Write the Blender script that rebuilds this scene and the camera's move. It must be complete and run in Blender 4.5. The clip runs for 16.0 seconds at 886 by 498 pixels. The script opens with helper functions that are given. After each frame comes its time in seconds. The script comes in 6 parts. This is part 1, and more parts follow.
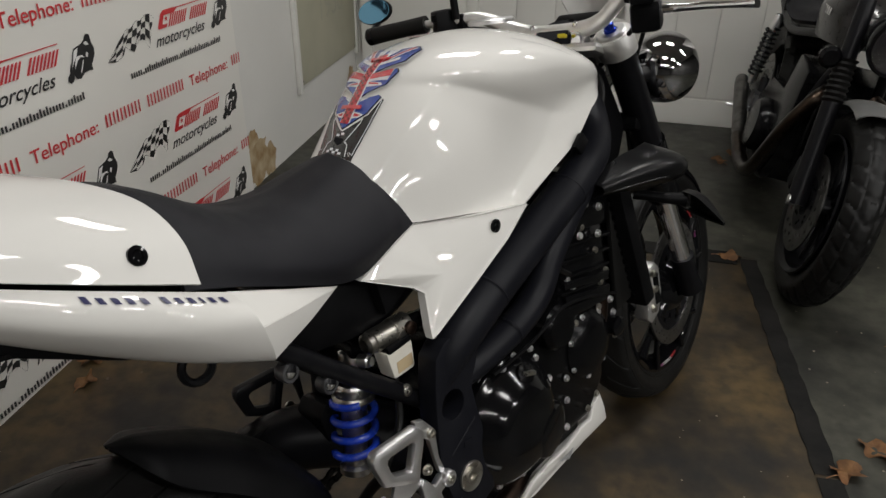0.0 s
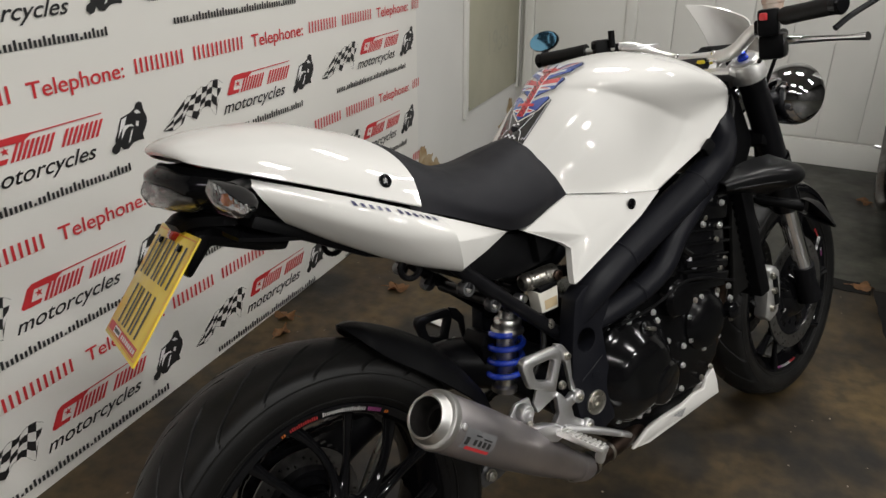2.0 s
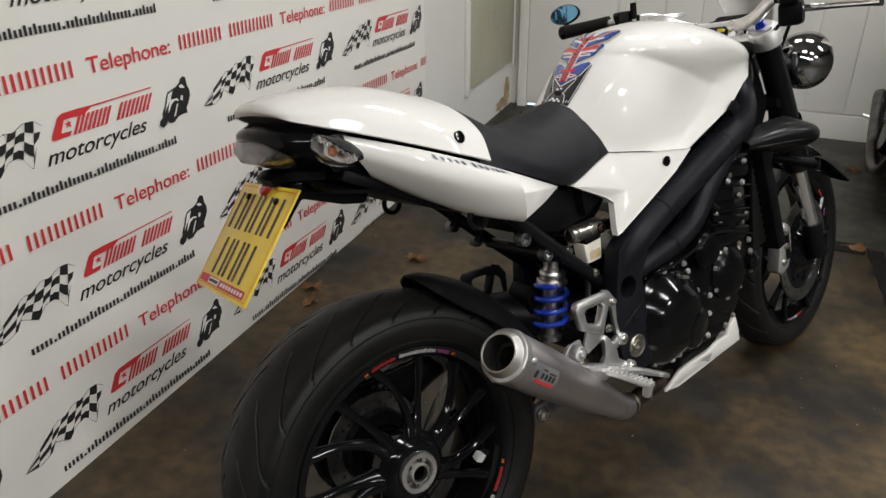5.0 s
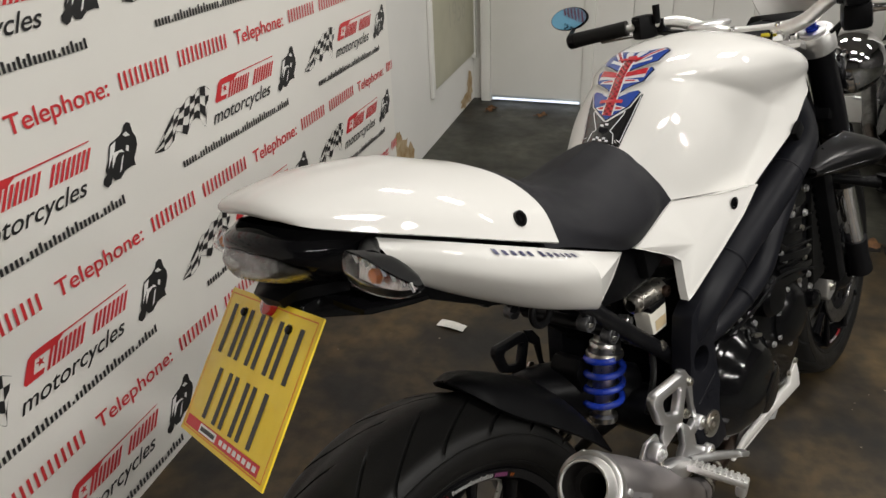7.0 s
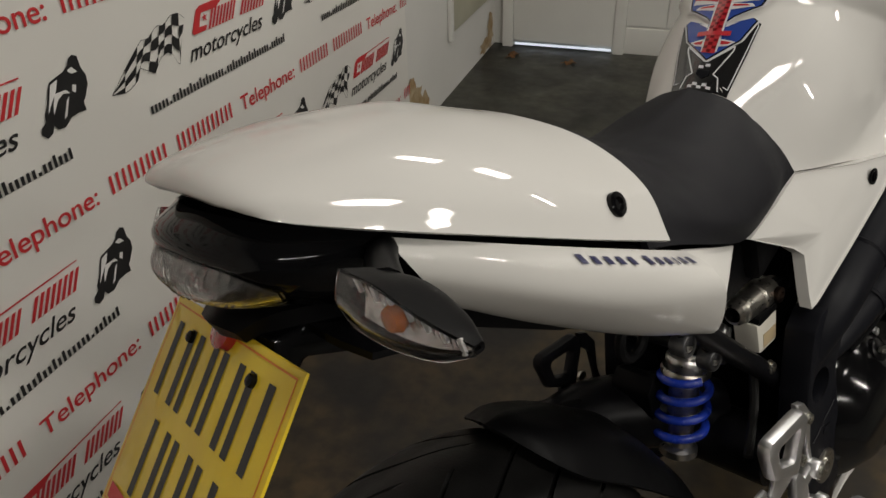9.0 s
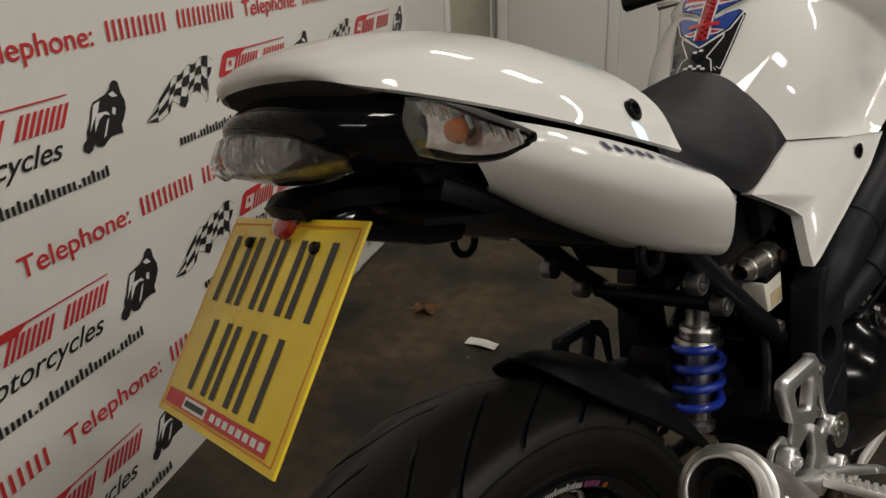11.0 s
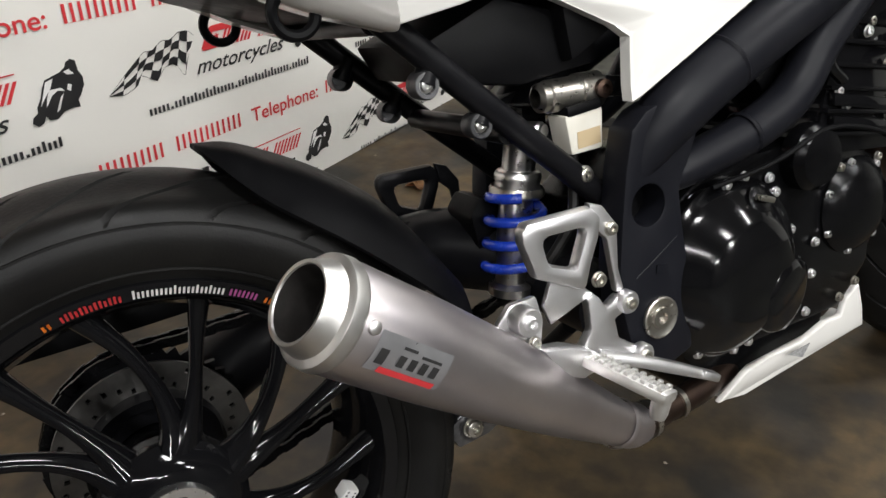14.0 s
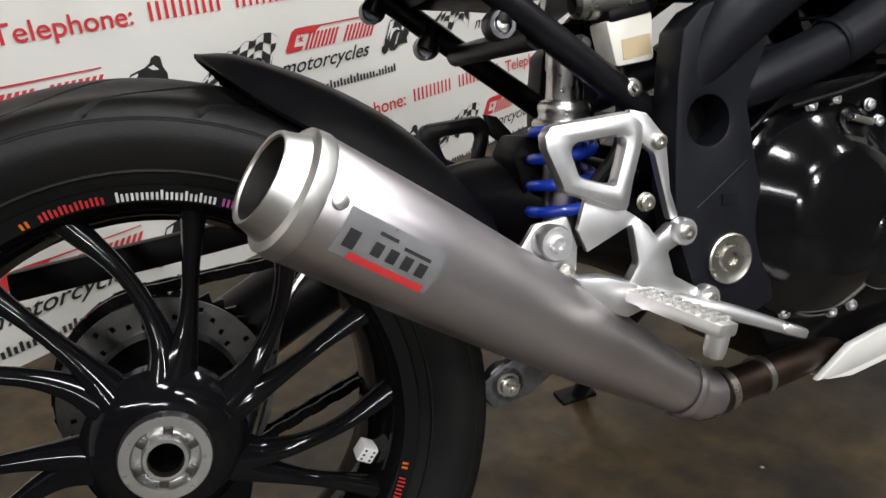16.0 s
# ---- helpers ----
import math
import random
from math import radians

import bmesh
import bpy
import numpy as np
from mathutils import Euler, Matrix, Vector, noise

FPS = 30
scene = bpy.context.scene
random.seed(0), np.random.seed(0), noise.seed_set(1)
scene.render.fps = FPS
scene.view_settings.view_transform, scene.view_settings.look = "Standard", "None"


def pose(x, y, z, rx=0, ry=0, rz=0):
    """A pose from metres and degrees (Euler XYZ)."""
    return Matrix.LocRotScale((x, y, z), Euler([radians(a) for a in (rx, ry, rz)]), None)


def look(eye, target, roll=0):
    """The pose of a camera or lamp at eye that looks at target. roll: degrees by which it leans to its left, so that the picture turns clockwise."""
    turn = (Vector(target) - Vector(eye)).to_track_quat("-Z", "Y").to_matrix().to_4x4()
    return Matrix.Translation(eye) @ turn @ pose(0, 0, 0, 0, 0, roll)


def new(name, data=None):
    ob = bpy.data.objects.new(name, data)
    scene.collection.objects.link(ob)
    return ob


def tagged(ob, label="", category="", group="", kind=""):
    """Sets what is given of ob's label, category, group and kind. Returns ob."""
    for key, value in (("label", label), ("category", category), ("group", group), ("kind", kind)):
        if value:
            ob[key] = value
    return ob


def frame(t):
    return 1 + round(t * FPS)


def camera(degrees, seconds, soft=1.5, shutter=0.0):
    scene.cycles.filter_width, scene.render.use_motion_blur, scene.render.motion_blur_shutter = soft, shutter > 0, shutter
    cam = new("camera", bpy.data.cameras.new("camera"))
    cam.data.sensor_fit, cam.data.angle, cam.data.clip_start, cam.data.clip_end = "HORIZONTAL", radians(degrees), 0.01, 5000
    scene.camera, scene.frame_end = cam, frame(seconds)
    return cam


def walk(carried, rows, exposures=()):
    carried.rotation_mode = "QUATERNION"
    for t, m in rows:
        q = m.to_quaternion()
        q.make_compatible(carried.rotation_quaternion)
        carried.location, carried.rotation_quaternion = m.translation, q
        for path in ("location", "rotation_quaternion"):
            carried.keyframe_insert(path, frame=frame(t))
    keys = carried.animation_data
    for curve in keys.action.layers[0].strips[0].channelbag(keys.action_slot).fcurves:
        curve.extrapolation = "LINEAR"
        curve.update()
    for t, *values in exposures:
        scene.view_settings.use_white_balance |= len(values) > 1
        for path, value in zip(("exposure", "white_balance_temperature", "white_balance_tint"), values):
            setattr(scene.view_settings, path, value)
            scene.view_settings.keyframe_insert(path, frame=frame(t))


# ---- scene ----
cam = camera(61.6, 16.0)
PATH = [
    (0, (0.894, 0.962, 1.263), (0.452, 2.656, 0.297), 0.4),
    (0.5, (0.88, 0.824, 1.277), (0.475, 2.526, 0.309), 0.4),
    (1, (0.948, 0.744, 1.269), (0.417, 2.419, 0.314), -1.4),
    (1.5, (0.987, 0.667, 1.28), (0.327, 2.327, 0.38), 0.5),
    (2, (0.982, 0.613, 1.289), (0.178, 2.227, 0.423), -0.2),
    (2.5, (0.971, 0.588, 1.28), (0.156, 2.187, 0.396), -0.0),
    (3, (0.95, 0.547, 1.278), (0.171, 2.168, 0.403), 0.8),
    (3.5, (0.924, 0.464, 1.261), (0.179, 2.082, 0.351), -0.3),
    (3.7, (0.916, 0.425, 1.265), (0.171, 2.042, 0.355), -0.3),
    (5.8, (0.863, 0.503, 1.288), (0.12, 2.132, 0.395), -0.8),
    (6, (0.844, 0.528, 1.29), (0.072, 2.135, 0.384), -1.9),
    (6.5, (0.761, 0.596, 1.288), (0.012, 2.199, 0.356), -2.0),
    (7, (0.636, 0.696, 1.31), (0.038, 2.35, 0.358), -2.5),
    (7.5, (0.55, 0.834, 1.284), (-0.028, 2.404, 0.187), -2.7),
    (8, (0.512, 1.003, 1.261), (-0.166, 2.507, 0.13), -2.2),
    (8.5, (0.5, 1.035, 1.237), (-0.223, 2.503, 0.087), -2.8),
    (9, (0.501, 0.968, 1.191), (-0.097, 2.554, 0.128), -1.8),
    (9.2, (0.487, 0.926, 1.169), (-0.058, 2.566, 0.161), -1.2),
    (11.3, (0.518, 0.825, 1.056), (-0.104, 2.544, 0.245), -2.7),
    (11.5, (0.545, 0.838, 1.046), (-0.05, 2.555, 0.211), -2.7),
    (12, (0.631, 0.88, 1.029), (0.044, 2.587, 0.168), -0.5),
    (12.5, (0.741, 0.904, 1.0), (-0.006, 2.503, 0.06), 1.0),
    (13, (0.826, 0.99, 0.969), (0.066, 2.566, 0.001), -0.9),
    (13.5, (0.842, 1.072, 0.939), (-0.05, 2.569, -0.043), 2.1),
    (14, (0.902, 1.077, 0.886), (-0.055, 2.529, -0.102), -0.9),
    (14.5, (0.947, 1.082, 0.833), (-0.093, 2.486, -0.141), -2.1),
    (15, (0.941, 1.108, 0.793), (-0.182, 2.492, -0.114), -3.8),
    (15.5, (0.945, 1.122, 0.768), (-0.237, 2.48, -0.101), -4.7),
    (16, (0.964, 1.144, 0.734), (-0.290, 2.455, -0.110), -5.4),
]
walk(cam, [(t, look(eye, target, roll)) for t, eye, target, roll in PATH], [(0.0, -0.48, 6450, 10), (0.5, -0.45, 6450, 10), (1.0, -0.46, 6450, 10), (1.5, -0.22, 6450, 10), (2.5, -0.08, 6450, 10), (3.5, -0.18, 6400, 10), (6.0, 0.17, 6450, 10), (7.0, 0.03, 6600, 10), (7.5, -0.20, 6600, 10), (8.0, -0.40, 6700, 10), (8.5, -0.47, 6750, 10), (9.0, -0.68, 6850, 10), (9.2, -0.70, 6850, 10), (11.3, -0.55, 6900, 10), (11.5, -0.52, 6900, 10), (12.0, -0.20, 6700, 10), (12.5, 0.00, 6600, 10), (13.0, 0.17, 6400, 10), (13.5, 0.45, 6350, 10), (14.5, 0.62, 6250, 10), (16.0, 0.6, 6200, 10)])

# ---- world and lights ----
world = bpy.data.worlds.new("world")
scene.world = world
world.use_nodes = True
sky = world.node_tree.nodes.new("ShaderNodeTexSky")
sky.sky_type, sky.sun_disc, sky.sun_elevation, sky.sun_rotation = "NISHITA", False, radians(35), radians(60)
world.node_tree.links.new(sky.outputs[0], world.node_tree.nodes["Background"].inputs[0])
world.node_tree.nodes["Background"].inputs[1].default_value = 0.08

# ceiling lights: x, y, z, turn, length, width, watts; four short wide fittings over the bikes, bare battens elsewhere
# all out of view, places guessed; the two at x = 4.2 add side fill
BATTENS = [(1.35, 1.15, 2.58, 4, 0.60, 0.22, 21), (2.65, 1.25, 2.58, 4, 0.60, 0.22, 21), (0.50, 2.97, 2.58, 4, 0.50, 0.22, 18), (1.40, 3.03, 2.58, 4, 0.50, 0.22, 18),
           (3.0, 2.9, 2.58, 4, 1.2, 0.07, 26), (4.2, 1.2, 2.30, 4, 1.5, 0.07, 66), (2.0, -0.9, 2.58, 4, 2.4, 0.07, 56), (4.2, -0.9, 2.30, 4, 1.5, 0.07, 66)]
for bx, by, bz, turn, length, width, watts in BATTENS:
    lamp = bpy.data.lights.new("tube_light", "AREA")
    lamp.shape, lamp.size, lamp.size_y, lamp.energy, lamp.color = "RECTANGLE", length - 0.05, width, watts, (1.0, 0.98, 0.945)
    new("tube_light", lamp).matrix_world = pose(bx, by, bz - 0.075, 0, 0, turn)

# ---- helpers ----


def cr(p0, p1, p2, p3, t):
    """Catmull-Rom between p1 and p2."""
    return 0.5 * (2 * p1 + (p2 - p0) * t + (2 * p0 - 5 * p1 + 4 * p2 - p3) * t * t + (3 * p1 - p0 - 3 * p2 + p3) * t ** 3)


def spline(pts, n):
    """n + 1 points on a smooth curve through pts."""
    p = [np.array(q, float) for q in pts]
    p = [2 * p[0] - p[1]] + p + [2 * p[-1] - p[-2]]
    out = []
    for i in range(n + 1):
        s = i / n * (len(pts) - 1)
        k = min(int(s), len(pts) - 2)
        out.append(cr(p[k], p[k + 1], p[k + 2], p[k + 3], s - k))
    return out


def skin_rows(grid, nu, nv, ease=0):
    """Rows of points on a smooth skin through a control grid; ease: rounds of smoothing."""
    cols = [spline([row[j] for row in grid], nu) for j in range(len(grid[0]))]
    rows = np.array([spline([c[i] for c in cols], nv) for i in range(nu + 1)])
    for _ in range(ease):
        across = np.concatenate([rows[:, 1:2] * (1, -1, 1), rows, rows[:, -1:]], axis=1)
        mean = rows.copy()
        mean[1:-1, :-1] = 0.25 * (across[1:-1, :-3] + across[1:-1, 2:-1] + rows[:-2, :-1] + rows[2:, :-1])
        rows = 0.5 * rows + 0.5 * mean
    return rows


def skin(rows, thick=0.0, mirror=False):
    """A mesh over rows of points, with a thickness; mirror: the same again on the other side of y = 0."""
    bm = bmesh.new()
    for side in ((1, -1) if mirror else (1,)):
        v = [[bm.verts.new((p[0], p[1] * side, p[2])) for p in row] for row in rows]
        for i in range(len(v) - 1):
            for j in range(len(v[0]) - 1):
                q = (v[i][j], v[i + 1][j], v[i + 1][j + 1], v[i][j + 1])
                bm.faces.new(q if side > 0 else q[::-1])
    bmesh.ops.remove_doubles(bm, verts=bm.verts, dist=0.0004)
    if thick:
        bmesh.ops.recalc_face_normals(bm, faces=bm.faces)
        bmesh.ops.solidify(bm, geom=list(bm.faces), thickness=thick)
    return bm


def patch(grid, nu=24, nv=16, thick=0.0, mirror=False, ease=0):
    """A smooth skin through a control grid of points."""
    return skin(skin_rows(grid, nu, nv, ease), thick, mirror)


def frame_of(axis):
    return Vector(axis).normalized().to_track_quat("Z", "Y").to_matrix()


def tube(pts, r, n=12, sub=6, bm=None, closed=False, flat=1.0):
    """A round rod along a smooth curve through pts; r: one radius or one for each point."""
    bm = bm or bmesh.new()
    m = (len(pts) - 1) * sub
    path = [Vector(p) for p in spline(pts, m)]
    rr = [q[0] for q in spline([(x,) for x in (r if isinstance(r, (list, tuple)) else [r] * len(pts))], m)]
    rings, up = [], None
    for i, p in enumerate(path):
        d = (path[min(i + 1, m)] - path[max(i - 1, 0)]).normalized()
        if up is None:
            up = d.orthogonal().normalized()
        up = (up - d * up.dot(d)).normalized()
        side = d.cross(up)
        rings.append([bm.verts.new(p + (up * math.cos(a) + side * math.sin(a) * flat) * rr[i]) for a in [2 * math.pi * k / n for k in range(n)]])
    for a, b in zip(rings, rings[1:]):
        for k in range(n):
            bm.faces.new((a[k], a[(k + 1) % n], b[(k + 1) % n], b[k]))
    bm.faces.new(rings[0][::-1])
    bm.faces.new(rings[-1])
    return bm


def lathe(profile, origin=(0, 0, 0), axis=(0, 0, 1), n=32, bm=None):
    """A turned piece: profile of (height along the axis, radius)."""
    bm = bm or bmesh.new()
    R, o = frame_of(axis), Vector(origin)
    rings = []
    for h, r in profile:
        if r < 1e-6:
            rings.append([bm.verts.new(o + R @ Vector((0, 0, h)))])
        else:
            rings.append([bm.verts.new(o + R @ Vector((r * math.cos(2 * math.pi * k / n), r * math.sin(2 * math.pi * k / n), h))) for k in range(n)])
    for a, b in zip(rings, rings[1:]):
        for k in range(n):
            q = [a[k % len(a)], a[(k + 1) % n % len(a)], b[(k + 1) % n % len(b)], b[k % len(b)]]
            q = [x for i, x in enumerate(q) if x not in q[:i]]
            if len(q) > 2:
                bm.faces.new(q)
    return bm


def box(sx, sy, sz, m=None, bevel=0.0, bm=None):
    """A block with rounded edges, centred on m."""
    b = bmesh.new()
    bmesh.ops.create_cube(b, size=1, matrix=Matrix.Diagonal((sx, sy, sz, 1)))
    if bevel:
        bmesh.ops.bevel(b, geom=list(b.edges), offset=bevel, segments=2, affect="EDGES", profile=0.6)
    if m is not None:
        bmesh.ops.transform(b, matrix=m, verts=b.verts)
    return merge(bm, b)


def merge(bm, b):
    if bm is None:
        return b
    me = bpy.data.meshes.new("join")
    b.to_mesh(me)
    b.free()
    bm.from_mesh(me)
    bpy.data.meshes.remove(me)
    return bm


def prism(poly, y0, y1, bevel=0.0, hole=None, bm=None):
    """A plate cut to a polygon of (x, z) between y0 and y1; hole: the inner polygon, of as many corners."""
    b = bmesh.new()
    n = len(poly)
    if hole:
        loops = [[b.verts.new((x, y, z)) for x, z in pl] for y in (y0, y1) for pl in (poly, hole)]
        o0, i0, o1, i1 = loops
        for k in range(n):
            j = (k + 1) % n
            for q in ((o0[k], o0[j], i0[j], i0[k]), (o1[j], o1[k], i1[k], i1[j]), (o0[j], o0[k], o1[k], o1[j]), (i0[k], i0[j], i1[j], i1[k])):
                b.faces.new(q)
    else:
        lo, hi = [[b.verts.new((x, y, z)) for x, z in poly] for y in (y0, y1)]
        b.faces.new(lo[::-1])
        b.faces.new(hi)
        for k in range(n):
            j = (k + 1) % n
            b.faces.new((lo[k], lo[j], hi[j], hi[k]))
    bmesh.ops.recalc_face_normals(b, faces=b.faces)
    if bevel:
        edges = [e for e in b.edges if len(e.link_faces) == 2 and e.calc_face_angle(0) > 0.5]
        bmesh.ops.bevel(b, geom=edges, offset=bevel, segments=2, affect="EDGES", profile=0.6)
    return merge(bm, b)


def shell(outline, thick, bevel=0.0, bm=None):
    """A panel through corner points in space, thickened towards y = 0."""
    b = bmesh.new()
    a = [b.verts.new(p) for p in outline]
    c = [b.verts.new((p[0], p[1] - math.copysign(thick, p[1]), p[2])) for p in outline]
    b.faces.new(a)
    b.faces.new(c[::-1])
    for k in range(len(a)):
        j = (k + 1) % len(a)
        b.faces.new((a[j], a[k], c[k], c[j]))
    bmesh.ops.recalc_face_normals(b, faces=b.faces)
    if bevel:
        bmesh.ops.bevel(b, geom=list(b.edges), offset=bevel, segments=3, affect="EDGES", profile=0.6)
    return merge(bm, b)


def swollen(outline, rise, thick, bm=None):
    """A panel through corner points in space that swells outwards from its edge; thickened towards y = 0."""
    b = bmesh.new()
    pts = [Vector(p).lerp(Vector(q), f / 4) for p, q in zip(outline, outline[1:] + outline[:1]) for f in range(4)]
    mid = sum((Vector(p) for p in outline), Vector()) / len(outline)
    rings = []
    for f, out in ((1.0, -0.003), (0.985, -0.0008), (0.96, 0.0006), (0.85, 0.35 * rise), (0.6, 0.8 * rise), (0.3, rise)):
        rings.append([b.verts.new((mid.x + (p.x - mid.x) * f, mid.y + (p.y - mid.y) * f + math.copysign(out, mid.y), mid.z + (p.z - mid.z) * f)) for p in pts])
    n = len(pts)
    for p, q in zip(rings, rings[1:]):
        for k in range(n):
            b.faces.new((p[k], p[(k + 1) % n], q[(k + 1) % n], q[k]))
    top = b.verts.new((mid.x, mid.y + math.copysign(rise, mid.y), mid.z))
    back = [b.verts.new((p.x, p.y - math.copysign(thick, p.y), p.z)) for p in pts]
    for k in range(n):
        b.faces.new((rings[-1][k], rings[-1][(k + 1) % n], top))
        b.faces.new((rings[0][(k + 1) % n], rings[0][k], back[k], back[(k + 1) % n]))
    b.faces.new(back)
    bmesh.ops.recalc_face_normals(b, faces=b.faces)
    return merge(bm, b)


def part(name, bm, material, parent=None, label="", sharp=38, flat=False):
    """One mesh object under a thing or a part."""
    bmesh.ops.recalc_face_normals(bm, faces=bm.faces)
    me = bpy.data.meshes.new(name)
    bm.to_mesh(me)
    bm.free()
    me.materials.append(material)
    if not flat:
        me.shade_smooth()
        me.set_sharp_from_angle(angle=radians(sharp))
    ob = new(name, me)
    ob.parent = parent
    return tagged(ob, label)


def again(ob, m, parent=None):
    """The same mesh once more, as an object of its own."""
    o = new(ob.name.split(".")[0], ob.data)
    o.parent, o.matrix_basis = parent or ob.parent, m
    for key in ("label",):
        if key in ob:
            o[key] = ob[key]
    return o


def empty(name, m, label="", category="", group="", kind=""):
    ob = new(name)
    ob.empty_display_size = 0.1
    ob.matrix_basis = m
    return tagged(ob, label, category, group, kind)


def lettering(text, size, name, material, parent, m, label="", shear=0.0, wide=None, bold=0.0):
    """Flat printed words from the built-in font; wide: the width to which they are set."""
    cu = bpy.data.curves.new("words", "FONT")
    cu.body, cu.size, cu.shear, cu.offset = text, size, shear, bold
    tmp = bpy.data.objects.new("words", cu)
    me = bpy.data.meshes.new_from_object(tmp)
    bpy.data.objects.remove(tmp)
    if wide:
        xs = [v.co.x for v in me.vertices]
        k, x0 = wide / (max(xs) - min(xs)), min(xs)
        for v in me.vertices:
            v.co.x = (v.co.x - x0) * k
    me.materials.clear()
    me.materials.append(material)
    ob = new(name, me)
    ob.parent, ob.matrix_basis = parent, m
    return tagged(ob, label)


# ---- materials ----


def material(name, color, rough=0.5, metal=0.0, second=None, scale=8.0, mix=0.5, bump=0.0, bump_scale=200.0, coat=0.0, rough_var=0.1, detail=6.0, spec=0.5, fine=0.0):
    """A surface with two scales of variation: stains between two colours, and fine relief."""
    m = bpy.data.materials.new(name)
    m.use_nodes = True
    nt = m.node_tree
    b = nt.nodes["Principled BSDF"]
    b.inputs["Metallic"].default_value, b.inputs["Coat Weight"].default_value = metal, coat
    b.inputs["Coat Roughness"].default_value, b.inputs["Specular IOR Level"].default_value = 0.02, spec
    tc = nt.nodes.new("ShaderNodeTexCoord")
    n1 = nt.nodes.new("ShaderNodeTexNoise")
    n1.inputs["Scale"].default_value, n1.inputs["Detail"].default_value = scale, detail
    nt.links.new(tc.outputs["Object"], n1.inputs["Vector"])
    ramp = nt.nodes.new("ShaderNodeValToRGB")
    ramp.color_ramp.elements[0].position, ramp.color_ramp.elements[1].position = 0.5 - 0.3 * mix, 0.5 + 0.3 * mix
    ramp.color_ramp.elements[0].color = (*color, 1)
    ramp.color_ramp.elements[1].color = (*(second or [c * 0.88 for c in color]), 1)
    nt.links.new(n1.outputs["Fac"], ramp.inputs["Fac"])
    if fine:
        n4 = nt.nodes.new("ShaderNodeTexNoise")
        n4.inputs["Scale"].default_value, n4.inputs["Detail"].default_value = scale * 7.0, 8
        nt.links.new(tc.outputs["Object"], n4.inputs["Vector"])
        dirt = nt.nodes.new("ShaderNodeMapRange")
        dirt.inputs["From Min"].default_value, dirt.inputs["From Max"].default_value = 0.36, 0.62
        dirt.inputs["To Min"].default_value, dirt.inputs["To Max"].default_value = 1.0 - fine, 1.0 + 0.35 * fine
        nt.links.new(n4.outputs["Fac"], dirt.inputs["Value"])
        mult = nt.nodes.new("ShaderNodeVectorMath")
        mult.operation = "MULTIPLY"
        nt.links.new(ramp.outputs["Color"], mult.inputs[0])
        nt.links.new(dirt.outputs["Result"], mult.inputs[1])
        nt.links.new(mult.outputs[0], b.inputs["Base Color"])
    else:
        nt.links.new(ramp.outputs["Color"], b.inputs["Base Color"])
    mr = nt.nodes.new("ShaderNodeMapRange")
    mr.inputs["To Min"].default_value, mr.inputs["To Max"].default_value = max(rough - rough_var, 0.02), min(rough + rough_var, 1)
    n2 = nt.nodes.new("ShaderNodeTexNoise")
    n2.inputs["Scale"].default_value, n2.inputs["Detail"].default_value = scale * 3.7, 4
    nt.links.new(tc.outputs["Object"], n2.inputs["Vector"])
    nt.links.new(n2.outputs["Fac"], mr.inputs["Value"])
    nt.links.new(mr.outputs["Result"], b.inputs["Roughness"])
    if bump:
        n3 = nt.nodes.new("ShaderNodeTexNoise")
        n3.inputs["Scale"].default_value, n3.inputs["Detail"].default_value = bump_scale, 5
        nt.links.new(tc.outputs["Object"], n3.inputs["Vector"])
        bp = nt.nodes.new("ShaderNodeBump")
        bp.inputs["Strength"].default_value, bp.inputs["Distance"].default_value = bump, 0.002
        nt.links.new(n3.outputs["Fac"], bp.inputs["Height"])
        nt.links.new(bp.outputs["Normal"], b.inputs["Normal"])
    return m


def glass(name, color, rough=0.05):
    m = bpy.data.materials.new(name)
    m.use_nodes = True
    b = m.node_tree.nodes["Principled BSDF"]
    b.inputs["Base Color"].default_value = (*color, 1)
    b.inputs["Transmission Weight"].default_value, b.inputs["Roughness"].default_value = 1.0, rough
    b.inputs["IOR"].default_value = 1.45
    return m


def glow(name, color, strength):
    m = bpy.data.materials.new(name)
    m.use_nodes = True
    b = m.node_tree.nodes["Principled BSDF"]
    b.inputs["Emission Color"].default_value, b.inputs["Emission Strength"].default_value = (*color, 1), strength
    return m


WHITE = material("pearl_white_paint", (0.66, 0.647, 0.617), 0.45, 0, (0.635, 0.622, 0.592), 3, 0.8, coat=1.0, rough_var=0.03, spec=0.1)
BLACK_GLOSS = material("gloss_black_paint", (0.003, 0.003, 0.0035), 0.07, 0, (0.004, 0.004, 0.0045), 12, coat=0.0, rough_var=0.03, spec=0.20)
BLACK_SATIN = material("satin_black_coating", (0.004, 0.004, 0.005), 0.34, 0, (0.006, 0.006, 0.007), 30, bump=0.05, bump_scale=900, spec=0.14)
COWL_BLACK = material("smooth_black_moulding", (0.004, 0.004, 0.0045), 0.30, 0, (0.006, 0.006, 0.0065), 14, spec=0.18, rough_var=0.06)
ENGINE = material("black_engine_casting", (0.0025, 0.0025, 0.0028), 0.20, 0, (0.004, 0.004, 0.0045), 25, bump=0.10, bump_scale=500, spec=0.14)
COVER_BLACK = material("satin_black_engine_cover", (0.0025, 0.0025, 0.0028), 0.11, 0, (0.0035, 0.0035, 0.004), 20, spec=0.30, rough_var=0.05)
FRAME_PAINT = material("graphite_frame_powder_coat", (0.0055, 0.0058, 0.0082), 0.42, 0, (0.0075, 0.0078, 0.0102), 20, bump=0.06, bump_scale=1200, spec=0.13)
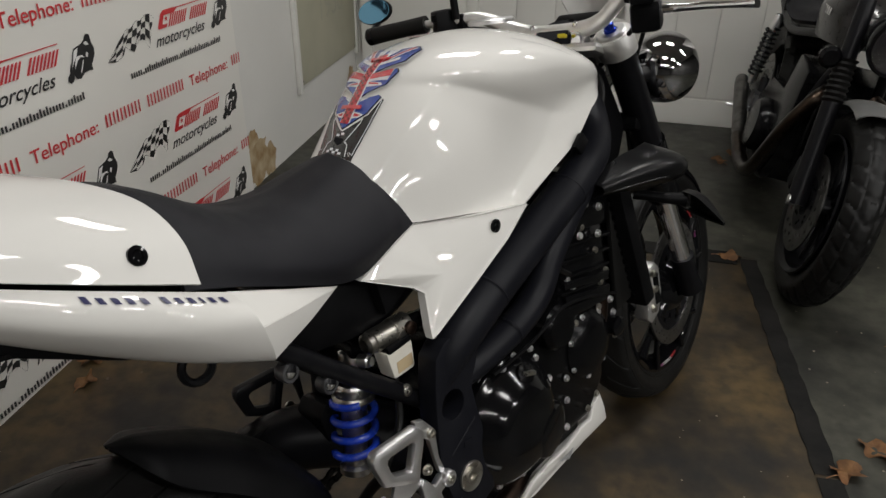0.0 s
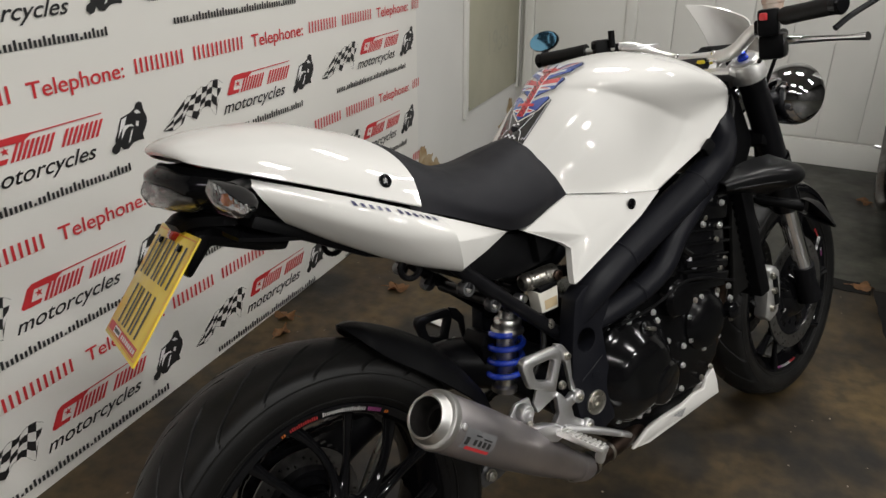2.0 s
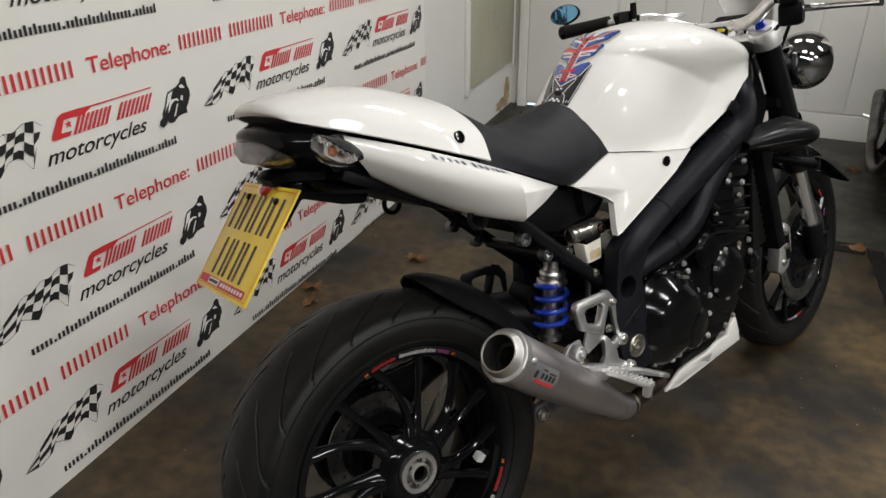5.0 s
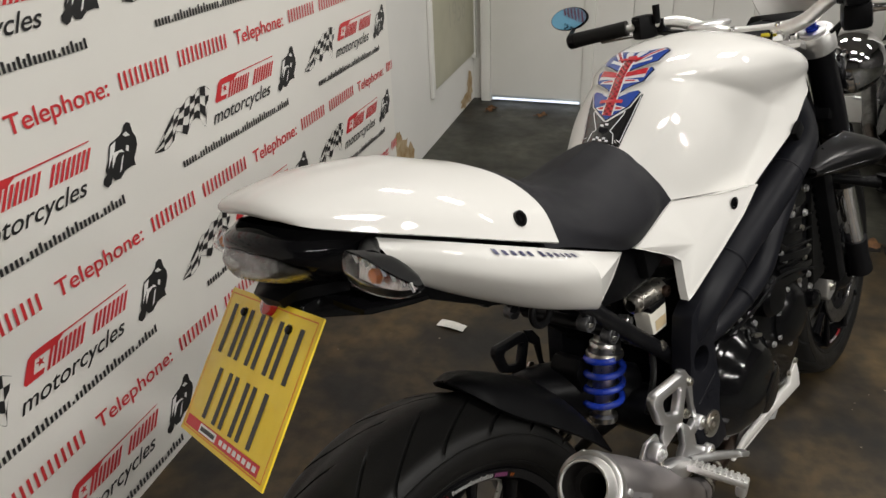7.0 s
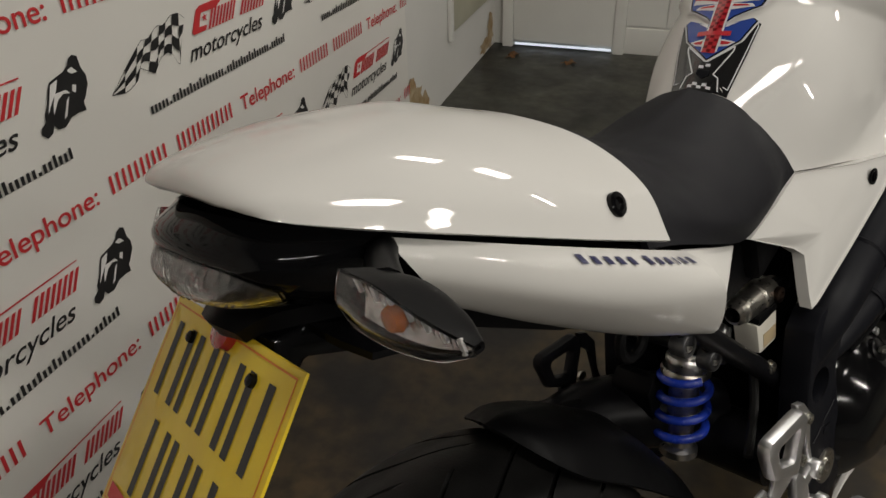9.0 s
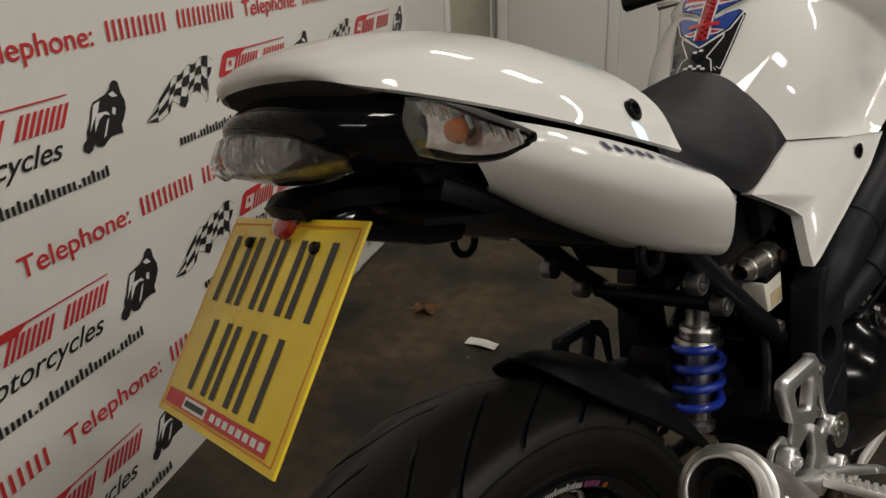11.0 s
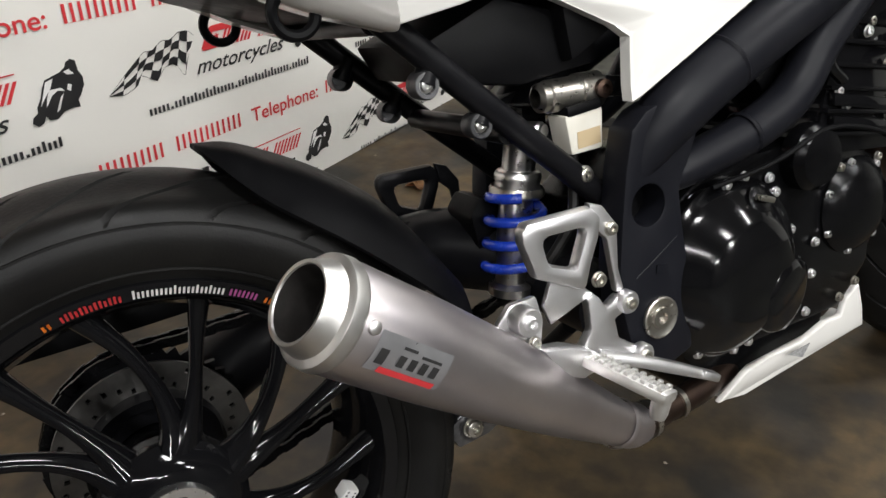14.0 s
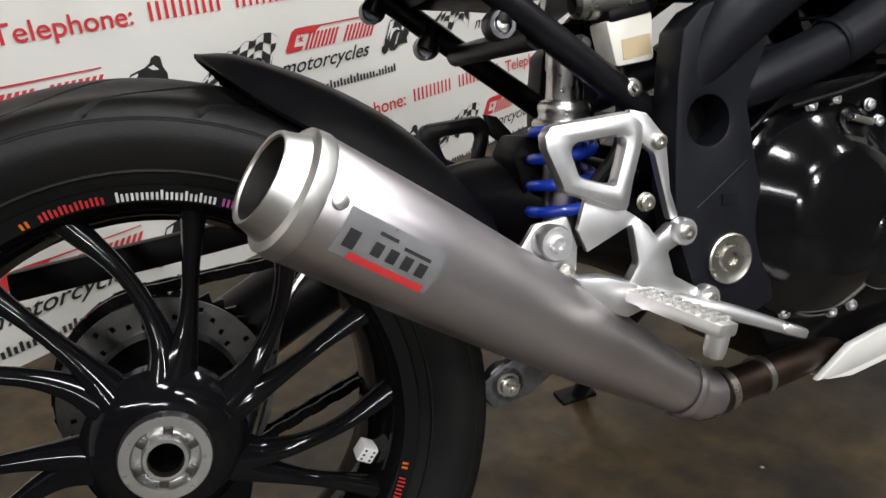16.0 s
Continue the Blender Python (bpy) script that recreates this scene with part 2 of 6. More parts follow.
PLASTIC = material("black_moulded_plastic", (0.0026, 0.0026, 0.0030), 0.42, 0, (0.0042, 0.0042, 0.0047), 18, bump=0.08, bump_scale=900, spec=0.085)
RUBBER = material("tyre_rubber", (0.0045, 0.0044, 0.0044), 0.46, 0, (0.0080, 0.0078, 0.0073), 14, bump=0.15, bump_scale=350, spec=0.18)
VINYL = material("black_seat_vinyl", (0.010, 0.010, 0.0125), 0.58, 0, (0.013, 0.013, 0.0155), 9, bump=0.3, bump_scale=700, spec=0.17)
ALLOY = material("bare_cast_alloy", (0.82, 0.815, 0.82), 0.36, 1.0, (0.74, 0.735, 0.74), 30, bump=0.05, bump_scale=600, rough_var=0.04)
BRUSHED = material("brushed_alloy", (0.68, 0.67, 0.655), 0.28, 1.0, (0.62, 0.61, 0.60), 40, rough_var=0.02)
CHROME = material("chrome_plate", (0.86, 0.86, 0.87), 0.05, 1.0, (0.82, 0.82, 0.83), 10, rough_var=0.02)
STEEL = material("zinc_plated_steel", (0.55, 0.53, 0.48), 0.30, 1.0, (0.42, 0.40, 0.36), 40)
TITAN = material("satin_titanium", (0.58, 0.545, 0.545), 0.37, 1.0, (0.46, 0.43, 0.45), 9, rough_var=0.04)
DULL_ALLOY = material("dull_grey_alloy", (0.20, 0.20, 0.205), 0.45, 0.9, (0.07, 0.07, 0.074), 40)
SOOT = material("sooty_steel", (0.035, 0.032, 0.030), 0.55, 0.7, (0.02, 0.018, 0.017), 60)
DARK_STEEL = material("heat_browned_steel", (0.085, 0.057, 0.044), 0.40, 1.0, (0.05, 0.034, 0.028), 25)
BLUED_PIPE = material("dark_bronzed_pipe", (0.050, 0.036, 0.026), 0.30, 1.0, (0.030, 0.022, 0.018), 25)
BLUE = material("blue_spring_enamel", (0.012, 0.042, 0.40), 0.25, 0, (0.010, 0.034, 0.33), 20, coat=0.4)
BLUE_ANO = material("blue_anodised", (0.02, 0.05, 0.45), 0.25, 0.8)
RED = material("red_print", (0.56, 0.035, 0.04), 0.45, 0, (0.52, 0.03, 0.035), 20)
BLACK_PRINT = material("black_print", (0.014, 0.014, 0.015), 0.45, 0, (0.02, 0.02, 0.02), 20)
DARK_PRINT = material("dark_blue_grey_print", (0.03, 0.03, 0.09), 0.3)
WHITE_PRINT = material("white_print", (0.75, 0.74, 0.72), 0.4)
PINK_PRINT = material("pink_print", (0.45, 0.10, 0.32), 0.4)
YELLOW = material("yellow_reflective_plate", (0.80, 0.58, 0.03), 0.38, 0, (0.74, 0.52, 0.025), 20, coat=0.3)
RED_LENS = material("red_reflector", (0.32, 0.008, 0.012), 0.12, coat=1.0)
AMBER = material("amber_bulb", (0.62, 0.16, 0.02), 0.2, coat=0.5)
DISC_STEEL = material("worn_disc_steel", (0.16, 0.155, 0.15), 0.36, 1.0, (0.09, 0.087, 0.083), 30)
BRIGHT_DISC = material("bright_disc_steel", (0.42, 0.41, 0.40), 0.30, 1.0, (0.32, 0.31, 0.30), 30)
# headlamp chrome, colour lowered to stand for a dark room mirrored in it
DIMMED_CHROME = material("chrome_dimmed_for_dark_room", (0.52, 0.52, 0.535), 0.05, 1.0, (0.48, 0.48, 0.495), 10, rough_var=0.02)
PALE_ALLOY = material("pale_cast_alloy", (0.80, 0.79, 0.77), 0.45, 1.0, (0.70, 0.69, 0.67), 40)
BANNER_VINYL = material("white_banner_vinyl", (0.74, 0.725, 0.68), 0.36, 0, (0.70, 0.68, 0.635), 2.2, 0.9, bump=0.03, bump_scale=60, rough_var=0.08)
WALL_PAINT = material("white_wall_paint", (0.72, 0.71, 0.68), 0.6, 0, (0.62, 0.61, 0.58), 1.6, 1.0, bump=0.12, bump_scale=90)
BOARD_PAINT = material("cream_board_paint", (0.78, 0.77, 0.73), 0.42, 0, (0.66, 0.65, 0.61), 2.0, 1.0, bump=0.05, bump_scale=70)
CEILING_PAINT = material("grey_ceiling_paint", (0.36, 0.352, 0.336), 0.8, 0, (0.30, 0.292, 0.276), 1.2)
OLIVE = material("olive_grey_board", (0.42, 0.405, 0.30), 0.4, 0, (0.37, 0.357, 0.265), 3)
# invented surface for the unseen walls, dark so black parts reflect little
UNSEEN_WALL = material("dark_unseen_wall", (0.060, 0.058, 0.055), 0.9, 0, (0.042, 0.041, 0.039), 3.0, 0.9, bump=0.4, bump_scale=40)
CONCRETE = material("grey_green_floor_paint", (0.050, 0.049, 0.037), 0.46, 0, (0.0120, 0.0118, 0.0088), 2.9, 0.40, bump=0.25, bump_scale=45, rough_var=0.22, detail=10, fine=0.45)
MAT_BROWN = material("worn_brown_floor_sheet", (0.068, 0.0445, 0.0170), 0.50, 0, (0.0072, 0.0054, 0.0034), 3.2, 0.45, bump=0.25, bump_scale=60, rough_var=0.2, detail=10, fine=0.5)
TAPE = material("dark_floor_tape", (0.006, 0.0058, 0.0055), 0.7, 0, (0.012, 0.011, 0.010), 12, bump=0.2, spec=0.15)
STAIN = material("damp_brown_plaster", (0.26, 0.16, 0.065), 0.8, 0, (0.46, 0.37, 0.24), 14, bump=0.6, bump_scale=60)
LEAF = material("dry_leaf", (0.30, 0.15, 0.06), 0.7, 0, (0.18, 0.09, 0.04), 40, bump=0.3)
PAPER = material("white_paper", (0.75, 0.74, 0.70), 0.7, 0, (0.6, 0.59, 0.55), 30)

# ---- the room ----
BACK, CEIL = 4.79, 2.70
AL = radians(-2.0)
S_DIR, S_NORMAL = Vector((math.sin(AL), math.cos(AL), 0)), Vector((math.cos(AL), -math.sin(AL), 0))
S_ORIGIN = Vector((-0.487, 1.9, 0))


def on_wall(s, z, off=0.0):
    """A place along the banner wall, off metres out into the room; x runs along the wall, y up, z out of it."""
    m = Matrix.Identity(4)
    m.col[0][:3], m.col[1][:3], m.col[2][:3] = S_DIR, (0, 0, 1), S_NORMAL
    m.col[3][:3] = S_ORIGIN + S_DIR * s + S_NORMAL * off + Vector((0, 0, z))
    return m


def slab(name, sx, sy, sz, m, mat, label, bevel=0.0):
    ob = part(name, box(sx, sy, sz, None, bevel), mat, None, label)
    ob.matrix_basis = m
    return tagged(ob, label, kind="structure")


slab("floor", 8.0, 9.4, 0.10, pose(2.2, 0.75, -0.05), CONCRETE, "grey-green painted concrete garage floor, scuffed and dirty")
slab("ceiling", 8.0, 9.4, 0.10, pose(2.2, 0.75, CEIL + 0.05), CEILING_PAINT, "pale grey painted ceiling above the bikes")
slab("wall_west", 9.0, CEIL, 0.12, on_wall(-1.6, CEIL / 2, -0.062 - 0.02), WALL_PAINT, "white painted wall behind the printed banner")
# east and south walls are out of view, added to limit bounce light
slab("wall_east", 0.12, 9.4, CEIL, pose(5.2, 0.75, CEIL / 2), UNSEEN_WALL, "bare grey block side wall")
slab("wall_south", 6.6, 0.12, CEIL, pose(2.2, -3.6, CEIL / 2), UNSEEN_WALL, "bare grey block wall at the entrance end")
slab("wall_north", 6.4, 0.12, CEIL, pose(2.3, BACK + 0.07, CEIL / 2), WALL_PAINT, "white boarded back wall")

# tongue boards on the back wall
boards = bpy.data.objects["wall_north"]
board_mesh = None
x = -0.12
for k in range(26):
    w = 0.195
    if board_mesh is None:
        ob = part("board", box(w - 0.004, 0.012, CEIL - 0.14, None, 0.003), BOARD_PAINT, boards)
        board_mesh = ob
    else:
        ob = again(board_mesh, Matrix.Identity(4), boards)
    ob.matrix_basis = pose(x + w / 2 - 2.3, -0.064, 0.07)
    x += w
base = part("skirting", box(5.2, 0.022, 0.13, None, 0.004), BOARD_PAINT, boards)
base.matrix_basis = pose(2.49 - 2.3, -0.072, 0.065 - CEIL / 2)

# the door in the far corner, with light under it
door = empty("door_1", pose(-0.235, BACK, 0), "white painted flush door with daylight under it", "door", kind="structure")
part("door_leaf", box(0.52, 0.040, 2.02, pose(0, -0.012, 1.045), 0.004), BOARD_PAINT, door)
for sx in (-0.29, 0.285):
    part("door_frame", box(0.055, 0.05, 2.1, pose(sx, -0.018, 1.05), 0.004), BOARD_PAINT, door)
part("door_gap", box(0.50, 0.006, 0.010, pose(0.0, -0.034, 0.018)), glow("daylight_gap", (0.70, 0.82, 1.0), 1.2), door, "daylight showing under the door")

# brown sheet under the bike with a taped edge
MAT = [(-0.52, -1.8), (1.80, -1.8), (1.455, 2.37), (1.37, 3.39), (-0.56, 3.43)]
sheet = bmesh.new()
v = [[sheet.verts.new((px, py, z)) for px, py in MAT] for z in (0.0, 0.004)]
sheet.faces.new(v[0][::-1]), sheet.faces.new(v[1])
for k in range(5):
    sheet.faces.new((v[0][k], v[0][(k + 1) % 5], v[1][(k + 1) % 5], v[1][k]))
mat_ob = tagged(part("floor_mat", sheet, MAT_BROWN, None, flat=True), "worn brown floor sheet with oil stains under the motorcycle", "floor mat")


def tape(a, b, width):
    a, b = Vector(a), Vector(b)
    d = (b - a).normalized()
    nrm = Vector((-d.y, d.x)) * width / 2
    bm = bmesh.new()
    n = 24
    lo = []
    for z in (0.004, 0.0075):
        lo.append([[bm.verts.new((*(a + (b - a) * i / n + nrm * s * (1 + 0.10 * math.sin(i * 2.3 + s * 1.7))), z)) for s in (-1, 1)] for i in range(n + 1)])
    for i in range(n):
        bm.faces.new((lo[1][i][0], lo[1][i + 1][0], lo[1][i + 1][1], lo[1][i][1]))
        for s in (0, 1):
            bm.faces.new((lo[0][i][s], lo[0][i + 1][s], lo[1][i + 1][s], lo[1][i][s]))
    return bm


part("edge_tape", tape((1.345, 3.37), (1.43, 2.37), 0.055), TAPE, mat_ob, "dark frayed edge tape")
part("edge_tape", tape((1.43, 2.36), (1.775, -1.75), 0.055), TAPE, mat_ob, "dark frayed edge tape")
part("edge_tape", tape((-0.53, 3.405), (1.31, 3.37), 0.085), TAPE, mat_ob, "dark frayed edge tape")

# bare damp plaster where the banner ends
rnd = random.Random(4)
for cx, cy, rx, ry, n in ((1.63, 0.10, 0.10, 0.10, 26), (1.74, 0.07, 0.055, 0.07, 20), (1.60, 0.20, 0.05, 0.045, 18)):
    stain = bmesh.new()
    ring = [stain.verts.new((rx * math.cos(a) * (1 + 0.22 * rnd.uniform(-1, 1)), ry * math.sin(a) * (1 + 0.22 * rnd.uniform(-1, 1)), 0.0012)) for a in [2 * math.pi * k / n for k in range(n)]]
    mid = stain.verts.new((0, 0, 0.003))
    for k in range(n):
        stain.faces.new((ring[k], ring[(k + 1) % n], mid))
    st = tagged(part("wall_patch", stain, STAIN, None), "brown damp patch of bare plaster low on the wall", "wall damage", kind="structure")
    st.matrix_basis = on_wall(cx, cy, -0.019)

for at, tilt, rx, ry in ((on_wall(2.80, 0.10, -0.019), 0, .055, .085), (on_wall(2.70, 0.045, -0.019), 0, .10, .035)):
    rust = bmesh.new()
    ring = [rust.verts.new((rx * math.cos(a) * (1 + 0.3 * rnd.uniform(-1, 1)), ry * math.sin(a) * (1 + 0.3 * rnd.uniform(-1, 1)), 0.0012)) for a in [2 * math.pi * k / 22 for k in range(22)]]
    mid = rust.verts.new((0, 0, 0.0025))
    for k in range(22):
        rust.faces.new((ring[k], ring[(k + 1) % 22], mid))
    tagged(part("wall_patch", rust, STAIN, None), "rusty brown damp mark at the foot of the wall", "wall damage", kind="structure").matrix_basis = at

# olive board on the wall
board = empty("wall_board", on_wall(2.49, 0.87, -0.02), "olive-grey wall board with faint embossed figures", "board")
part("panel", box(0.76, 1.2, 0.012, pose(0, 0, 0.006), 0.003), OLIVE, board)
for w, h, px, py in ((0.03, 1.26, -0.395, 0), (0.03, 1.26, 0.395, 0)):
    part("edge_strip", box(w, h, 0.02, pose(px, py, 0.01), 0.003), BOARD_PAINT, board)
lettering("1958", 0.17, "embossed_figures", material("pale_embossing", (0.40, 0.39, 0.31), 0.5), board, pose(-0.13, -0.36, 0.0135))
for sx, sy in ((-0.36, -0.58), (0.36, -0.58)):
    part("screw", lathe([(0, 0.006), (0.004, 0.005), (0.005, 0)], (sx, sy, 0.012), n=10), STEEL, board)

# battens
for bx, by, bz, turn, length, width, watts in BATTENS:
    lampcase = empty("strip_light", pose(bx, by, bz, 0, 0, turn), "white fluorescent strip light on the ceiling", "ceiling light", "ceiling strip lights")
    part("casing", box(length, width + 0.04, 0.05, pose(0, 0, -0.03), 0.006), CEILING_PAINT, lampcase)
    part("rod", box(0.02, 0.02, CEIL - bz, pose(0.3 * length, 0, (CEIL - bz) / 2 - 0.004)), STEEL, lampcase)
    part("rod", box(0.02, 0.02, CEIL - bz, pose(-0.3 * length, 0, (CEIL - bz) / 2 - 0.004)), STEEL, lampcase)

# ---- the banner ----
banner = empty("banner", on_wall(0, 0, 0), "white vinyl banner printed with red and black shop adverts", "banner")
S0, S1, TOP = -2.6, 1.53, 2.06
bm = box(S1 - S0, TOP, 0.003, pose((S0 + S1) / 2, TOP / 2 + 0.004, -0.0035))
part("sheet", bm, BANNER_VINYL, banner)
prints = pose(-0.377, 0.812, 0.0, 0, 0, -1.4)


def flat_shape(polys, z=0.0):
    bm = bmesh.new()
    for poly in polys:
        bm.faces.new([bm.verts.new((px, py, z)) for px, py in poly])
    return bm


def bars(x0, x1, y, h, count, stroke=0.5, slant=0.0, heights=(1.0,)):
    """Plain upright bars in place of private writing, evenly set from x0 to x1; stroke: the share of the pitch that is inked."""
    low, top, pitch, foot = [], [], (x1 - x0) / count, h * 0.012
    for k in range(count):
        l, hh = x0 + pitch * (k + 0.5 - stroke / 2), h * heights[k % len(heights)]
        r = l + pitch * stroke
        low += [(l, y), (r, y)]
        top += [(l + slant * foot, y + foot), (l + slant * hh, y + hh), (r + slant * hh, y + hh), (r + slant * foot, y + foot)]
    return [low + top[::-1]]


def along(line, u):
    """A place on a polyline, u from 0 to 1 over its corners."""
    k = min(int(u * (len(line) - 1)), len(line) - 2)
    f = u * (len(line) - 1) - k
    return (line[k][0] + (line[k + 1][0] - line[k][0]) * f, line[k][1] + (line[k + 1][1] - line[k][1]) * f)


def checker(nu=9, nv=4):
    """A waving flag that narrows to a point at its lower end."""
    top = [(.433, -.065), (.485, -.027), (.536, .006), (.556, .003), (.586, .020), (.608, .016), (.634, .029), (.658, .028), (.676, .014)]
    low = [(.433, -.066), (.470, -.073), (.506, -.062), (.519, -.042), (.558, -.063), (.582, -.039), (.612, -.035), (.634, -.072), (.650, -.033)]
    out = []

    def at(u, v):
        a, b = along(low, u), along(top, u)
        return (a[0] + (b[0] - a[0]) * v, a[1] + (b[1] - a[1]) * v)
    for i in range(nu):
        for j in range(nv):
            if (i + j) % 2 == 0:
                q = [at((i + f) / nu, j / nv) for f in (0, .5, 1)] + [at((i + f) / nu, (j + 1) / nv) for f in (1, .5, 0)]
                out.append(q)
    for v, w in ((0, 0.0012), (1, -0.0012)):
        for i in range(3 * nu):
            a, b = at((i + 0.02) / (3 * nu), v), at((i + 1) / (3 * nu), v)
            out.append([a, b, (b[0], b[1] + w), (a[0], a[1] + w)])
    return out


emblem = [[(.252, .0245), (.252, .0220), (.064, .0205), (.043, .0095), (.006, .0105), (-.013, .0105), (-.026, -.0155), (.002, -.0165), (-.005, -.0262), (-.048, -.0262), (-.0525, -.021), (-.029, .018), (-.016, .0250), (.026, .0258), (.070, .0240)],
          [(-.0035, .0085), (-.0050, .0025), (-.0140, .0020), (-.0070, -.0020), (-.0110, -.0085), (-.0040, -.0045), (.0040, -.0090), (.0010, -.0015), (.0070, .0030), (-.0005, .0030)]]
bike_sign = [[(.366, .027), (.376, .022), (.378, .002), (.385, -.012), (.384, -.028), (.372, -.046), (.365, -.053), (.366, -.068), (.351, -.066), (.331, -.068), (.313, -.079), (.297, -.077), (.291, -.068), (.284, -.079), (.272, -.083), (.262, -.074), (.265, -.064), (.277, -.057), (.278, -.047), (.289, -.032), (.297, -.014), (.305, -.001), (.321, .003), (.336, .006), (.350, .013), (.356, .023)]]
sign_light = [[(.346, .006), (.358, .009), (.368, -.002), (.354, -.001)], [(.305, -.005), (.322, -.001), (.313, -.018), (.297, -.034), (.285, -.048), (.294, -.030)], [(.309, -.021), (.334, -.022), (.341, -.030), (.326, -.026), (.313, -.032), (.296, -.052), (.301, -.036)], [(.350, -.018), (.358, -.021), (.353, -.033), (.346, -.028)], [(.330, -.038), (.337, -.034), (.322, -.062), (.314, -.066)]]

cell = {
    "emblem": (emblem, RED, "red emblem with a star"),
    "name_bar": (bars(0.001, 0.103, -0.027, 0.0375, 8, 0.60, 0.60) + bars(0.126, 0.234, -0.027, 0.0375, 8, 0.58, 0.60), RED, "red bars for the shop's name"),
    "checkered_flag": (checker(), BLACK_PRINT, "black and white checkered flag"),
    "bike_emblem": (bike_sign, BLACK_PRINT, "black emblem of a motorcycle"),
    "emblem_light": (sign_light, WHITE_PRINT, ""),
    "address_bar": (bars(-0.225, 0.312, -0.133, 0.021, 46, 0.58, 0.0, (.72, .72, .70, .74, .72, .30, .72, .70, 1, .72, .72, .95, .70, .72, 1, .72, 1)), BLACK_PRINT, "small black bars for the web address"),
    "number_bar": (bars(0.368, 0.543, 0.0915, 0.0355, 10, 0.40) + bars(0.573, 0.786, 0.0915, 0.0355, 12, 0.40), RED, "red bars for the telephone number"),
}
first = {}
PITCH, RISE = 0.745, 0.324
for kx in range(-2, 3):
    for kz in range(-2, 4):
        m = prints @ Matrix.Translation((kx * PITCH, kz * RISE, 0.0006))
        lift = Matrix.Translation((0, 0, 0.0005))
        for name, (polys, mt, label) in cell.items():
            if kx == 2 and name in ("checkered_flag", "number_bar"):
                continue
            if name not in first:
                first[name] = part(name, flat_shape(polys), mt, banner, label, flat=True)
                first[name].matrix_basis = m @ lift if name == "emblem_light" else m
            else:
                again(first[name], m @ lift if name == "emblem_light" else m, banner)
        for name, words, size, at, mt, wide, shear in (("trade_word", "motorcycles", 0.0485, (-0.076, -0.0745), BLACK_PRINT, 0.296, 0.42), ("telephone_word", "Telephone:", 0.0505, (0.076, 0.0905), RED, 0.262, 0.0)):
            if name not in first:
                first[name] = lettering(words, size, name, mt, banner, m @ Matrix.Translation((*at, 0)), "printed word", shear, wide, 0.0004)
            else:
                again(first[name], m @ Matrix.Translation((*at, 0)), banner)
# cut-off figures at the banner's far edge
for kz in range(-2, 4):
    part("number_bar", flat_shape(bars(0.368, 0.438, 0.0915, 0.0355, 4, 0.40)), RED, banner, "red bars for the telephone number", flat=True).matrix_basis = prints @ Matrix.Translation((2 * PITCH, kz * RISE, 0.0006))

# ---- the white motorcycle: x ahead, y to its left, z up its own lean ----
BF, BR, BU = Vector((0.46639, 0.88458, 0)), Vector((0.86191, -0.45443, 0.22495)), Vector((-0.19899, 0.10491, 0.97437))
AXLE = Vector((0.3593, 1.3770, 0.3132))
BIKE = Matrix.Identity(4)
BIKE.col[0][:3], BIKE.col[1][:3], BIKE.col[2][:3], BIKE.col[3][:3] = BF, -BR, BU, AXLE - 0.315 * BU
bike = empty("motorcycle", BIKE, "white sports motorcycle with black seat leaning on its side stand", "motorcycle")

# tank
TANK = [[(.503, 0, .882), (.505, -.044, .874), (.512, -.072, .850), (.515, -.077, .842), (.520, -.084, .830), (.528, -.094, .812), (.544, -.108, .777)],
        [(.578, 0, .947), (.583, -.052, .941), (.592, -.094, .917), (.596, -.107, .899), (.600, -.118, .873), (.606, -.128, .832), (.612, -.127, .764)],
        [(.656, 0, .996), (.661, -.062, .991), (.674, -.114, .965), (.681, -.131, .944), (.687, -.144, .912), (.693, -.151, .862), (.690, -.147, .754)],
        [(.780, 0, 1.014), (.784, -.078, 1.004), (.792, -.136, .980), (.796, -.155, .954), (.796, -.156, .922), (.792, -.150, .868), (.776, -.151, .757)],
        [(.890, 0, 1.000), (.898, -.088, .981), (.905, -.148, .953), (.906, -.166, .933), (.904, -.162, .909), (.900, -.148, .872), (.889, -.155, .806)],
        [(.980, 0, .970), (.981, -.078, .951), (.980, -.129, .928), (.979, -.148, .914), (.977, -.152, .900), (.973, -.148, .882), (.965, -.152, .850)],
        [(1.04, 0, .934), (1.036, -.055, .926), (1.030, -.092, .912), (1.026, -.110, .902), (1.024, -.120, .893), (1.018, -.126, .884), (1.01, -.130, .870)]]
# its lower edge runs straight to a corner and on up the frame; a knee recess is pressed into each side
TANK_EDGE = ((.544, .777), (.738, .741), (.894, .804), (.948, .847), (1.01, .872))
CREST = ((.60, .972), (.66, .970), (.72, .957), (.80, .941), (.90, .930), (1.03, .915))
CREASE = ((.60, .962), (.662, .948), (.722, .922), (.80, .889), (.860, .862), (1.03, .80))
LIP_CREASE = ((.741, .740), (.764, .765), (.842, .815), (.878, .862), (.900, .90), (.915, .95))
LIP_EDGE = ((.738, .741), (.894, .804), (.955, .847), (1.02, .872), (1.04, .93))


def line_at(line, q, k=0):
    """The other coordinate of a broken line where coordinate k is q."""
    return np.interp(q, [p[k] for p in line], [p[1 - k] for p in line])


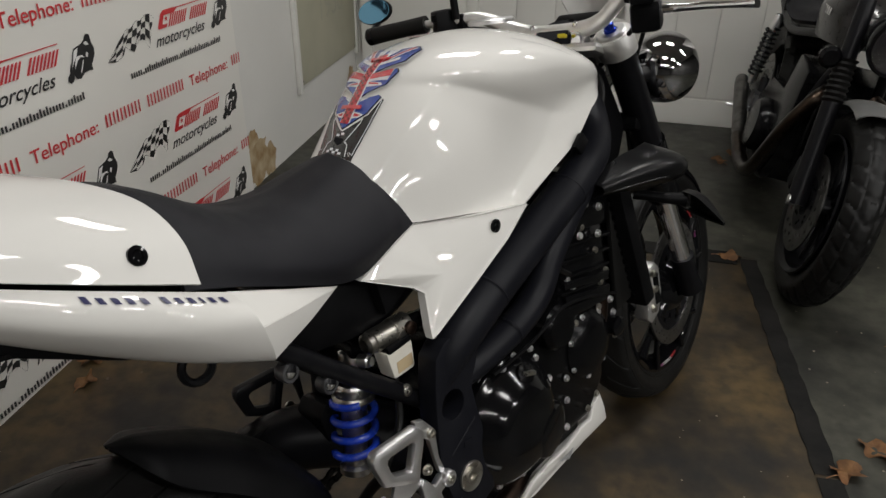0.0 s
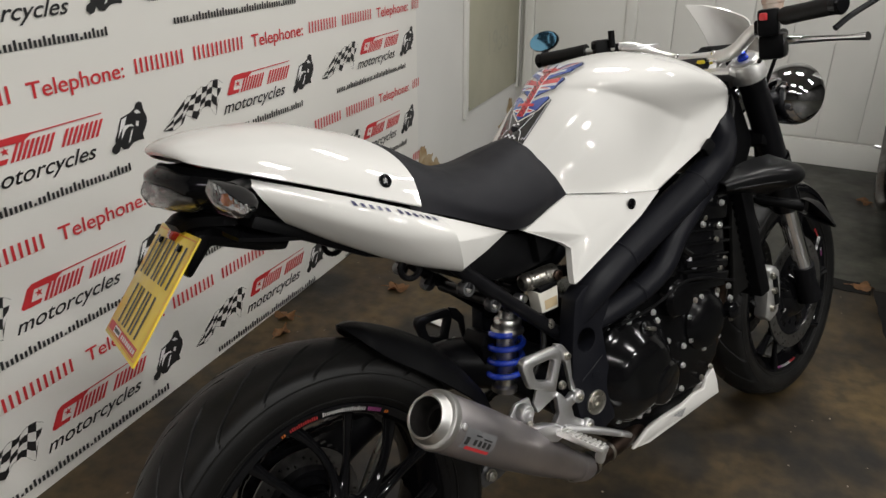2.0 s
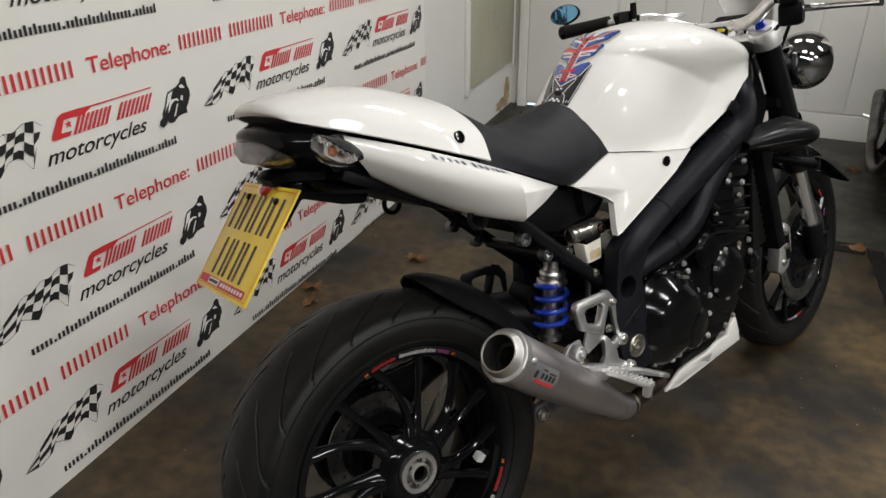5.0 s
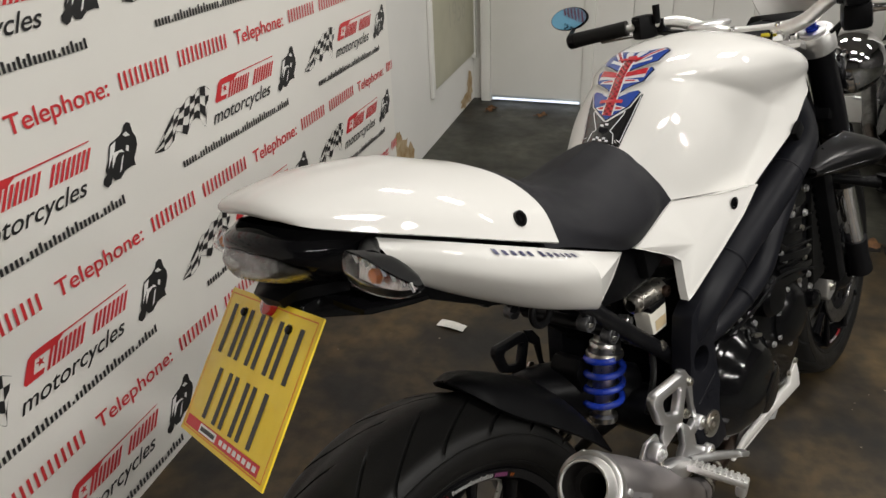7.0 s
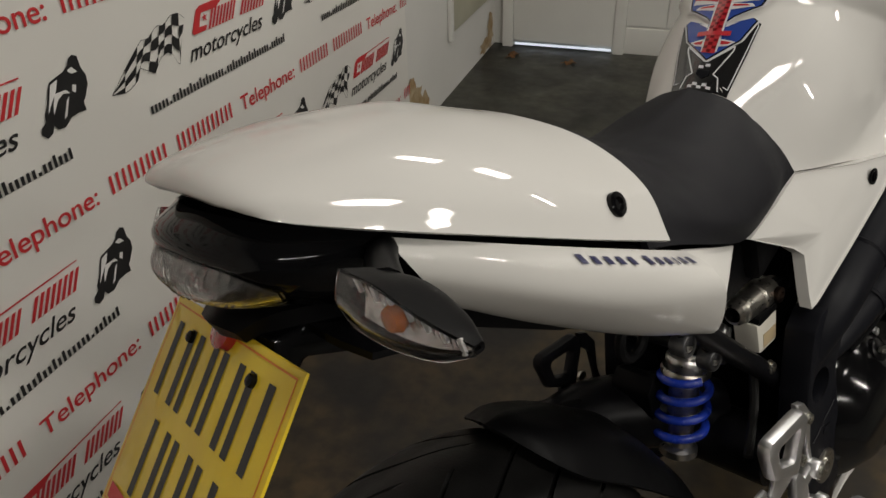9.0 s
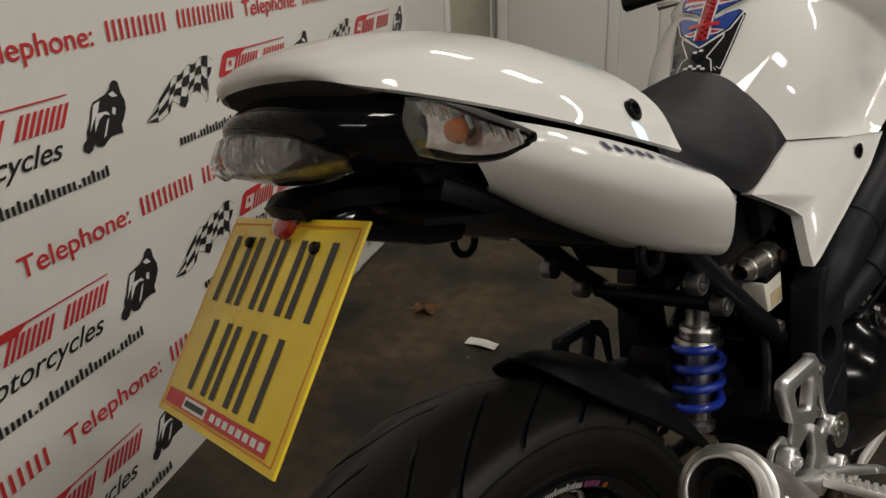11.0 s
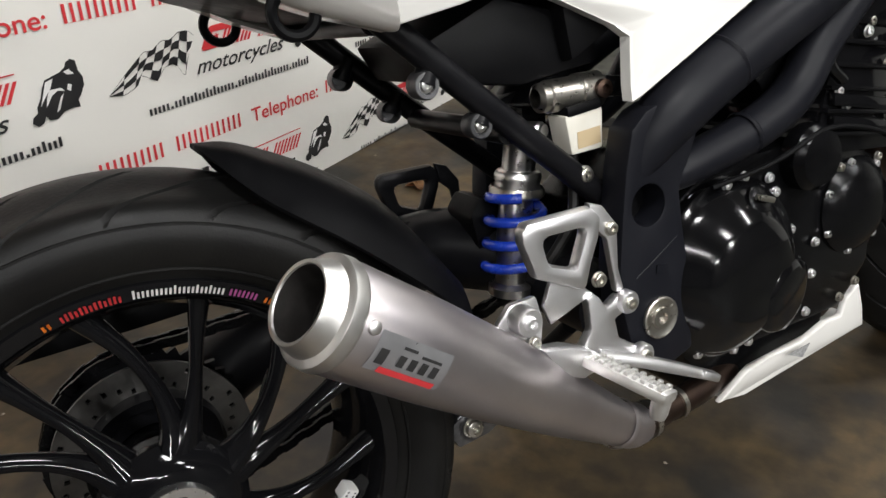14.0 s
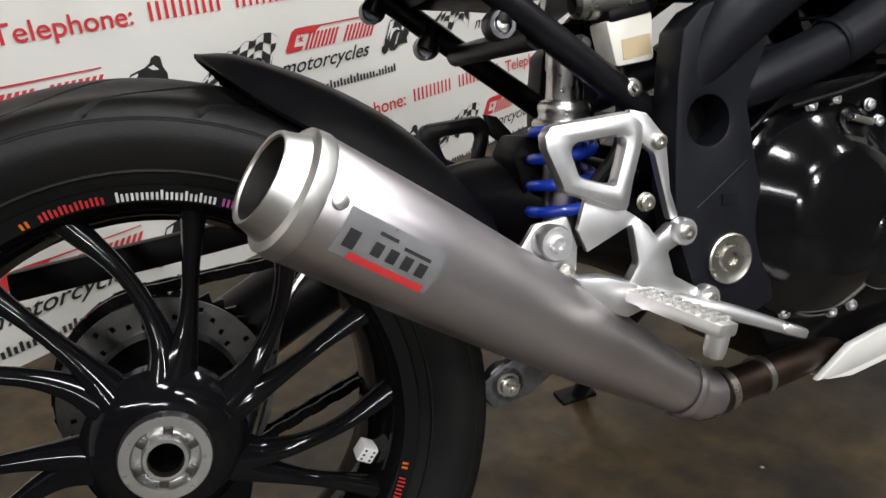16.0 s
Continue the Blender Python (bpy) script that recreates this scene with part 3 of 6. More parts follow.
TANK_ROWS = skin_rows(TANK, 120, 132, 90)
drop = line_at(TANK_EDGE, TANK_ROWS[:, -1, 0]) - TANK_ROWS[:, -1, 2]
TANK_ROWS[:, :, 2] += drop[:, None] * np.clip((np.linspace(0, 1, 133) - .45) / .55, 0, 1)[None, :] ** 2
TX, TZ = TANK_ROWS[:, :, 0], TANK_ROWS[:, :, 2]
under = np.clip((line_at(CREST, TX) - TZ) / (line_at(CREST, TX) - line_at(CREASE, TX)), 0, 1) ** 1.7
behind = np.clip((line_at(LIP_EDGE, TZ, 1) - TX) / np.maximum(line_at(LIP_EDGE, TZ, 1) - line_at(LIP_CREASE, TZ, 1), .004), 0, 1) ** 1.3
fore = np.clip((TX - .56) / .17, 0, 1)
foot = np.clip((TZ - .742) / .030, 0, 1)
recess = under * behind * fore * fore * (3 - 2 * fore) * (.25 + .75 * foot * (2 - foot))
for _ in range(3):
    recess[1:-1, 1:-1] = .5 * recess[1:-1, 1:-1] + .125 * (recess[:-2, 1:-1] + recess[2:, 1:-1] + recess[1:-1, :-2] + recess[1:-1, 2:])
TANK_ROWS[:, :, 1] += .024 * recess
tank = part("fuel_tank", skin(TANK_ROWS, 0.004, True), WHITE, bike, "pearl white fuel tank with knee recesses")


def mir(p, s):
    """A point given for the right side (y < 0), taken to side s."""
    return (p[0], p[1] if s < 0 else -p[1], p[2])


# bolts share a few meshes
bolt_kinds = {}


def bolt(at, axis, r, parent, mat=None, h=None):
    key = (round(r, 4), (mat or ALLOY).name)
    h = h or r * 0.9
    if key not in bolt_kinds:
        bm = lathe([(0, r * 1.25), (h * 0.2, r * 1.25), (h * 0.25, r), (h * 0.92, r), (h, r * 0.88), (h, r * 0.5), (h * 0.55, r * 0.46), (h * 0.55, 0)], n=12)
        ob = part("bolt", bm, mat or ALLOY, parent)
        bolt_kinds[key] = ob
        ob.matrix_basis = Matrix.Translation(at) @ frame_of(axis).to_4x4()
        return ob
    return again(bolt_kinds[key], Matrix.Translation(at) @ frame_of(axis).to_4x4(), parent)


# tank pad: three stacked shields of a flag pattern over a dark base, laid on the rear of the tank
TANK_COLS = [spline([row[j] for row in TANK], 60) for j in range(7)]


def tank_at(u, v, off=0.0012):
    """A place on the tank's rear slope: u along its centre line from the seat, v across in metres."""
    k = max(0.0, min(u * 19.6, 59.0))
    i = int(k)
    row = spline([c[i] + (c[i + 1] - c[i]) * (k - i) for c in TANK_COLS], 40)
    v += -.012 + .024 * min(u, .7)
    for a, b in zip(row, row[1:]):
        if -b[1] >= abs(v):
            f = (abs(v) + a[1]) / (a[1] - b[1])
            q = a + (b - a) * f
            return (q[0] - off * .55, math.copysign(-q[1], v) * (1 + off * 2), q[2] + off * .8)
    return tuple(row[-1])


def pad_shape(polys, off):
    bm = bmesh.new()
    for poly in polys:
        pts = []
        for k in range(len(poly)):
            a, b = poly[k], poly[(k + 1) % len(poly)]
            for q in range(5):
                pts.append((a[0] + (b[0] - a[0]) * q / 5, a[1] + (b[1] - a[1]) * q / 5))
        cu = sum(p[0] for p in pts) / len(pts)
        cv = sum(p[1] for p in pts) / len(pts)
        rings = [[bm.verts.new(tank_at(cu + (u - cu) * f, cv + (v - cv) * f, off)) for u, v in pts] for f in (1.0, 0.66, 0.33)]
        mid = bm.verts.new(tank_at(cu, cv, off))
        n = len(pts)
        for a, b in zip(rings, rings[1:]):
            for k in range(n):
                bm.faces.new((a[k], a[(k + 1) % n], b[(k + 1) % n], b[k]))
        for k in range(n):
            bm.faces.new((rings[-1][k], rings[-1][(k + 1) % n], mid))
    return bm


def sym(poly):
    return poly + [(u, -v) for u, v in reversed(poly) if abs(v) > 1e-6]


PAD_BLUE = material("blue_pad_print", (0.03, 0.07, 0.32), 0.12, coat=1.0)
PAD_RED = material("red_pad_print", (0.55, 0.04, 0.05), 0.12, 0, (0.40, 0.02, 0.03), 90, coat=1.0)
PAD_WHITE = material("white_pad_print", (0.72, 0.72, 0.74), 0.12, coat=1.0)
PAD_BLACK = material("black_pad_print", (0.012, 0.012, 0.013), 0.12, coat=1.0)
pad = part("tank_pad", pad_shape([sym([(.40, 0), (.42, -.034), (.54, -.046), (.52, -.052), (.30, -.046), (.05, -.037), (.01, -.036)])], 0.0010), PAD_BLACK, bike, "glossy tank protector pad with a flag pattern")
SHIELDS = [[(1.07, 0), (1.08, -.016), (1.13, -.045), (1.08, -.058), (.92, -.053), (.83, -.024), (.795, -.013)],
           [(.775, 0), (.775, -.012), (.775, -.022), (.83, -.050), (.80, -.055), (.66, -.046), (.57, -.018), (.53, -.011)],
           [(.50, 0), (.50, -.011), (.49, -.018), (.55, -.041), (.53, -.046), (.38, -.034), (.23, 0)]]
# colour fields on each shield, for one side: material, corners
FIELDS = [[(PAD_WHITE, [(1.06, -.004), (1.08, -.020), (1.06, -.022), (.90, -.004)]), (PAD_WHITE, [(1.12, -.040), (1.10, -.052), (.88, -.016), (.90, -.008)]), (PAD_RED, [(1.11, -.043), (1.10, -.048), (.90, -.014), (.91, -.010)]), (PAD_WHITE, [(.97, -.040), (.93, -.042), (.86, -.010), (.89, -.009)])],
          [(PAD_WHITE, [(.76, -.010), (.82, -.048), (.70, -.046), (.68, -.010)]), (PAD_RED, [(.765, -.010), (.82, -.046), (.745, -.047), (.70, -.010)]), (PAD_WHITE, [(.68, -.010), (.67, -.036), (.645, -.040), (.62, -.010)]), (PAD_RED, [(.67, -.013), (.665, -.030), (.65, -.034), (.65, -.012)])],
          [(PAD_WHITE, [(.50, -.012), (.51, -.026), (.47, -.012)]), (PAD_WHITE, [(.38, -.010), (.36, -.030), (.33, -.022), (.32, -.010)]), (PAD_RED, [(.365, -.012), (.355, -.025), (.34, -.021), (.335, -.012)])]]
for sh, fields, bar in zip(SHIELDS, FIELDS, ((.945, .024), None, (.415, .022))):
    cu = sum(q[0] for q in sh) / len(sh)
    big = [(cu + (u - cu) * 1.09, v * 1.07 - (.0012 if v < 0 else 0)) for u, v in sh]
    edge = [(cu + (u - cu) * 1.045, v * 1.03 - (.0006 if v < 0 else 0)) for u, v in sh]
    shield = part("pad_shield", pad_shape([sym(sh)], 0.0026), PAD_BLUE, pad)
    part("pad_border", pad_shape([sym(big)], 0.0016), PAD_WHITE, pad)
    part("pad_outline", pad_shape([sym(edge)], 0.0021), PAD_BLACK, pad)
    for k, (mt, q) in enumerate(fields):
        for s in (-1, 1):
            part("pad_ray", pad_shape([[(u, -v * s) for u, v in q]], 0.0031 + 0.0003 * (mt is PAD_RED)), mt, pad)
    if bar:
        part("pad_name_bar", pad_shape([[(bar[0] - .018, -bar[1]), (bar[0] + .018, -bar[1]), (bar[0] + .018, bar[1]), (bar[0] - .018, bar[1])]], 0.0048), PAD_RED, pad, "red bar for unreadable writing")
part("pad_spine_edge", pad_shape([[(.99, -.0125), (.99, .0125), (.28, .0105), (.28, -.0105)]], 0.0034), PAD_WHITE, pad)
part("pad_spine", pad_shape([[(1.0, -.0095), (1.0, .0095), (.27, .0085), (.27, -.0085)]], 0.0038), PAD_RED, pad, "red spine with a checked weave")


def pad_strip(pts, wide):
    """A thin printed line along points of the pad, as a run of narrow pieces."""
    out = []
    for (u0, v0), (u1, v1) in zip(pts, pts[1:]):
        du, dv = (u1 - u0) * .19, v1 - v0
        ln = math.hypot(du, dv)
        nu, nv = -dv / ln * wide / .19, du / ln * wide
        out.append([(u0 + nu, v0 + nv), (u1 + nu, v1 + nv), (u1 - nu, v1 - nv), (u0 - nu, v0 - nv)])
    return out


for s in (-1, 1):
    part("pad_line", pad_shape(pad_strip([(.215, .002 * s), (.29, .020 * s), (.335, .0305 * s), (.30, .0300 * s), (.13, .0135 * s), (.11, .0205 * s), (.02, .0245 * s)], .0009), 0.0018), PAD_WHITE, pad)
    part("pad_line", pad_shape(pad_strip([(.53, .0465 * s), (.50, .0500 * s), (.30, .0440 * s), (.05, .0350 * s), (.06, .0290 * s)], .0006), 0.0018), PAD_WHITE, pad)
weave = []
for k in range(26):
    for q in (-1, 0, 1):
        if (k + q) % 2 == 0:
            u0, v0 = .285 + k * .0265, q * .0056
            weave.append([(u0 - .011, v0 - .0026), (u0 + .011, v0 - .0026), (u0 + .011, v0 + .0026), (u0 - .011, v0 + .0026)])
part("spine_weave", pad_shape(weave, 0.0041), material("dark_red_pad_print", (0.16, 0.008, 0.012), 0.12, coat=1.0), pad)
part("pad_badge", pad_shape([sym([(.155, 0), (.155, -.008), (.12, -.008), (.095, 0)])], 0.0018), FRAME_PAINT, pad)
for k, (u, v) in enumerate(((.055, -.006), (.055, .006), (.035, 0), (.035, -.012), (.035, .012), (.19, -.004), (.175, .004))):
    part("pad_check", pad_shape([[(u - .010, v - .003), (u + .010, v - .003), (u + .010, v + .003), (u - .010, v + .003)]], 0.0018), PAD_WHITE, pad)

# printed name across the tank's front top, as bars
def on_tank(i, j, off=0.0014):
    """A place on the tank's skin by row and column, raised by off."""
    a, b = int(i), int(abs(j))
    flip = Vector((1, 1 if j >= 0 else -1, 1))
    p = Vector(TANK_ROWS[a, b]).lerp(Vector(TANK_ROWS[a + 1, b]), i - a).lerp(Vector(TANK_ROWS[a, b + 1]).lerp(Vector(TANK_ROWS[a + 1, b + 1]), i - a), abs(j) - b)
    up = (Vector(TANK_ROWS[a + 1, b]) - Vector(TANK_ROWS[a, b])).cross(Vector(TANK_ROWS[a, b + 1]) - Vector(TANK_ROWS[a, b])).normalized()
    return (p + up * math.copysign(off, up.z)) * flip


for k in range(7):
    i0, j0 = 62 + 2.1 * k, 34.0 + 3.1 * k
    quad = ((i0, j0), (i0 + 1.0, j0 + 1.4), (i0 + 3.4, j0 + 5.9), (i0 + 2.4, j0 + 4.5))
    bm = bmesh.new()
    grid = [[bm.verts.new(on_tank(*[quad[0][c] * (1 - u) * (1 - w) + quad[1][c] * u * (1 - w) + quad[2][c] * u * w + quad[3][c] * (1 - u) * w for c in (0, 1)])) for u in (0, .5, 1)] for w in (0, .25, .5, .75, 1)]
    for g, h in zip(grid, grid[1:]):
        for q in range(2):
            bm.faces.new((g[q], g[q + 1], h[q + 1], h[q]))
    part("name_bar", bm, DARK_PRINT, tank, "dark blue bars of the maker's name")

# side panels below the tank
for s in (-1, 1):
    P = [(.544, -.108, .775), (.645, -.136, .757), (.747, -.152, .743), (.690, -.153, .706), (.600, -.150, .661), (.522, -.146, .622), (.510, -.144, .617), (.512, -.140, .632), (.524, -.128, .680), (.510, -.122, .693), (.432, -.110, .734), (.490, -.112, .757)]
    panel = part("side_panel", swollen([mir(p, s) for p in P], 0.006, 0.012), WHITE, bike, "white side panel under the tank")
    bolt(mir((.672, -.1475, .732), s), (0, s, 0), 0.006, panel, BLACK_GLOSS)
    part("grommet", lathe([(0, 0.0105), (0.002, 0.0105), (0.0025, 0.008), (0.0005, 0.0065)], mir((.672, -.1490, .732), s), (0, s, 0), 16), PLASTIC, panel)
    part("tank_clip", box(0.03, 0.012, 0.022, Matrix.Translation(mir((.893, -.162, .800), s)) @ pose(0, 0, 0, 0, -38, 0), 0.003), PLASTIC, tank)

# seat cowl
COWL = [[(-.125, 0, .9720), (-.125, -.026, .9715), (-.1245, -.044, .9705), (-.123, -.057, .9697), (-.1205, -.066, .9688)],
        [(-.131, 0, .9810), (-.131, -.029, .9802), (-.1295, -.053, .9780), (-.125, -.071, .9735), (-.1165, -.083, .9658)],
        [(-.120, 0, .9915), (-.119, -.037, .9895), (-.116, -.068, .9840), (-.110, -.089, .9740), (-.1025, -.101, .9585)],
        [(-.085, 0, .9985), (-.082, -.044, .9945), (-.076, -.082, .9840), (-.068, -.108, .9670), (-.060, -.126, .9420)],
        [(-.020, 0, .9990), (-.016, -.056, .9930), (-.008, -.105, .9735), (-.002, -.133, .9480), (.000, -.147, .9185)],
        [(.058, 0, .9900), (.072, -.064, .9770), (.088, -.118, .9480), (.097, -.152, .9130), (.100, -.167, .8780)],
        [(.108, 0, .9720), (.150, -.055, .9540), (.187, -.100, .9245), (.197, -.147, .8860), (.192, -.173, .8410)]]
cowl = part("seat_cowl", patch(COWL, 54, 36, 0.004, True, 6), WHITE, bike, "white single seat cowl")
for s in (-1, 1):
    part("bolt", lathe([(-.004, .0105), (.0005, .0105), (.0015, .0095), (.0018, .006), (-.0005, .0045), (-.0005, 0)], mir((.1445, -.1605, .8890), s), (0.18, s, 0.35), 16), BLACK_GLOSS, cowl)

SEAT = [[(.092, 0, .962), (.136, -.054, .944), (.172, -.098, .908), (.184, -.140, .872), (.180, -.160, .836)],
        [(.190, 0, .938), (.206, -.060, .926), (.222, -.108, .888), (.233, -.142, .850), (.240, -.152, .814)],
        [(.300, 0, .876), (.304, -.062, .868), (.310, -.116, .842), (.316, -.142, .808), (.322, -.138, .778)],
        [(.385, 0, .862), (.388, -.064, .853), (.393, -.114, .822), (.402, -.132, .778), (.412, -.116, .742)],
        [(.460, 0, .876), (.464, -.060, .864), (.470, -.104, .828), (.476, -.122, .782), (.478, -.110, .748)],
        [(.512, 0, .887), (.514, -.045, .875), (.520, -.075, .846), (.534, -.098, .808), (.546, -.109, .776)]]
seat = part("seat", patch(SEAT, 48, 32, 0.006, True), VINYL, bike, "black vinyl rider's seat")
part("seat_base", prism([(.10, .90), (.20, .83), (.43, .728), (.53, .76), (.49, .81), (.36, .80), (.25, .85)], -.080, .080, 0.006), PLASTIC, bike)

# tail side fairings
TAIL = [[(-.047, -.117, .9300), (-.044, -.128, .9180), (-.030, -.130, .8920), (-.004, -.116, .8580), (.012, -.085, .8480)],
        [(.050, -.155, .8915), (.055, -.168, .8720), (.063, -.166, .8420), (.072, -.128, .8090), (.082, -.085, .8010)],
        [(.140, -.169, .8540), (.146, -.187, .8350), (.155, -.186, .8000), (.170, -.148, .7540), (.178, -.100, .7470)],
        [(.222, -.166, .8180), (.228, -.189, .8030), (.234, -.197, .7770), (.251, -.173, .7230), (.252, -.130, .7180)]]
for s in (-1, 1):
    fair = part("tail_fairing", patch([[mir(p, s) for p in row] for row in TAIL], 36, 28, 0.004), WHITE, bike, "white tail side fairing")
    tip, up, cr_, low = (.395, -.114, .743), (.2215, -.1655, .8182), (.234, -.197, .777), (.251, -.173, .723)
    midu, midc = (.31, -.142, .7795), (.31, -.158, .760)
    b = shell([mir(p, s) for p in (up, midu, tip, midc, cr_)], 0.006, 0.0015)
    shell([mir(p, s) for p in (cr_, midc, tip, (.325, -.145, .732), low)], 0.006, 0.0015, b)
    part("fairing_nose", b, WHITE, fair)
    # model name on the upper face, as bars
    cols = [spline([row[j] for row in TAIL], 60) for j in range(5)]

    def on_fair(x, v):
        """A place on the fairing's skin: x ahead, v across from its upper edge (0) to its lower (1)."""
        i = min(range(61), key=lambda q: abs(cols[1][q][0] - x))
        a, b = (i, i + 1) if i < 60 and cols[1][i][0] <= x else (i - 1, i)
        f = (x - cols[1][a][0]) / (cols[1][b][0] - cols[1][a][0])
        line = spline([c[a] + (c[b] - c[a]) * f for c in cols], 60)
        q = line[int(v * 45)]
        return mir((q[0], q[1] - .0012, q[2] + .0010), s)

    x = .082
    for k in range(12):
        if k == 5:
            x += .007
            continue
        wide = .0058 if k not in (9,) else .003
        bm = bmesh.new()
        top = 0.125 if k in (0, 6) else 0.150
        q = [[bm.verts.new(on_fair(x + wide * i, top + (.262 - top) * j / 3)) for j in range(4)] for i in (0, .5, 1)]
        for a, b in zip(q, q[1:]):
            for j in range(3):
                bm.faces.new((a[j], b[j], b[j + 1], a[j + 1]))
        part("name_bar", bm, DARK_PRINT, fair, "dark bars of the model name")
        x += wide + .0062

# tail lamp, housing and plate hanger
tail = part("tail_housing", prism([(-.070, .950), (-.075, .905), (-.055, .872), (.02, .846), (.10, .815), (.20, .758), (.27, .742), (.29, .775), (.18, .850), (.05, .905), (-.04, .948)], -.098, .098, 0.010), BLACK_GLOSS, bike, "glossy black tail housing")
HOUSE = [[(-.040, -.108, .940), (-.052, -.113, .920), (-.048, -.106, .892), (-.036, -.088, .868)],
         [(-.092, -.086, .950), (-.108, -.093, .932), (-.106, -.088, .908), (-.082, -.070, .884)],
         [(-.114, -.046, .958), (-.137, -.052, .944), (-.134, -.049, .924), (-.104, -.042, .890)],
         [(-.122, 0, .961), (-.146, 0, .949), (-.143, 0, .929), (-.112, 0, .890)]]
part("rear_shell", patch(HOUSE + [[(p[0], -p[1], p[2]) for p in row] for row in HOUSE[-2::-1]], 30, 14, 0.003), BLACK_GLOSS, tail, "glossy black rear shell")
LENS = [[(-.110, -.0840, .9250), (-.115, -.0860, .9140), (-.112, -.0835, .9030), (-.102, -.0760, .8950)],
        [(-.138, -.0510, .9350), (-.145, -.0520, .9200), (-.140, -.0495, .9030), (-.113, -.0450, .8890)],
        [(-.147, 0, .9400), (-.154, 0, .9230), (-.148, 0, .9040), (-.120, 0, .8890)]]
CLEAR = glass("clear_lens", (0.96, 0.96, 0.97), 0.03)
part("tail_lens", patch(LENS + [[(p[0], -p[1], p[2]) for p in row] for row in LENS[-2::-1]], 24, 10, 0.003), CLEAR, tail, "clear tail light lens")
# ribbed reflector metal, darkened for the shading on the tail lens
SHADED_REFLECT = material("shaded_ribbed_reflector", (0.34, 0.335, 0.33), 0.2, 1.0, (0.18, 0.176, 0.17), 80, bump=0.6, bump_scale=160)
part("reflector", patch([[(p[0] + .004, p[1] * .97, p[2]) for p in row] for row in LENS + [[(p[0], -p[1], p[2]) for p in row] for row in LENS[-2::-1]]], 20, 8, 0.002), SHADED_REFLECT, tail)
for k in range(19):
    yy = -.072 + k * .008
    part("lens_rib", tube([(-.148 + 5.0 * yy * yy, yy, .938 - 2.0 * yy * yy), (-.1552 + 5.0 * yy * yy, yy + .004, .922 - 1.2 * yy * yy), (-.147 + 4.8 * yy * yy, yy + .008, .902)], 0.0015, 6, 3), CLEAR, tail)
# reflector metal without that darkening, for the rear turn signals
BRIGHT_REFLECT = material("faceted_bright_reflector", (0.72, 0.71, 0.70), 0.22, 1.0, (0.5, 0.49, 0.48), 90, bump=0.5, bump_scale=160)
for s in (-1, 1):
    ind = part("indicator", patch([[mir(p, s) for p in row] for row in (
        [(-0.1095, -0.1660, 0.9445), (-0.0823, -0.1660, 0.9325), (-0.0805, -0.1660, 0.9165), (-0.1095, -0.1660, 0.9077)],
        [(-0.1077, -0.1937, 0.9397), (-0.0738, -0.1937, 0.9270), (-0.0721, -0.1937, 0.9109), (-0.1061, -0.1937, 0.9013)],
        [(-0.1026, -0.2254, 0.9253), (-0.0771, -0.2254, 0.9175), (-0.0771, -0.2254, 0.9085), (-0.0993, -0.2254, 0.8997)],
        [(-0.0933, -0.2500, 0.9125), (-0.0873, -0.2500, 0.9125), (-0.0873, -0.2500, 0.9077), (-0.0925, -0.2500, 0.9069)])], 18, 12, 0.002), PLASTIC, bike, "rear turn signal with a clear lens and amber bulb")
    if s > 0:
        ind.matrix_basis = Matrix.Translation((.014, -.034, -.012))
    part("stalk", tube([mir(p, s) for p in ((-.03, -.095, .915), (-.06, -.13, .922), (-.088, -.172, .924))], [.013, .011, .013], 12, 4), PLASTIC, ind)
    part("lens", patch([[mir(p, s) for p in row] for row in (
        [(-0.1103, -0.1644, 0.9453), (-0.1179, -0.1660, 0.9285), (-0.1111, -0.1660, 0.9069)],
        [(-0.1095, -0.1937, 0.9405), (-0.1197, -0.1945, 0.9205), (-0.1077, -0.1945, 0.9005)],
        [(-0.1035, -0.2262, 0.9261), (-0.1103, -0.2262, 0.9125), (-0.1009, -0.2262, 0.8989)],
        [(-0.0941, -0.2500, 0.9133), (-0.0959, -0.2508, 0.9093), (-0.0933, -0.2500, 0.9061)])], 16, 10, 0.0018), CLEAR, ind, "clear lens")
    part("reflector", patch([[mir(p, s) for p in row] for row in (
        [(-0.1026, -0.1676, 0.9413), (-0.0975, -0.1676, 0.9269), (-0.1026, -0.1676, 0.9109)],
        [(-0.1009, -0.1961, 0.9365), (-0.0941, -0.1961, 0.9205), (-0.0993, -0.1961, 0.9045)],
        [(-0.0967, -0.2246, 0.9229), (-0.0925, -0.2246, 0.9125), (-0.0950, -0.2246, 0.9029)],
        [(-0.0907, -0.2452, 0.9133), (-0.0899, -0.2452, 0.9101), (-0.0907, -0.2452, 0.9077)])], 12, 8, 0.001), BRIGHT_REFLECT, ind)
    for k in range(14):
        f = k / 13
        part("lens_rib", box(.0022, .0032, .009, Matrix.Translation(mir((-.108 + .012 * f, -.172 - .072 * f, .938 - .026 * f), s)) @ pose(0, 0, 0, 20 * s, 0, 0), .0006), WHITE_PRINT if k % 2 else CLEAR, ind)
    part("bulb", lathe([(0, .006), (.006, .009), (.011, .007), (.014, 0)], mir((-.097, -.200, .919), s), (-1, 0, 0.1), 14), AMBER, ind, "amber bulb")

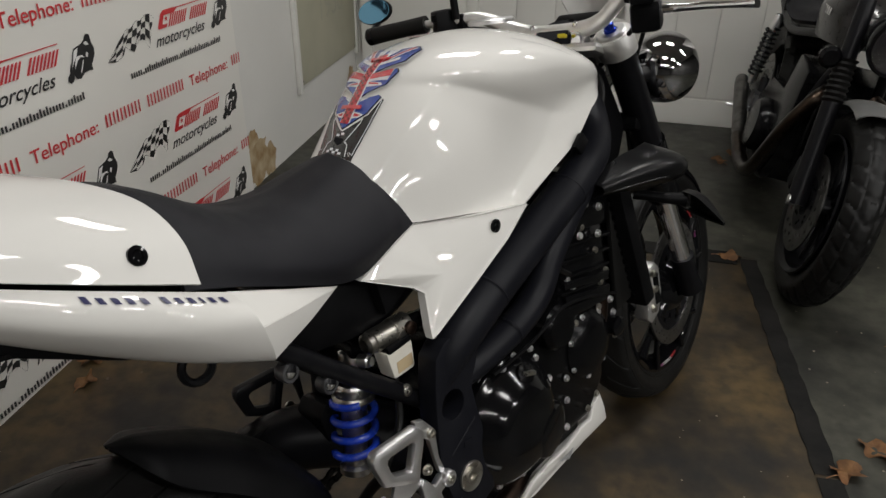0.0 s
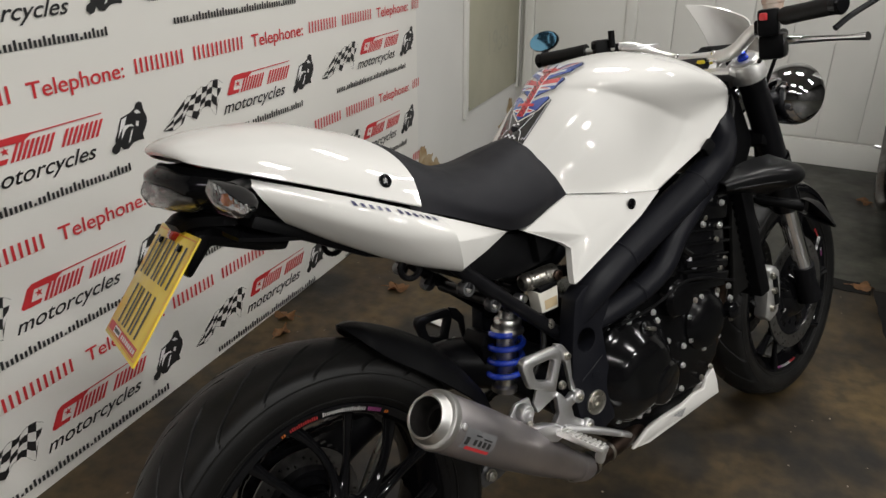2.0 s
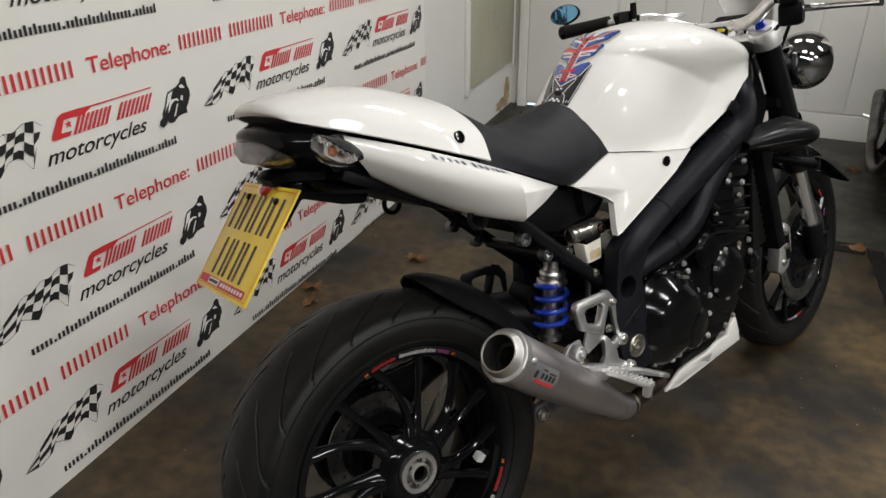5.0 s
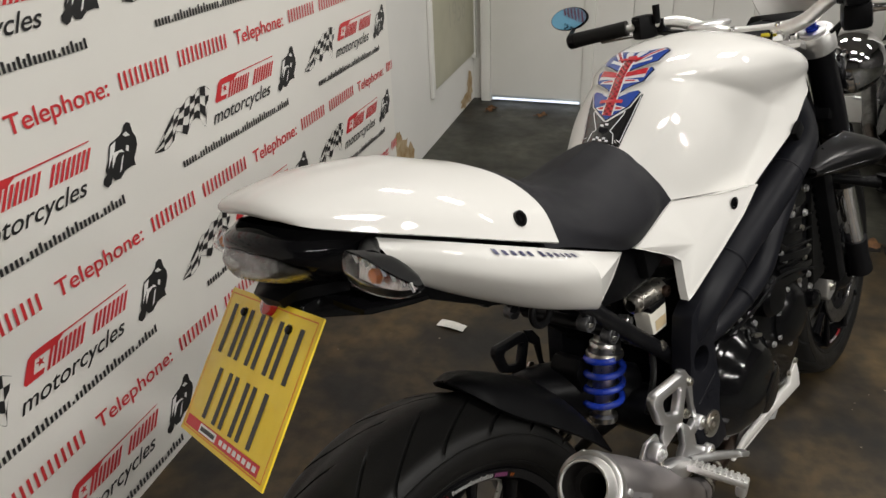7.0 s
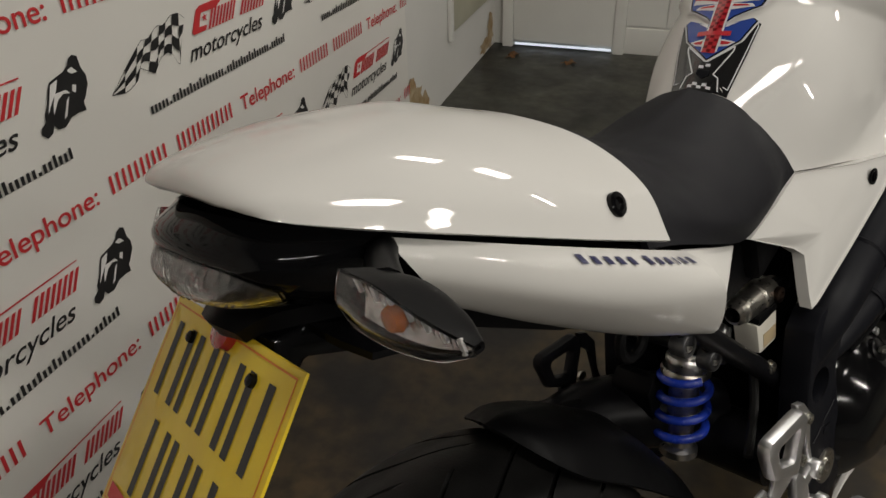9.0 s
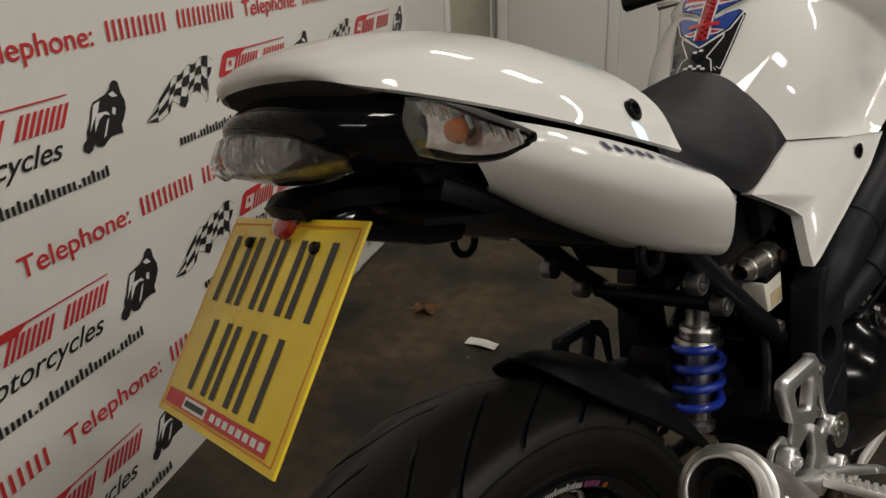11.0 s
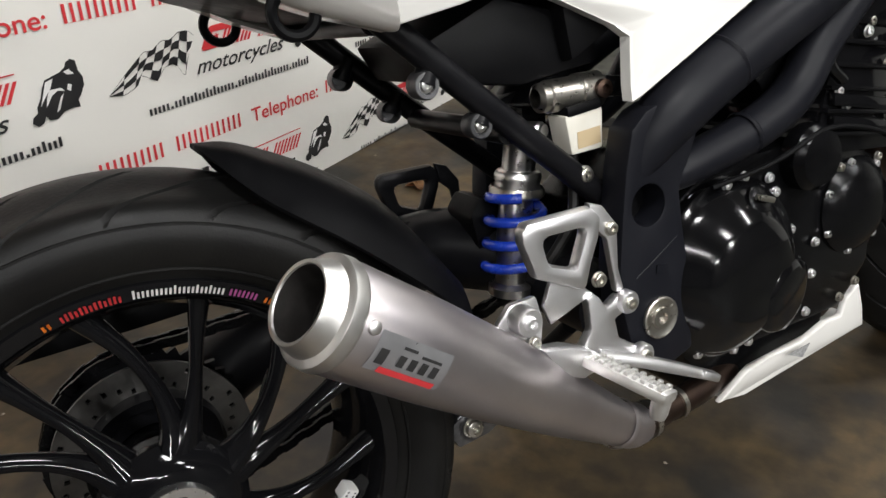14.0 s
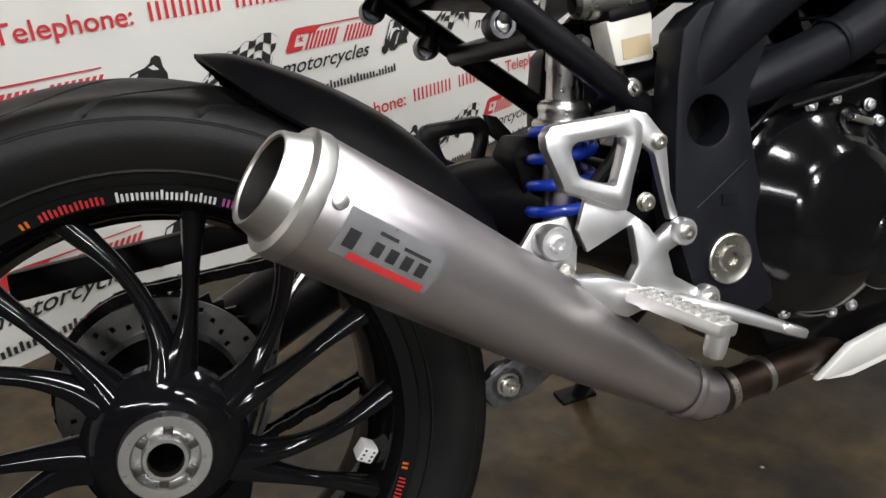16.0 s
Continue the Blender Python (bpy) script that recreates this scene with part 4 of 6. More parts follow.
# number plate with plain bars
PR = Vector((-.045, -.998, .030)).normalized()
PU = Vector((.121, -.010, .1445))
PU = (PU - PR * PU.dot(PR)).normalized()
PN = PR.cross(PU)
plate_m = Matrix.Identity(4)
plate_m.col[0][:3], plate_m.col[1][:3], plate_m.col[2][:3], plate_m.col[3][:3] = PR, PU, PN, (-.177, .008, .7865)
plate = part("number_plate", box(.238, .190, .003, plate_m, 0.0012), YELLOW, bike, "yellow number plate with plain black bars")


def on_plate(name, polys, mat, off, label=""):
    o = part(name, flat_shape(polys), mat, plate, label, flat=True)
    o.matrix_basis = plate_m @ Matrix.Translation((0, 0, off))
    return o


for y0, xs in ((.012, (-.098, -.049, 0.0, .049)), (-.068, (-.074, -.025, .024))):
    for q in xs:
        for e in (.002, .032):
            on_plate("plate_bar", [[(q + e, y0), (q + e + .0105, y0), (q + e + .0105, y0 + .064), (q + e, y0 + .064)]], BLACK_PRINT, .0021)
ORANGE = material("orange_print", (0.75, 0.20, 0.02), 0.4)
for q in ([(-.113, -.089), (.113, -.089), (.113, -.0875), (-.113, -.0875)], [(-.113, .0875), (.113, .0875), (.113, .089), (-.113, .089)], [(-.113, -.089), (-.1115, -.089), (-.1115, .089), (-.113, .089)], [(.1115, -.089), (.113, -.089), (.113, .089), (.1115, .089)]):
    on_plate("border_line", [q], ORANGE, .0021)
on_plate("dealer_strip", [[(-.108, -.086), (.100, -.086), (.100, -.073), (-.108, -.073)]], RED, .0021, "red dealer strip with plain bars")
on_plate("dealer_bar", [[(-.066, -.0845), (-.016, -.0845), (-.016, -.0745), (-.066, -.0745)]], WHITE_PRINT, .0024)
on_plate("dealer_bar", [[(-.062, -.082), (-.020, -.082), (-.020, -.077), (-.062, -.077)]], BLACK_PRINT, .0027)
for q in range(8):
    on_plate("dealer_bar", [[(-.006 + q * .013, -.0825), (.003 + q * .013, -.0825), (.003 + q * .013, -.0765), (-.006 + q * .013, -.0765)]], WHITE_PRINT, .0024)
for q, yy in ((-.062, .070), (.058, .070)):
    part("bolt", lathe([(0, .0055), (.004, .005), (.0055, .003), (.0055, 0)], plate_m @ Vector((q, yy, .0015)), PN, 12), BLACK_GLOSS, plate)
part("reflector", lathe([(0, .015), (.008, .0145), (.010, .012), (.011, 0)], plate_m @ Vector((-.002, .090, .0015)), PN, 20), RED_LENS, plate, "round red reflector")
part("plate_hanger", prism([(-.110, .862), (-.135, .800), (-.128, .796), (-.090, .835), (-.02, .808), (.02, .800), (.03, .815), (-.04, .862)], -.045, .045, 0.006), BLACK_GLOSS, tail, "black plate hanger")
part("plate_lamp", patch([[(-.130, .030, .872), (-.136, 0, .876), (-.130, -.030, .872)], [(-.105, .045, .880), (-.108, 0, .885), (-.105, -.045, .880)], [(-.050, .060, .872), (-.050, 0, .878), (-.050, -.060, .872)]], 12, 12, 0.014), PLASTIC, tail)
for sgn in (-1, 1):
    part("hanger_wing", patch([[(-.085, .030 * sgn, .868), (-.080, .075 * sgn, .858), (-.070, .108 * sgn, .850)], [(-.040, .030 * sgn, .858), (-.030, .078 * sgn, .846), (-.018, .112 * sgn, .838)], [(.010, .030 * sgn, .845), (.022, .074 * sgn, .832), (.034, .104 * sgn, .826)]], 10, 10, 0.006), BLACK_GLOSS, tail)
part("undertray", prism([(-.05, .858), (.03, .818), (.12, .770), (.20, .742), (.26, .730), (.27, .745), (.14, .795), (-.04, .875)], -.106, .106, 0.006), PLASTIC, tail)
for s in (-1, 1):
    ring = [(.178 + .018 * math.cos(a), -.135, .742 + .018 * math.sin(a)) for a in [2 * math.pi * k / 12 for k in range(13)]]
    part("luggage_loop", tube([mir(p, s) for p in ring], .0052, 8, 2), PLASTIC, tail)
    part("loop_stem", tube([mir(p, s) for p in ((.186, -.110, .752), (.183, -.134, .758))], .007, 8, 2), PLASTIC, tail)

# ---- wheels ----


def tyre_mesh(R, half, bead, groove_n, rows=44, depth=0.007):
    prof = spline([(-half * 0.80, bead), (-half * 0.97, bead + (R - bead) * .30), (-half * 1.0, bead + (R - bead) * .52), (-half * .88, bead + (R - bead) * .76), (-half * .55, R - .012 * half / .09), (-half * .25, R - .0025),
                   (0, R), (half * .25, R - .0025), (half * .55, R - .012 * half / .09), (half * .88, bead + (R - bead) * .76), (half * 1.0, bead + (R - bead) * .52), (half * .97, bead + (R - bead) * .30), (half * .80, bead)], rows)
    bm = bmesh.new()
    rings = []
    seg = 28 * groove_n
    for i in range(seg):
        ring = []
        for y, r in prof:
            a = abs(y) / half
            th = 2 * math.pi * i / seg + 5.4 * max(0.0, .97 - a) * half
            d = 0.0
            if .15 < a < .97 and r > bead + (R - bead) * .48 and (i + (14 if y > 0 else 0)) % 28 < 2:
                d = depth * min(1, (a - .15) * 8, (.97 - a) * 12)
            ring.append(bm.verts.new(((r - d) * math.sin(th), y, (r - d) * math.cos(th))))
        rings.append(ring)
    for i in range(seg):
        a, b = rings[i], rings[(i + 1) % seg]
        for j in range(len(prof) - 1):
            bm.faces.new((a[j], b[j], b[j + 1], a[j + 1]))
    return bm


def wheel(name, centre, R, half, bead, rim_half, parent, spokes, label, groove_n, face):
    """A cast wheel: tyre, rim, hub and paired curved spokes; face: which way the spokes stand out."""
    w = empty(name, Matrix.Translation(centre), label)
    w.parent = parent
    part("tyre", tyre_mesh(R, half, bead, groove_n), RUBBER, w, "black road tyre with curved tread grooves", sharp=30)
    rh = rim_half
    for f, w_at in ((.14, .90), (.60, .985)):
        for side_y in (-1, 1):
            r0 = bead + (R - bead) * f
            part("sidewall_rib", lathe([(-.0016, r0 - .0018), (.0004, r0 - .0010), (.0004, r0 + .0010), (-.0016, r0 + .0018)], (0, side_y * half * w_at, 0), (0, side_y, 0), 96), RUBBER, w)
    part("rim", lathe([(-rh, bead + .002), (-rh - .004, bead), (-rh - .0015, bead - .013), (-rh + .008, bead - .020), (-rh + .020, bead - .024), (-rh * .4, bead - .034), (rh * .4, bead - .034), (rh - .020, bead - .024), (rh - .008, bead - .02), (rh + .003, bead - .012), (rh + .004, bead), (rh, bead + .004)], axis=(0, 1, 0), n=96), BLACK_GLOSS, w, "gloss black cast rim")
    hub_y = -0.050 * face
    part("hub", lathe([(-.088, .030), (-.088, .046), (-.080, .060), (-.068, .070), (-.045, .068), (-.030, .046), (.06, .046), (.06, .03)], axis=(0, face, 0), n=40), BLACK_GLOSS, w)
    for k in range(spokes):
        th0 = 2 * math.pi * (k // 2) / (spokes / 2) + 0.087
        pts = []
        for q, (r, o1, o2) in enumerate(((.046, 10, 15), (.085, 6.5, 17.5), (.125, 0, 16.5), (.165, -7, 15), (bead - .012, -15, 14))):
            a = th0 + radians(o2 if k % 2 else o1)
            yy = (-.062 + .010 * q / 4) * face
            pts.append((r * math.sin(a), yy, r * math.cos(a)))
        part("spoke", tube(pts, [.0250, .0140, .0088, .0090, .0140], 12, 5, flat=0.72), BLACK_GLOSS, w)
    return w


rear = wheel("rear_wheel", (0, 0, .315), .315, .092, .226, .074, bike, 14, "gloss black cast rear wheel with a wide road tyre", 21, 1)
part("axle_nut", lathe([(-.02, .0385), (.006, .0385), (.009, .0370), (.009, .0285), (.005, .0270), (-.003, .0265), (-.003, .0200), (.010, .0195), (.012, .0180), (.012, .0150), (.004, .0142)], (0, -.088, 0), (0, -1, 0), 48), BRUSHED, rear, "silver axle nut with a hollow spindle")
# bore lined in black so the spindle hole looks deep and shaded
part("spindle_bore", lathe([(.004, .0143), (-.06, .0143), (-.06, 0)], (0, -.088, 0), (0, -1, 0), 32), ENGINE, rear, "dark hollow spindle")
for k in range(6):
    a = 2 * math.pi * k / 6 + .3
    part("nut_tooth", box(.008, .010, .008, Matrix.Translation((.0233 * math.sin(a), -.090, .0233 * math.cos(a))) @ pose(0, 0, 0, 0, math.degrees(a), 0), .0015), DISC_STEEL, rear)
# rim stickers as bars along the flange
for base in (-.28, 1.95, 4.05):
    spans = [(a, a + .011, ORANGE, .009) for a in (0.0, .020)]
    spans += [(.070 + k * .0178, .080 + k * .0178, RED, .0115 if k % 3 else .0095) for k in range(13)]
    spans += [(.335 + k * .0172, .3445 + k * .0172, WHITE_PRINT, .013 if k in (0, 9, 14, 17) else .010) for k in range(21)]
    spans += [(.712 + k * .0178, .722 + k * .0178, PINK_PRINT, .011) for k in range(7)] + [(a, a + .011, ORANGE, .009) for a in (.865, .885)]
    for a0, a1, mt, h in spans:
        bm = bmesh.new()
        n = 4
        rows = [[bm.verts.new((r * math.sin(base + a0 + (a1 - a0) * i / n), y, r * math.cos(base + a0 + (a1 - a0) * i / n))) for r, y in ((.2145, -.0770), (.2145 + h * .62, -.0788))] for i in range(n + 1)]
        for p, q in zip(rows, rows[1:]):
            bm.faces.new((p[0], q[0], q[1], p[1]))
        bmesh.ops.solidify(bm, geom=list(bm.faces), thickness=0.0004)
        part("sticker_bar", bm, mt, rear, "rim sticker bar")
# dice valve cap
dice = part("valve_cap", box(.017, .017, .017, Matrix.Translation((.172, -.040, -.075)) @ pose(0, 0, 0, 20, 35, 10), .002), WHITE_PRINT, rear, "white dice valve cap")
dm = Matrix.Translation((.172, -.040, -.075)) @ pose(0, 0, 0, 20, 35, 10)
for px in (-.0045, .0045):
    for pz in (-.005, 0, .005):
        part("pip", lathe([(0, .0015), (.0004, .0012), (.0004, 0)], dm @ Vector((px, -.0086, pz)), dm.to_3x3() @ Vector((0, -1, 0)), 8), BLACK_PRINT, dice)
part("valve_stem", tube([(.185, -.030, -.098), (.172, -.040, -.080)], .004, 8, 2), RUBBER, rear)

# rear disc with holes, sprocket, chain, brake
def disc_mesh(r0, r1, y0, y1, holes, rows=3, n=120):
    """A drilled brake disc: an annulus with openings that go through."""
    bm = bmesh.new()
    rr = [r0 + (r1 - r0) * k / (2 * rows) for k in range(2 * rows + 1)]
    skip = set()
    for i in range(n):
        for j in range(1, 2 * rows - 1):
            if (i * 1 + j * 3) % holes == 0:
                skip.add((i, j))
    v = [[[bm.verts.new((r * math.sin(2 * math.pi * i / n), y, r * math.cos(2 * math.pi * i / n))) for r in rr] for i in range(n)] for y in (y0, y1)]
    for i in range(n):
        k = (i + 1) % n
        for j in range(2 * rows):
            if (i, j) in skip:
                for p, q in (((i, j), (k, j)), ((k, j + 1), (i, j + 1)), ((i, j + 1), (i, j)), ((k, j), (k, j + 1))):
                    bm.faces.new((v[0][p[0]][p[1]], v[0][q[0]][q[1]], v[1][q[0]][q[1]], v[1][p[0]][p[1]]))
                continue
            bm.faces.new((v[0][i][j], v[0][k][j], v[0][k][j + 1], v[0][i][j + 1]))
            bm.faces.new((v[1][i][j + 1], v[1][k][j + 1], v[1][k][j], v[1][i][j]))
        bm.faces.new((v[0][i][0], v[1][i][0], v[1][k][0], v[0][k][0]))
        bm.faces.new((v[0][i][-1], v[0][k][-1], v[1][k][-1], v[1][i][-1]))
    return bm


part("brake_disc", disc_mesh(.070, .104, .050, .055, 11), DISC_STEEL, rear, "drilled steel rear brake disc")
part("disc_carrier", lathe([(.03, .072), (.05, .074), (.055, .05), (.02, .05)], axis=(0, 1, 0), n=40), BLACK_SATIN, rear)
teeth = [((.108 if k % 2 else .099) * math.cos(2 * math.pi * k / 84), .315 + (.108 if k % 2 else .099) * math.sin(2 * math.pi * k / 84)) for k in range(84)]
part("sprocket", prism(teeth, .088, .096, 0.0), BLACK_SATIN, bike)
run = []
for k in range(17):
    a = math.pi / 2 + .06 + math.pi * k / 16
    run.append((.107 * math.cos(a), .315 + .107 * math.sin(a)))
for k in range(9):
    a = -math.pi / 2 + math.pi * k / 8
    run.append((.500 + .036 * math.cos(a), .385 + .036 * math.sin(a)))
run.append(run[0])
chain, acc, step = None, 0.0, .0155
flip = 0
for (x0, z0), (x1, z1) in zip(run, run[1:]):
    ln = math.hypot(x1 - x0, z1 - z0)
    while acc < ln:
        px, pz = x0 + (x1 - x0) * acc / ln, z0 + (z1 - z0) * acc / ln
        ang = -math.degrees(math.atan2(z1 - z0, x1 - x0))
        w = .020 if flip % 2 else .014
        chain = box(.019, .004, .011, Matrix.Translation((px, .092 - w / 2, pz)) @ pose(0, 0, 0, 0, ang, 0), 0.0, chain)
        chain = box(.019, .004, .011, Matrix.Translation((px, .092 + w / 2, pz)) @ pose(0, 0, 0, 0, ang, 0), 0.0, chain)
        flip += 1
        acc += step
    acc -= ln
tagged(part("drive_chain", chain, ENGINE, bike, "dark oily drive chain"), kind="stuff")
arm = part("swingarm", tube([(.52, .0, .400), (.46, .045, .425), (.36, .120, .430), (.20, .150, .385), (.07, .138, .335), (0, .118, .315)], [.052, .055, .052, .047, .047, .052], 16, 6), BLACK_SATIN, bike, "black single-sided swingarm")
part("axle_housing", lathe([(.06, .060), (.16, .060), (.168, .052), (.168, .03), (.150, .028), (.150, 0)], (0, 0, .315), (0, 1, 0), 36), BLACK_SATIN, arm)
part("pivot_cross", tube([(.50, -.105, .385), (.50, .105, .385)], .045, 16, 3), BLACK_SATIN, arm)
part("rear_caliper", box(.075, .04, .055, pose(.02, .05, .205, 0, 20, 0), .008), BLACK_SATIN, arm)
part("brake_hose", tube([(.30, .06, .47), (.21, .01, .46), (.13, -.01, .40), (.10, .02, .32), (.06, .045, .23)], .0045, 8, 5), STEEL, arm, "braided brake hose")

part("chain_guard", prism([(-.125, .436), (-.122, .466), (.02, .470), (.20, .476), (.38, .480), (.38, .455), (.20, .448), (.02, .440)], .100, .122, 0.004), PLASTIC, bike, "black chain guard strip")

# hugger
HUG = [[(.098, 0, .640), (.099, -.005, .639), (.100, -.010, .638)],
       [(.140, 0, .632), (.139, -.045, .622), (.136, -.082, .592)],
       [(.215, 0, .592), (.212, -.058, .578), (.204, -.096, .536)],
       [(.285, 0, .535), (.281, -.060, .518), (.272, -.100, .474)],
       [(.338, 0, .455), (.334, -.060, .446), (.326, -.098, .418)]]
part("rear_hugger", patch(HUG, 28, 12, 0.004, True), PLASTIC, bike, "matt black rear hugger mudguard")

# ---- exhaust ----
E0, E1 = Vector((.112, -.221, .541)), Vector((.480, -.137, .247))
ED = (E1 - E0).normalized()
EL = (E1 - E0).length
silencer = part("silencer", lathe([(.030, .0455), (.032, .0466), (.14, .0462), (.24, .0432), (.34, .0375), (.42, .0305), (EL, .0255)], E0, ED, 56), TITAN, bike, "satin titanium cone silencer")
part("end_cap", lathe([(.0045, .0306), (.0028, .0312), (.0022, .0322), (.0022, .0340), (.004, .0350), (.010, .0366), (.0185, .0400), (.0195, .0440), (.021, .0462), (.031, .0476), (.034, .0466)], E0, ED, 56), material("satin_turned_alloy", (0.66, 0.65, 0.63), 0.40, 1.0, (0.60, 0.59, 0.57), 40, rough_var=0.03), silencer, "machined alloy end cap")
part("outlet", lathe([(.0045, .0306), (.012, .0296), (.041, .0290), (.041, .0215), (.036, .0212), (.036, .0195), (.047, .0190), (.20, .019), (.20, 0)], E0, ED, 40), SOOT, silencer)
part("weld_ring", lathe([(EL - .016, .0285), (EL - .010, .0300), (EL - .004, .0285)], E0, ED, 40), TITAN, silencer)
side = Vector((0, -1, 0))
side = (side - ED * side.dot(ED)).normalized()
upd = ED.cross(side)
if upd.z < 0:
    upd = -upd


def on_cone(along, turn, off=0.0):
    """A place on the silencer's skin: metres along it, degrees up from its outer side."""
    r = float(np.interp(along, [.045, .14, .24, .34], [.0468, .0462, .0432, .0375])) + off
    return E0 + ED * along + (side * math.cos(radians(turn)) + upd * math.sin(radians(turn))) * r


def cone_patch(a0, a1, t0, t1, off, skew=0.0):
    bm = bmesh.new()
    rows = [[bm.verts.new(on_cone(a0 + (a1 - a0) * i / 8 + skew * (j / 6), t0 + (t1 - t0) * j / 6, off)) for j in range(7)] for i in range(9)]
    for p, q in zip(rows, rows[1:]):
        for j in range(6):
            bm.faces.new((p[j], q[j], q[j + 1], p[j + 1]))
    return bm


BADGE = material("pale_foil_badge", (0.50, 0.50, 0.52), 0.32, 0.8, (0.40, 0.40, 0.42), 30)
badge = part("maker_badge", cone_patch(.051, .131, -27, 14, .0006), BADGE, silencer, "printed foil maker's badge with plain bars")
part("badge_bar", cone_patch(.064, .126, -27, -20, .0011), RED, badge)
for k in range(4):
    part("badge_bar", cone_patch(.077 + k * .0122, .0845 + k * .0122, -15, -3, .0011), BLACK_PRINT, badge)
part("badge_bar", cone_patch(.077, .092, 3, 6, .0011), BLACK_PRINT, badge)
part("badge_bar", cone_patch(.098, .121, 0, 3, .0011), BLACK_PRINT, badge)
part("badge_mark", cone_patch(.056, .065, -18, -2, .0011), BLACK_PRINT, badge)
for t in (12, 130, -110):
    b = on_cone(.042, t)
    part("rivet", lathe([(0, .006), (.003, .0055), (.0045, .003), (.0045, 0)], b, b - (E0 + ED * .042), 12), ALLOY, silencer)
pipe = part("link_pipe", tube([tuple(E1 - ED * .010), (.494, -.134, .237), (.518, -.126, .229), (.560, -.116, .224), (.650, -.100, .218), (.76, -.06, .210)], [.0252, .0250, .0225, .0185, .018, .018], 20, 6), DARK_STEEL, silencer, "heat-browned link pipe")
part("joint_sleeve", tube([tuple(E1 - ED * .008), (.492, -.1345, .2395), (.510, -.128, .2320)], [.0266, .0262, .0250], 28, 5), TITAN, silencer)
part("clamp", lathe([(0, .0205), (0, .0240), (.010, .0240), (.010, .0205)], (.524, -.1240, .2280), (1, .22, -.08), 24), STEEL, silencer)
part("clamp", lathe([(0, .0180), (0, .0212), (.008, .0212), (.008, .0180)], (.585, -.1115, .2225), (1, .17, -.06), 24), STEEL, silencer)

# ---- frame ----
for s in (-1, 1):
    beam = part("frame_beam", tube([mir(p, s) for p in ((.508, -.137, .535), (.560, -.141, .592), (.655, -.145, .642), (.780, -.149, .695), (.897, -.149, .744), (.985, -.125, .778), (1.075, -.05, .850))], [.017, .034, .035, .034, .033, .033, .036], 18, 7), FRAME_PAINT, bike, "graphite twin-tube frame beam")
    part("frame_tube", tube([mir(p, s) for p in ((.545, -.135, .520), (.600, -.140, .535), (.690, -.146, .557), (.750, -.149, .588), (.795, -.149, .640), (.860, -.146, .690), (.950, -.128, .735), (1.06, -.05, .790))], [.015, .023, .025, .025, .025, .025, .025, .026], 16, 6), FRAME_PAINT, beam)
    for at, ax, r in (((.640, -.1445, .636), (.9, 0, .42), .0357), ((.672, -.1453, .5535), (.96, 0, .26), .0262), ((.860, -.1495, .7285), (.9, 0, .42), .0348)):
        part("weld_bead", lathe([(-.003, r - .001), (0, r + .0008), (.003, r - .001)], mir(at, s), ax, 28), FRAME_PAINT, beam)
    plate_poly = [(.500, .590), (.520, .606), (.575, .622), (.602, .600), (.580, .550), (.562, .515), (.566, .470), (.574, .419), (.576, .322), (.545, .312), (.488, .345), (.476, .400), (.475, .442), (.482, .500), (.490, .550)]
    y0, y1 = (-.156, -.118) if s < 0 else (.118, .156)
    plate_poly = [along(plate_poly + plate_poly[:1], q / 75) for q in range(75)]
    angles = [math.atan2(q[1] - .507, q[0] - .518) for q in plate_poly]
    fp = part("frame_plate", prism(plate_poly, y0, y1, 0.004, [(.518 + .0225 * math.cos(a), .507 + .0225 * math.sin(a)) for a in angles]), FRAME_PAINT, beam, "graphite cast frame plate")
    # lining coloured darker than the plate for the shade in the hole
    part("bore", lathe([(-.002, .0230), (-.034, .0230), (-.034, 0)], mir((.518, -.1565, .507), s), (0, s, 0), 28), PLASTIC, fp, "dark round bore")
    part("pivot_plug", lathe([(0, .0245), (.003, .0245), (.004, .0225), (.0025, .018), (.0025, .013), (.0055, .012), (.0055, .0065), (.001, .006), (.001, 0)], mir((.527, -.1565, .3755), s), (0, s, 0), 32), STEEL, fp, "plated swingarm pivot plug")
    part("maker_mark", box(.017, .001, .010, Matrix.Translation(mir((.533, -.157, .432), s)) @ pose(0, 0, 0, 0, 8, 0)), FRAME_PAINT, fp)
    part("casting_rib", tube([mir(p, s) for p in ((.497, -.1560, .430), (.556, -.1560, .463))], .0010, 6, 2), FRAME_PAINT, fp)
    # seat subframe
    sub = part("subframe_tube", tube([mir(p, s) for p in ((.225, -.110, .762), (.300, -.110, .692), (.380, -.108, .618), (.468, -.104, .540), (.512, -.102, .500))], .0135, 12, 5), BLACK_SATIN, bike, "black seat subframe tube")
    for at in ((.296, -.109, .666), (.350, -.106, .619)):
        lug = part("lug", lathe([(-.010, .0135), (.006, .0135), (.008, .0120), (.008, .0085), (.002, .0080), (.002, 0)], mir(at, s), (0, s, 0), 18), DULL_ALLOY, sub, "grey alloy subframe lug with a bolt")
        bolt(mir((at[0], at[1] - .003, at[2]), s), (0, s, 0), .0060, sub, BRUSHED)
        part("lug_web", tube([mir(at, s), mir((at[0] + .013, at[1] + .004, at[2] + .024), s)], .0115, 10, 2), BLACK_SATIN, sub)
    bolt(mir((.470, -.112, .545), s), (0, s, 0), .008, sub, STEEL)
part("cross_tube", tube([(.385, -.105, .605), (.385, .105, .605)], .012, 12, 2), BLACK_SATIN, bike)
part("cross_tube", tube([(.255, -.105, .725), (.255, .105, .725)], .010, 12, 2), BLACK_SATIN, bike)
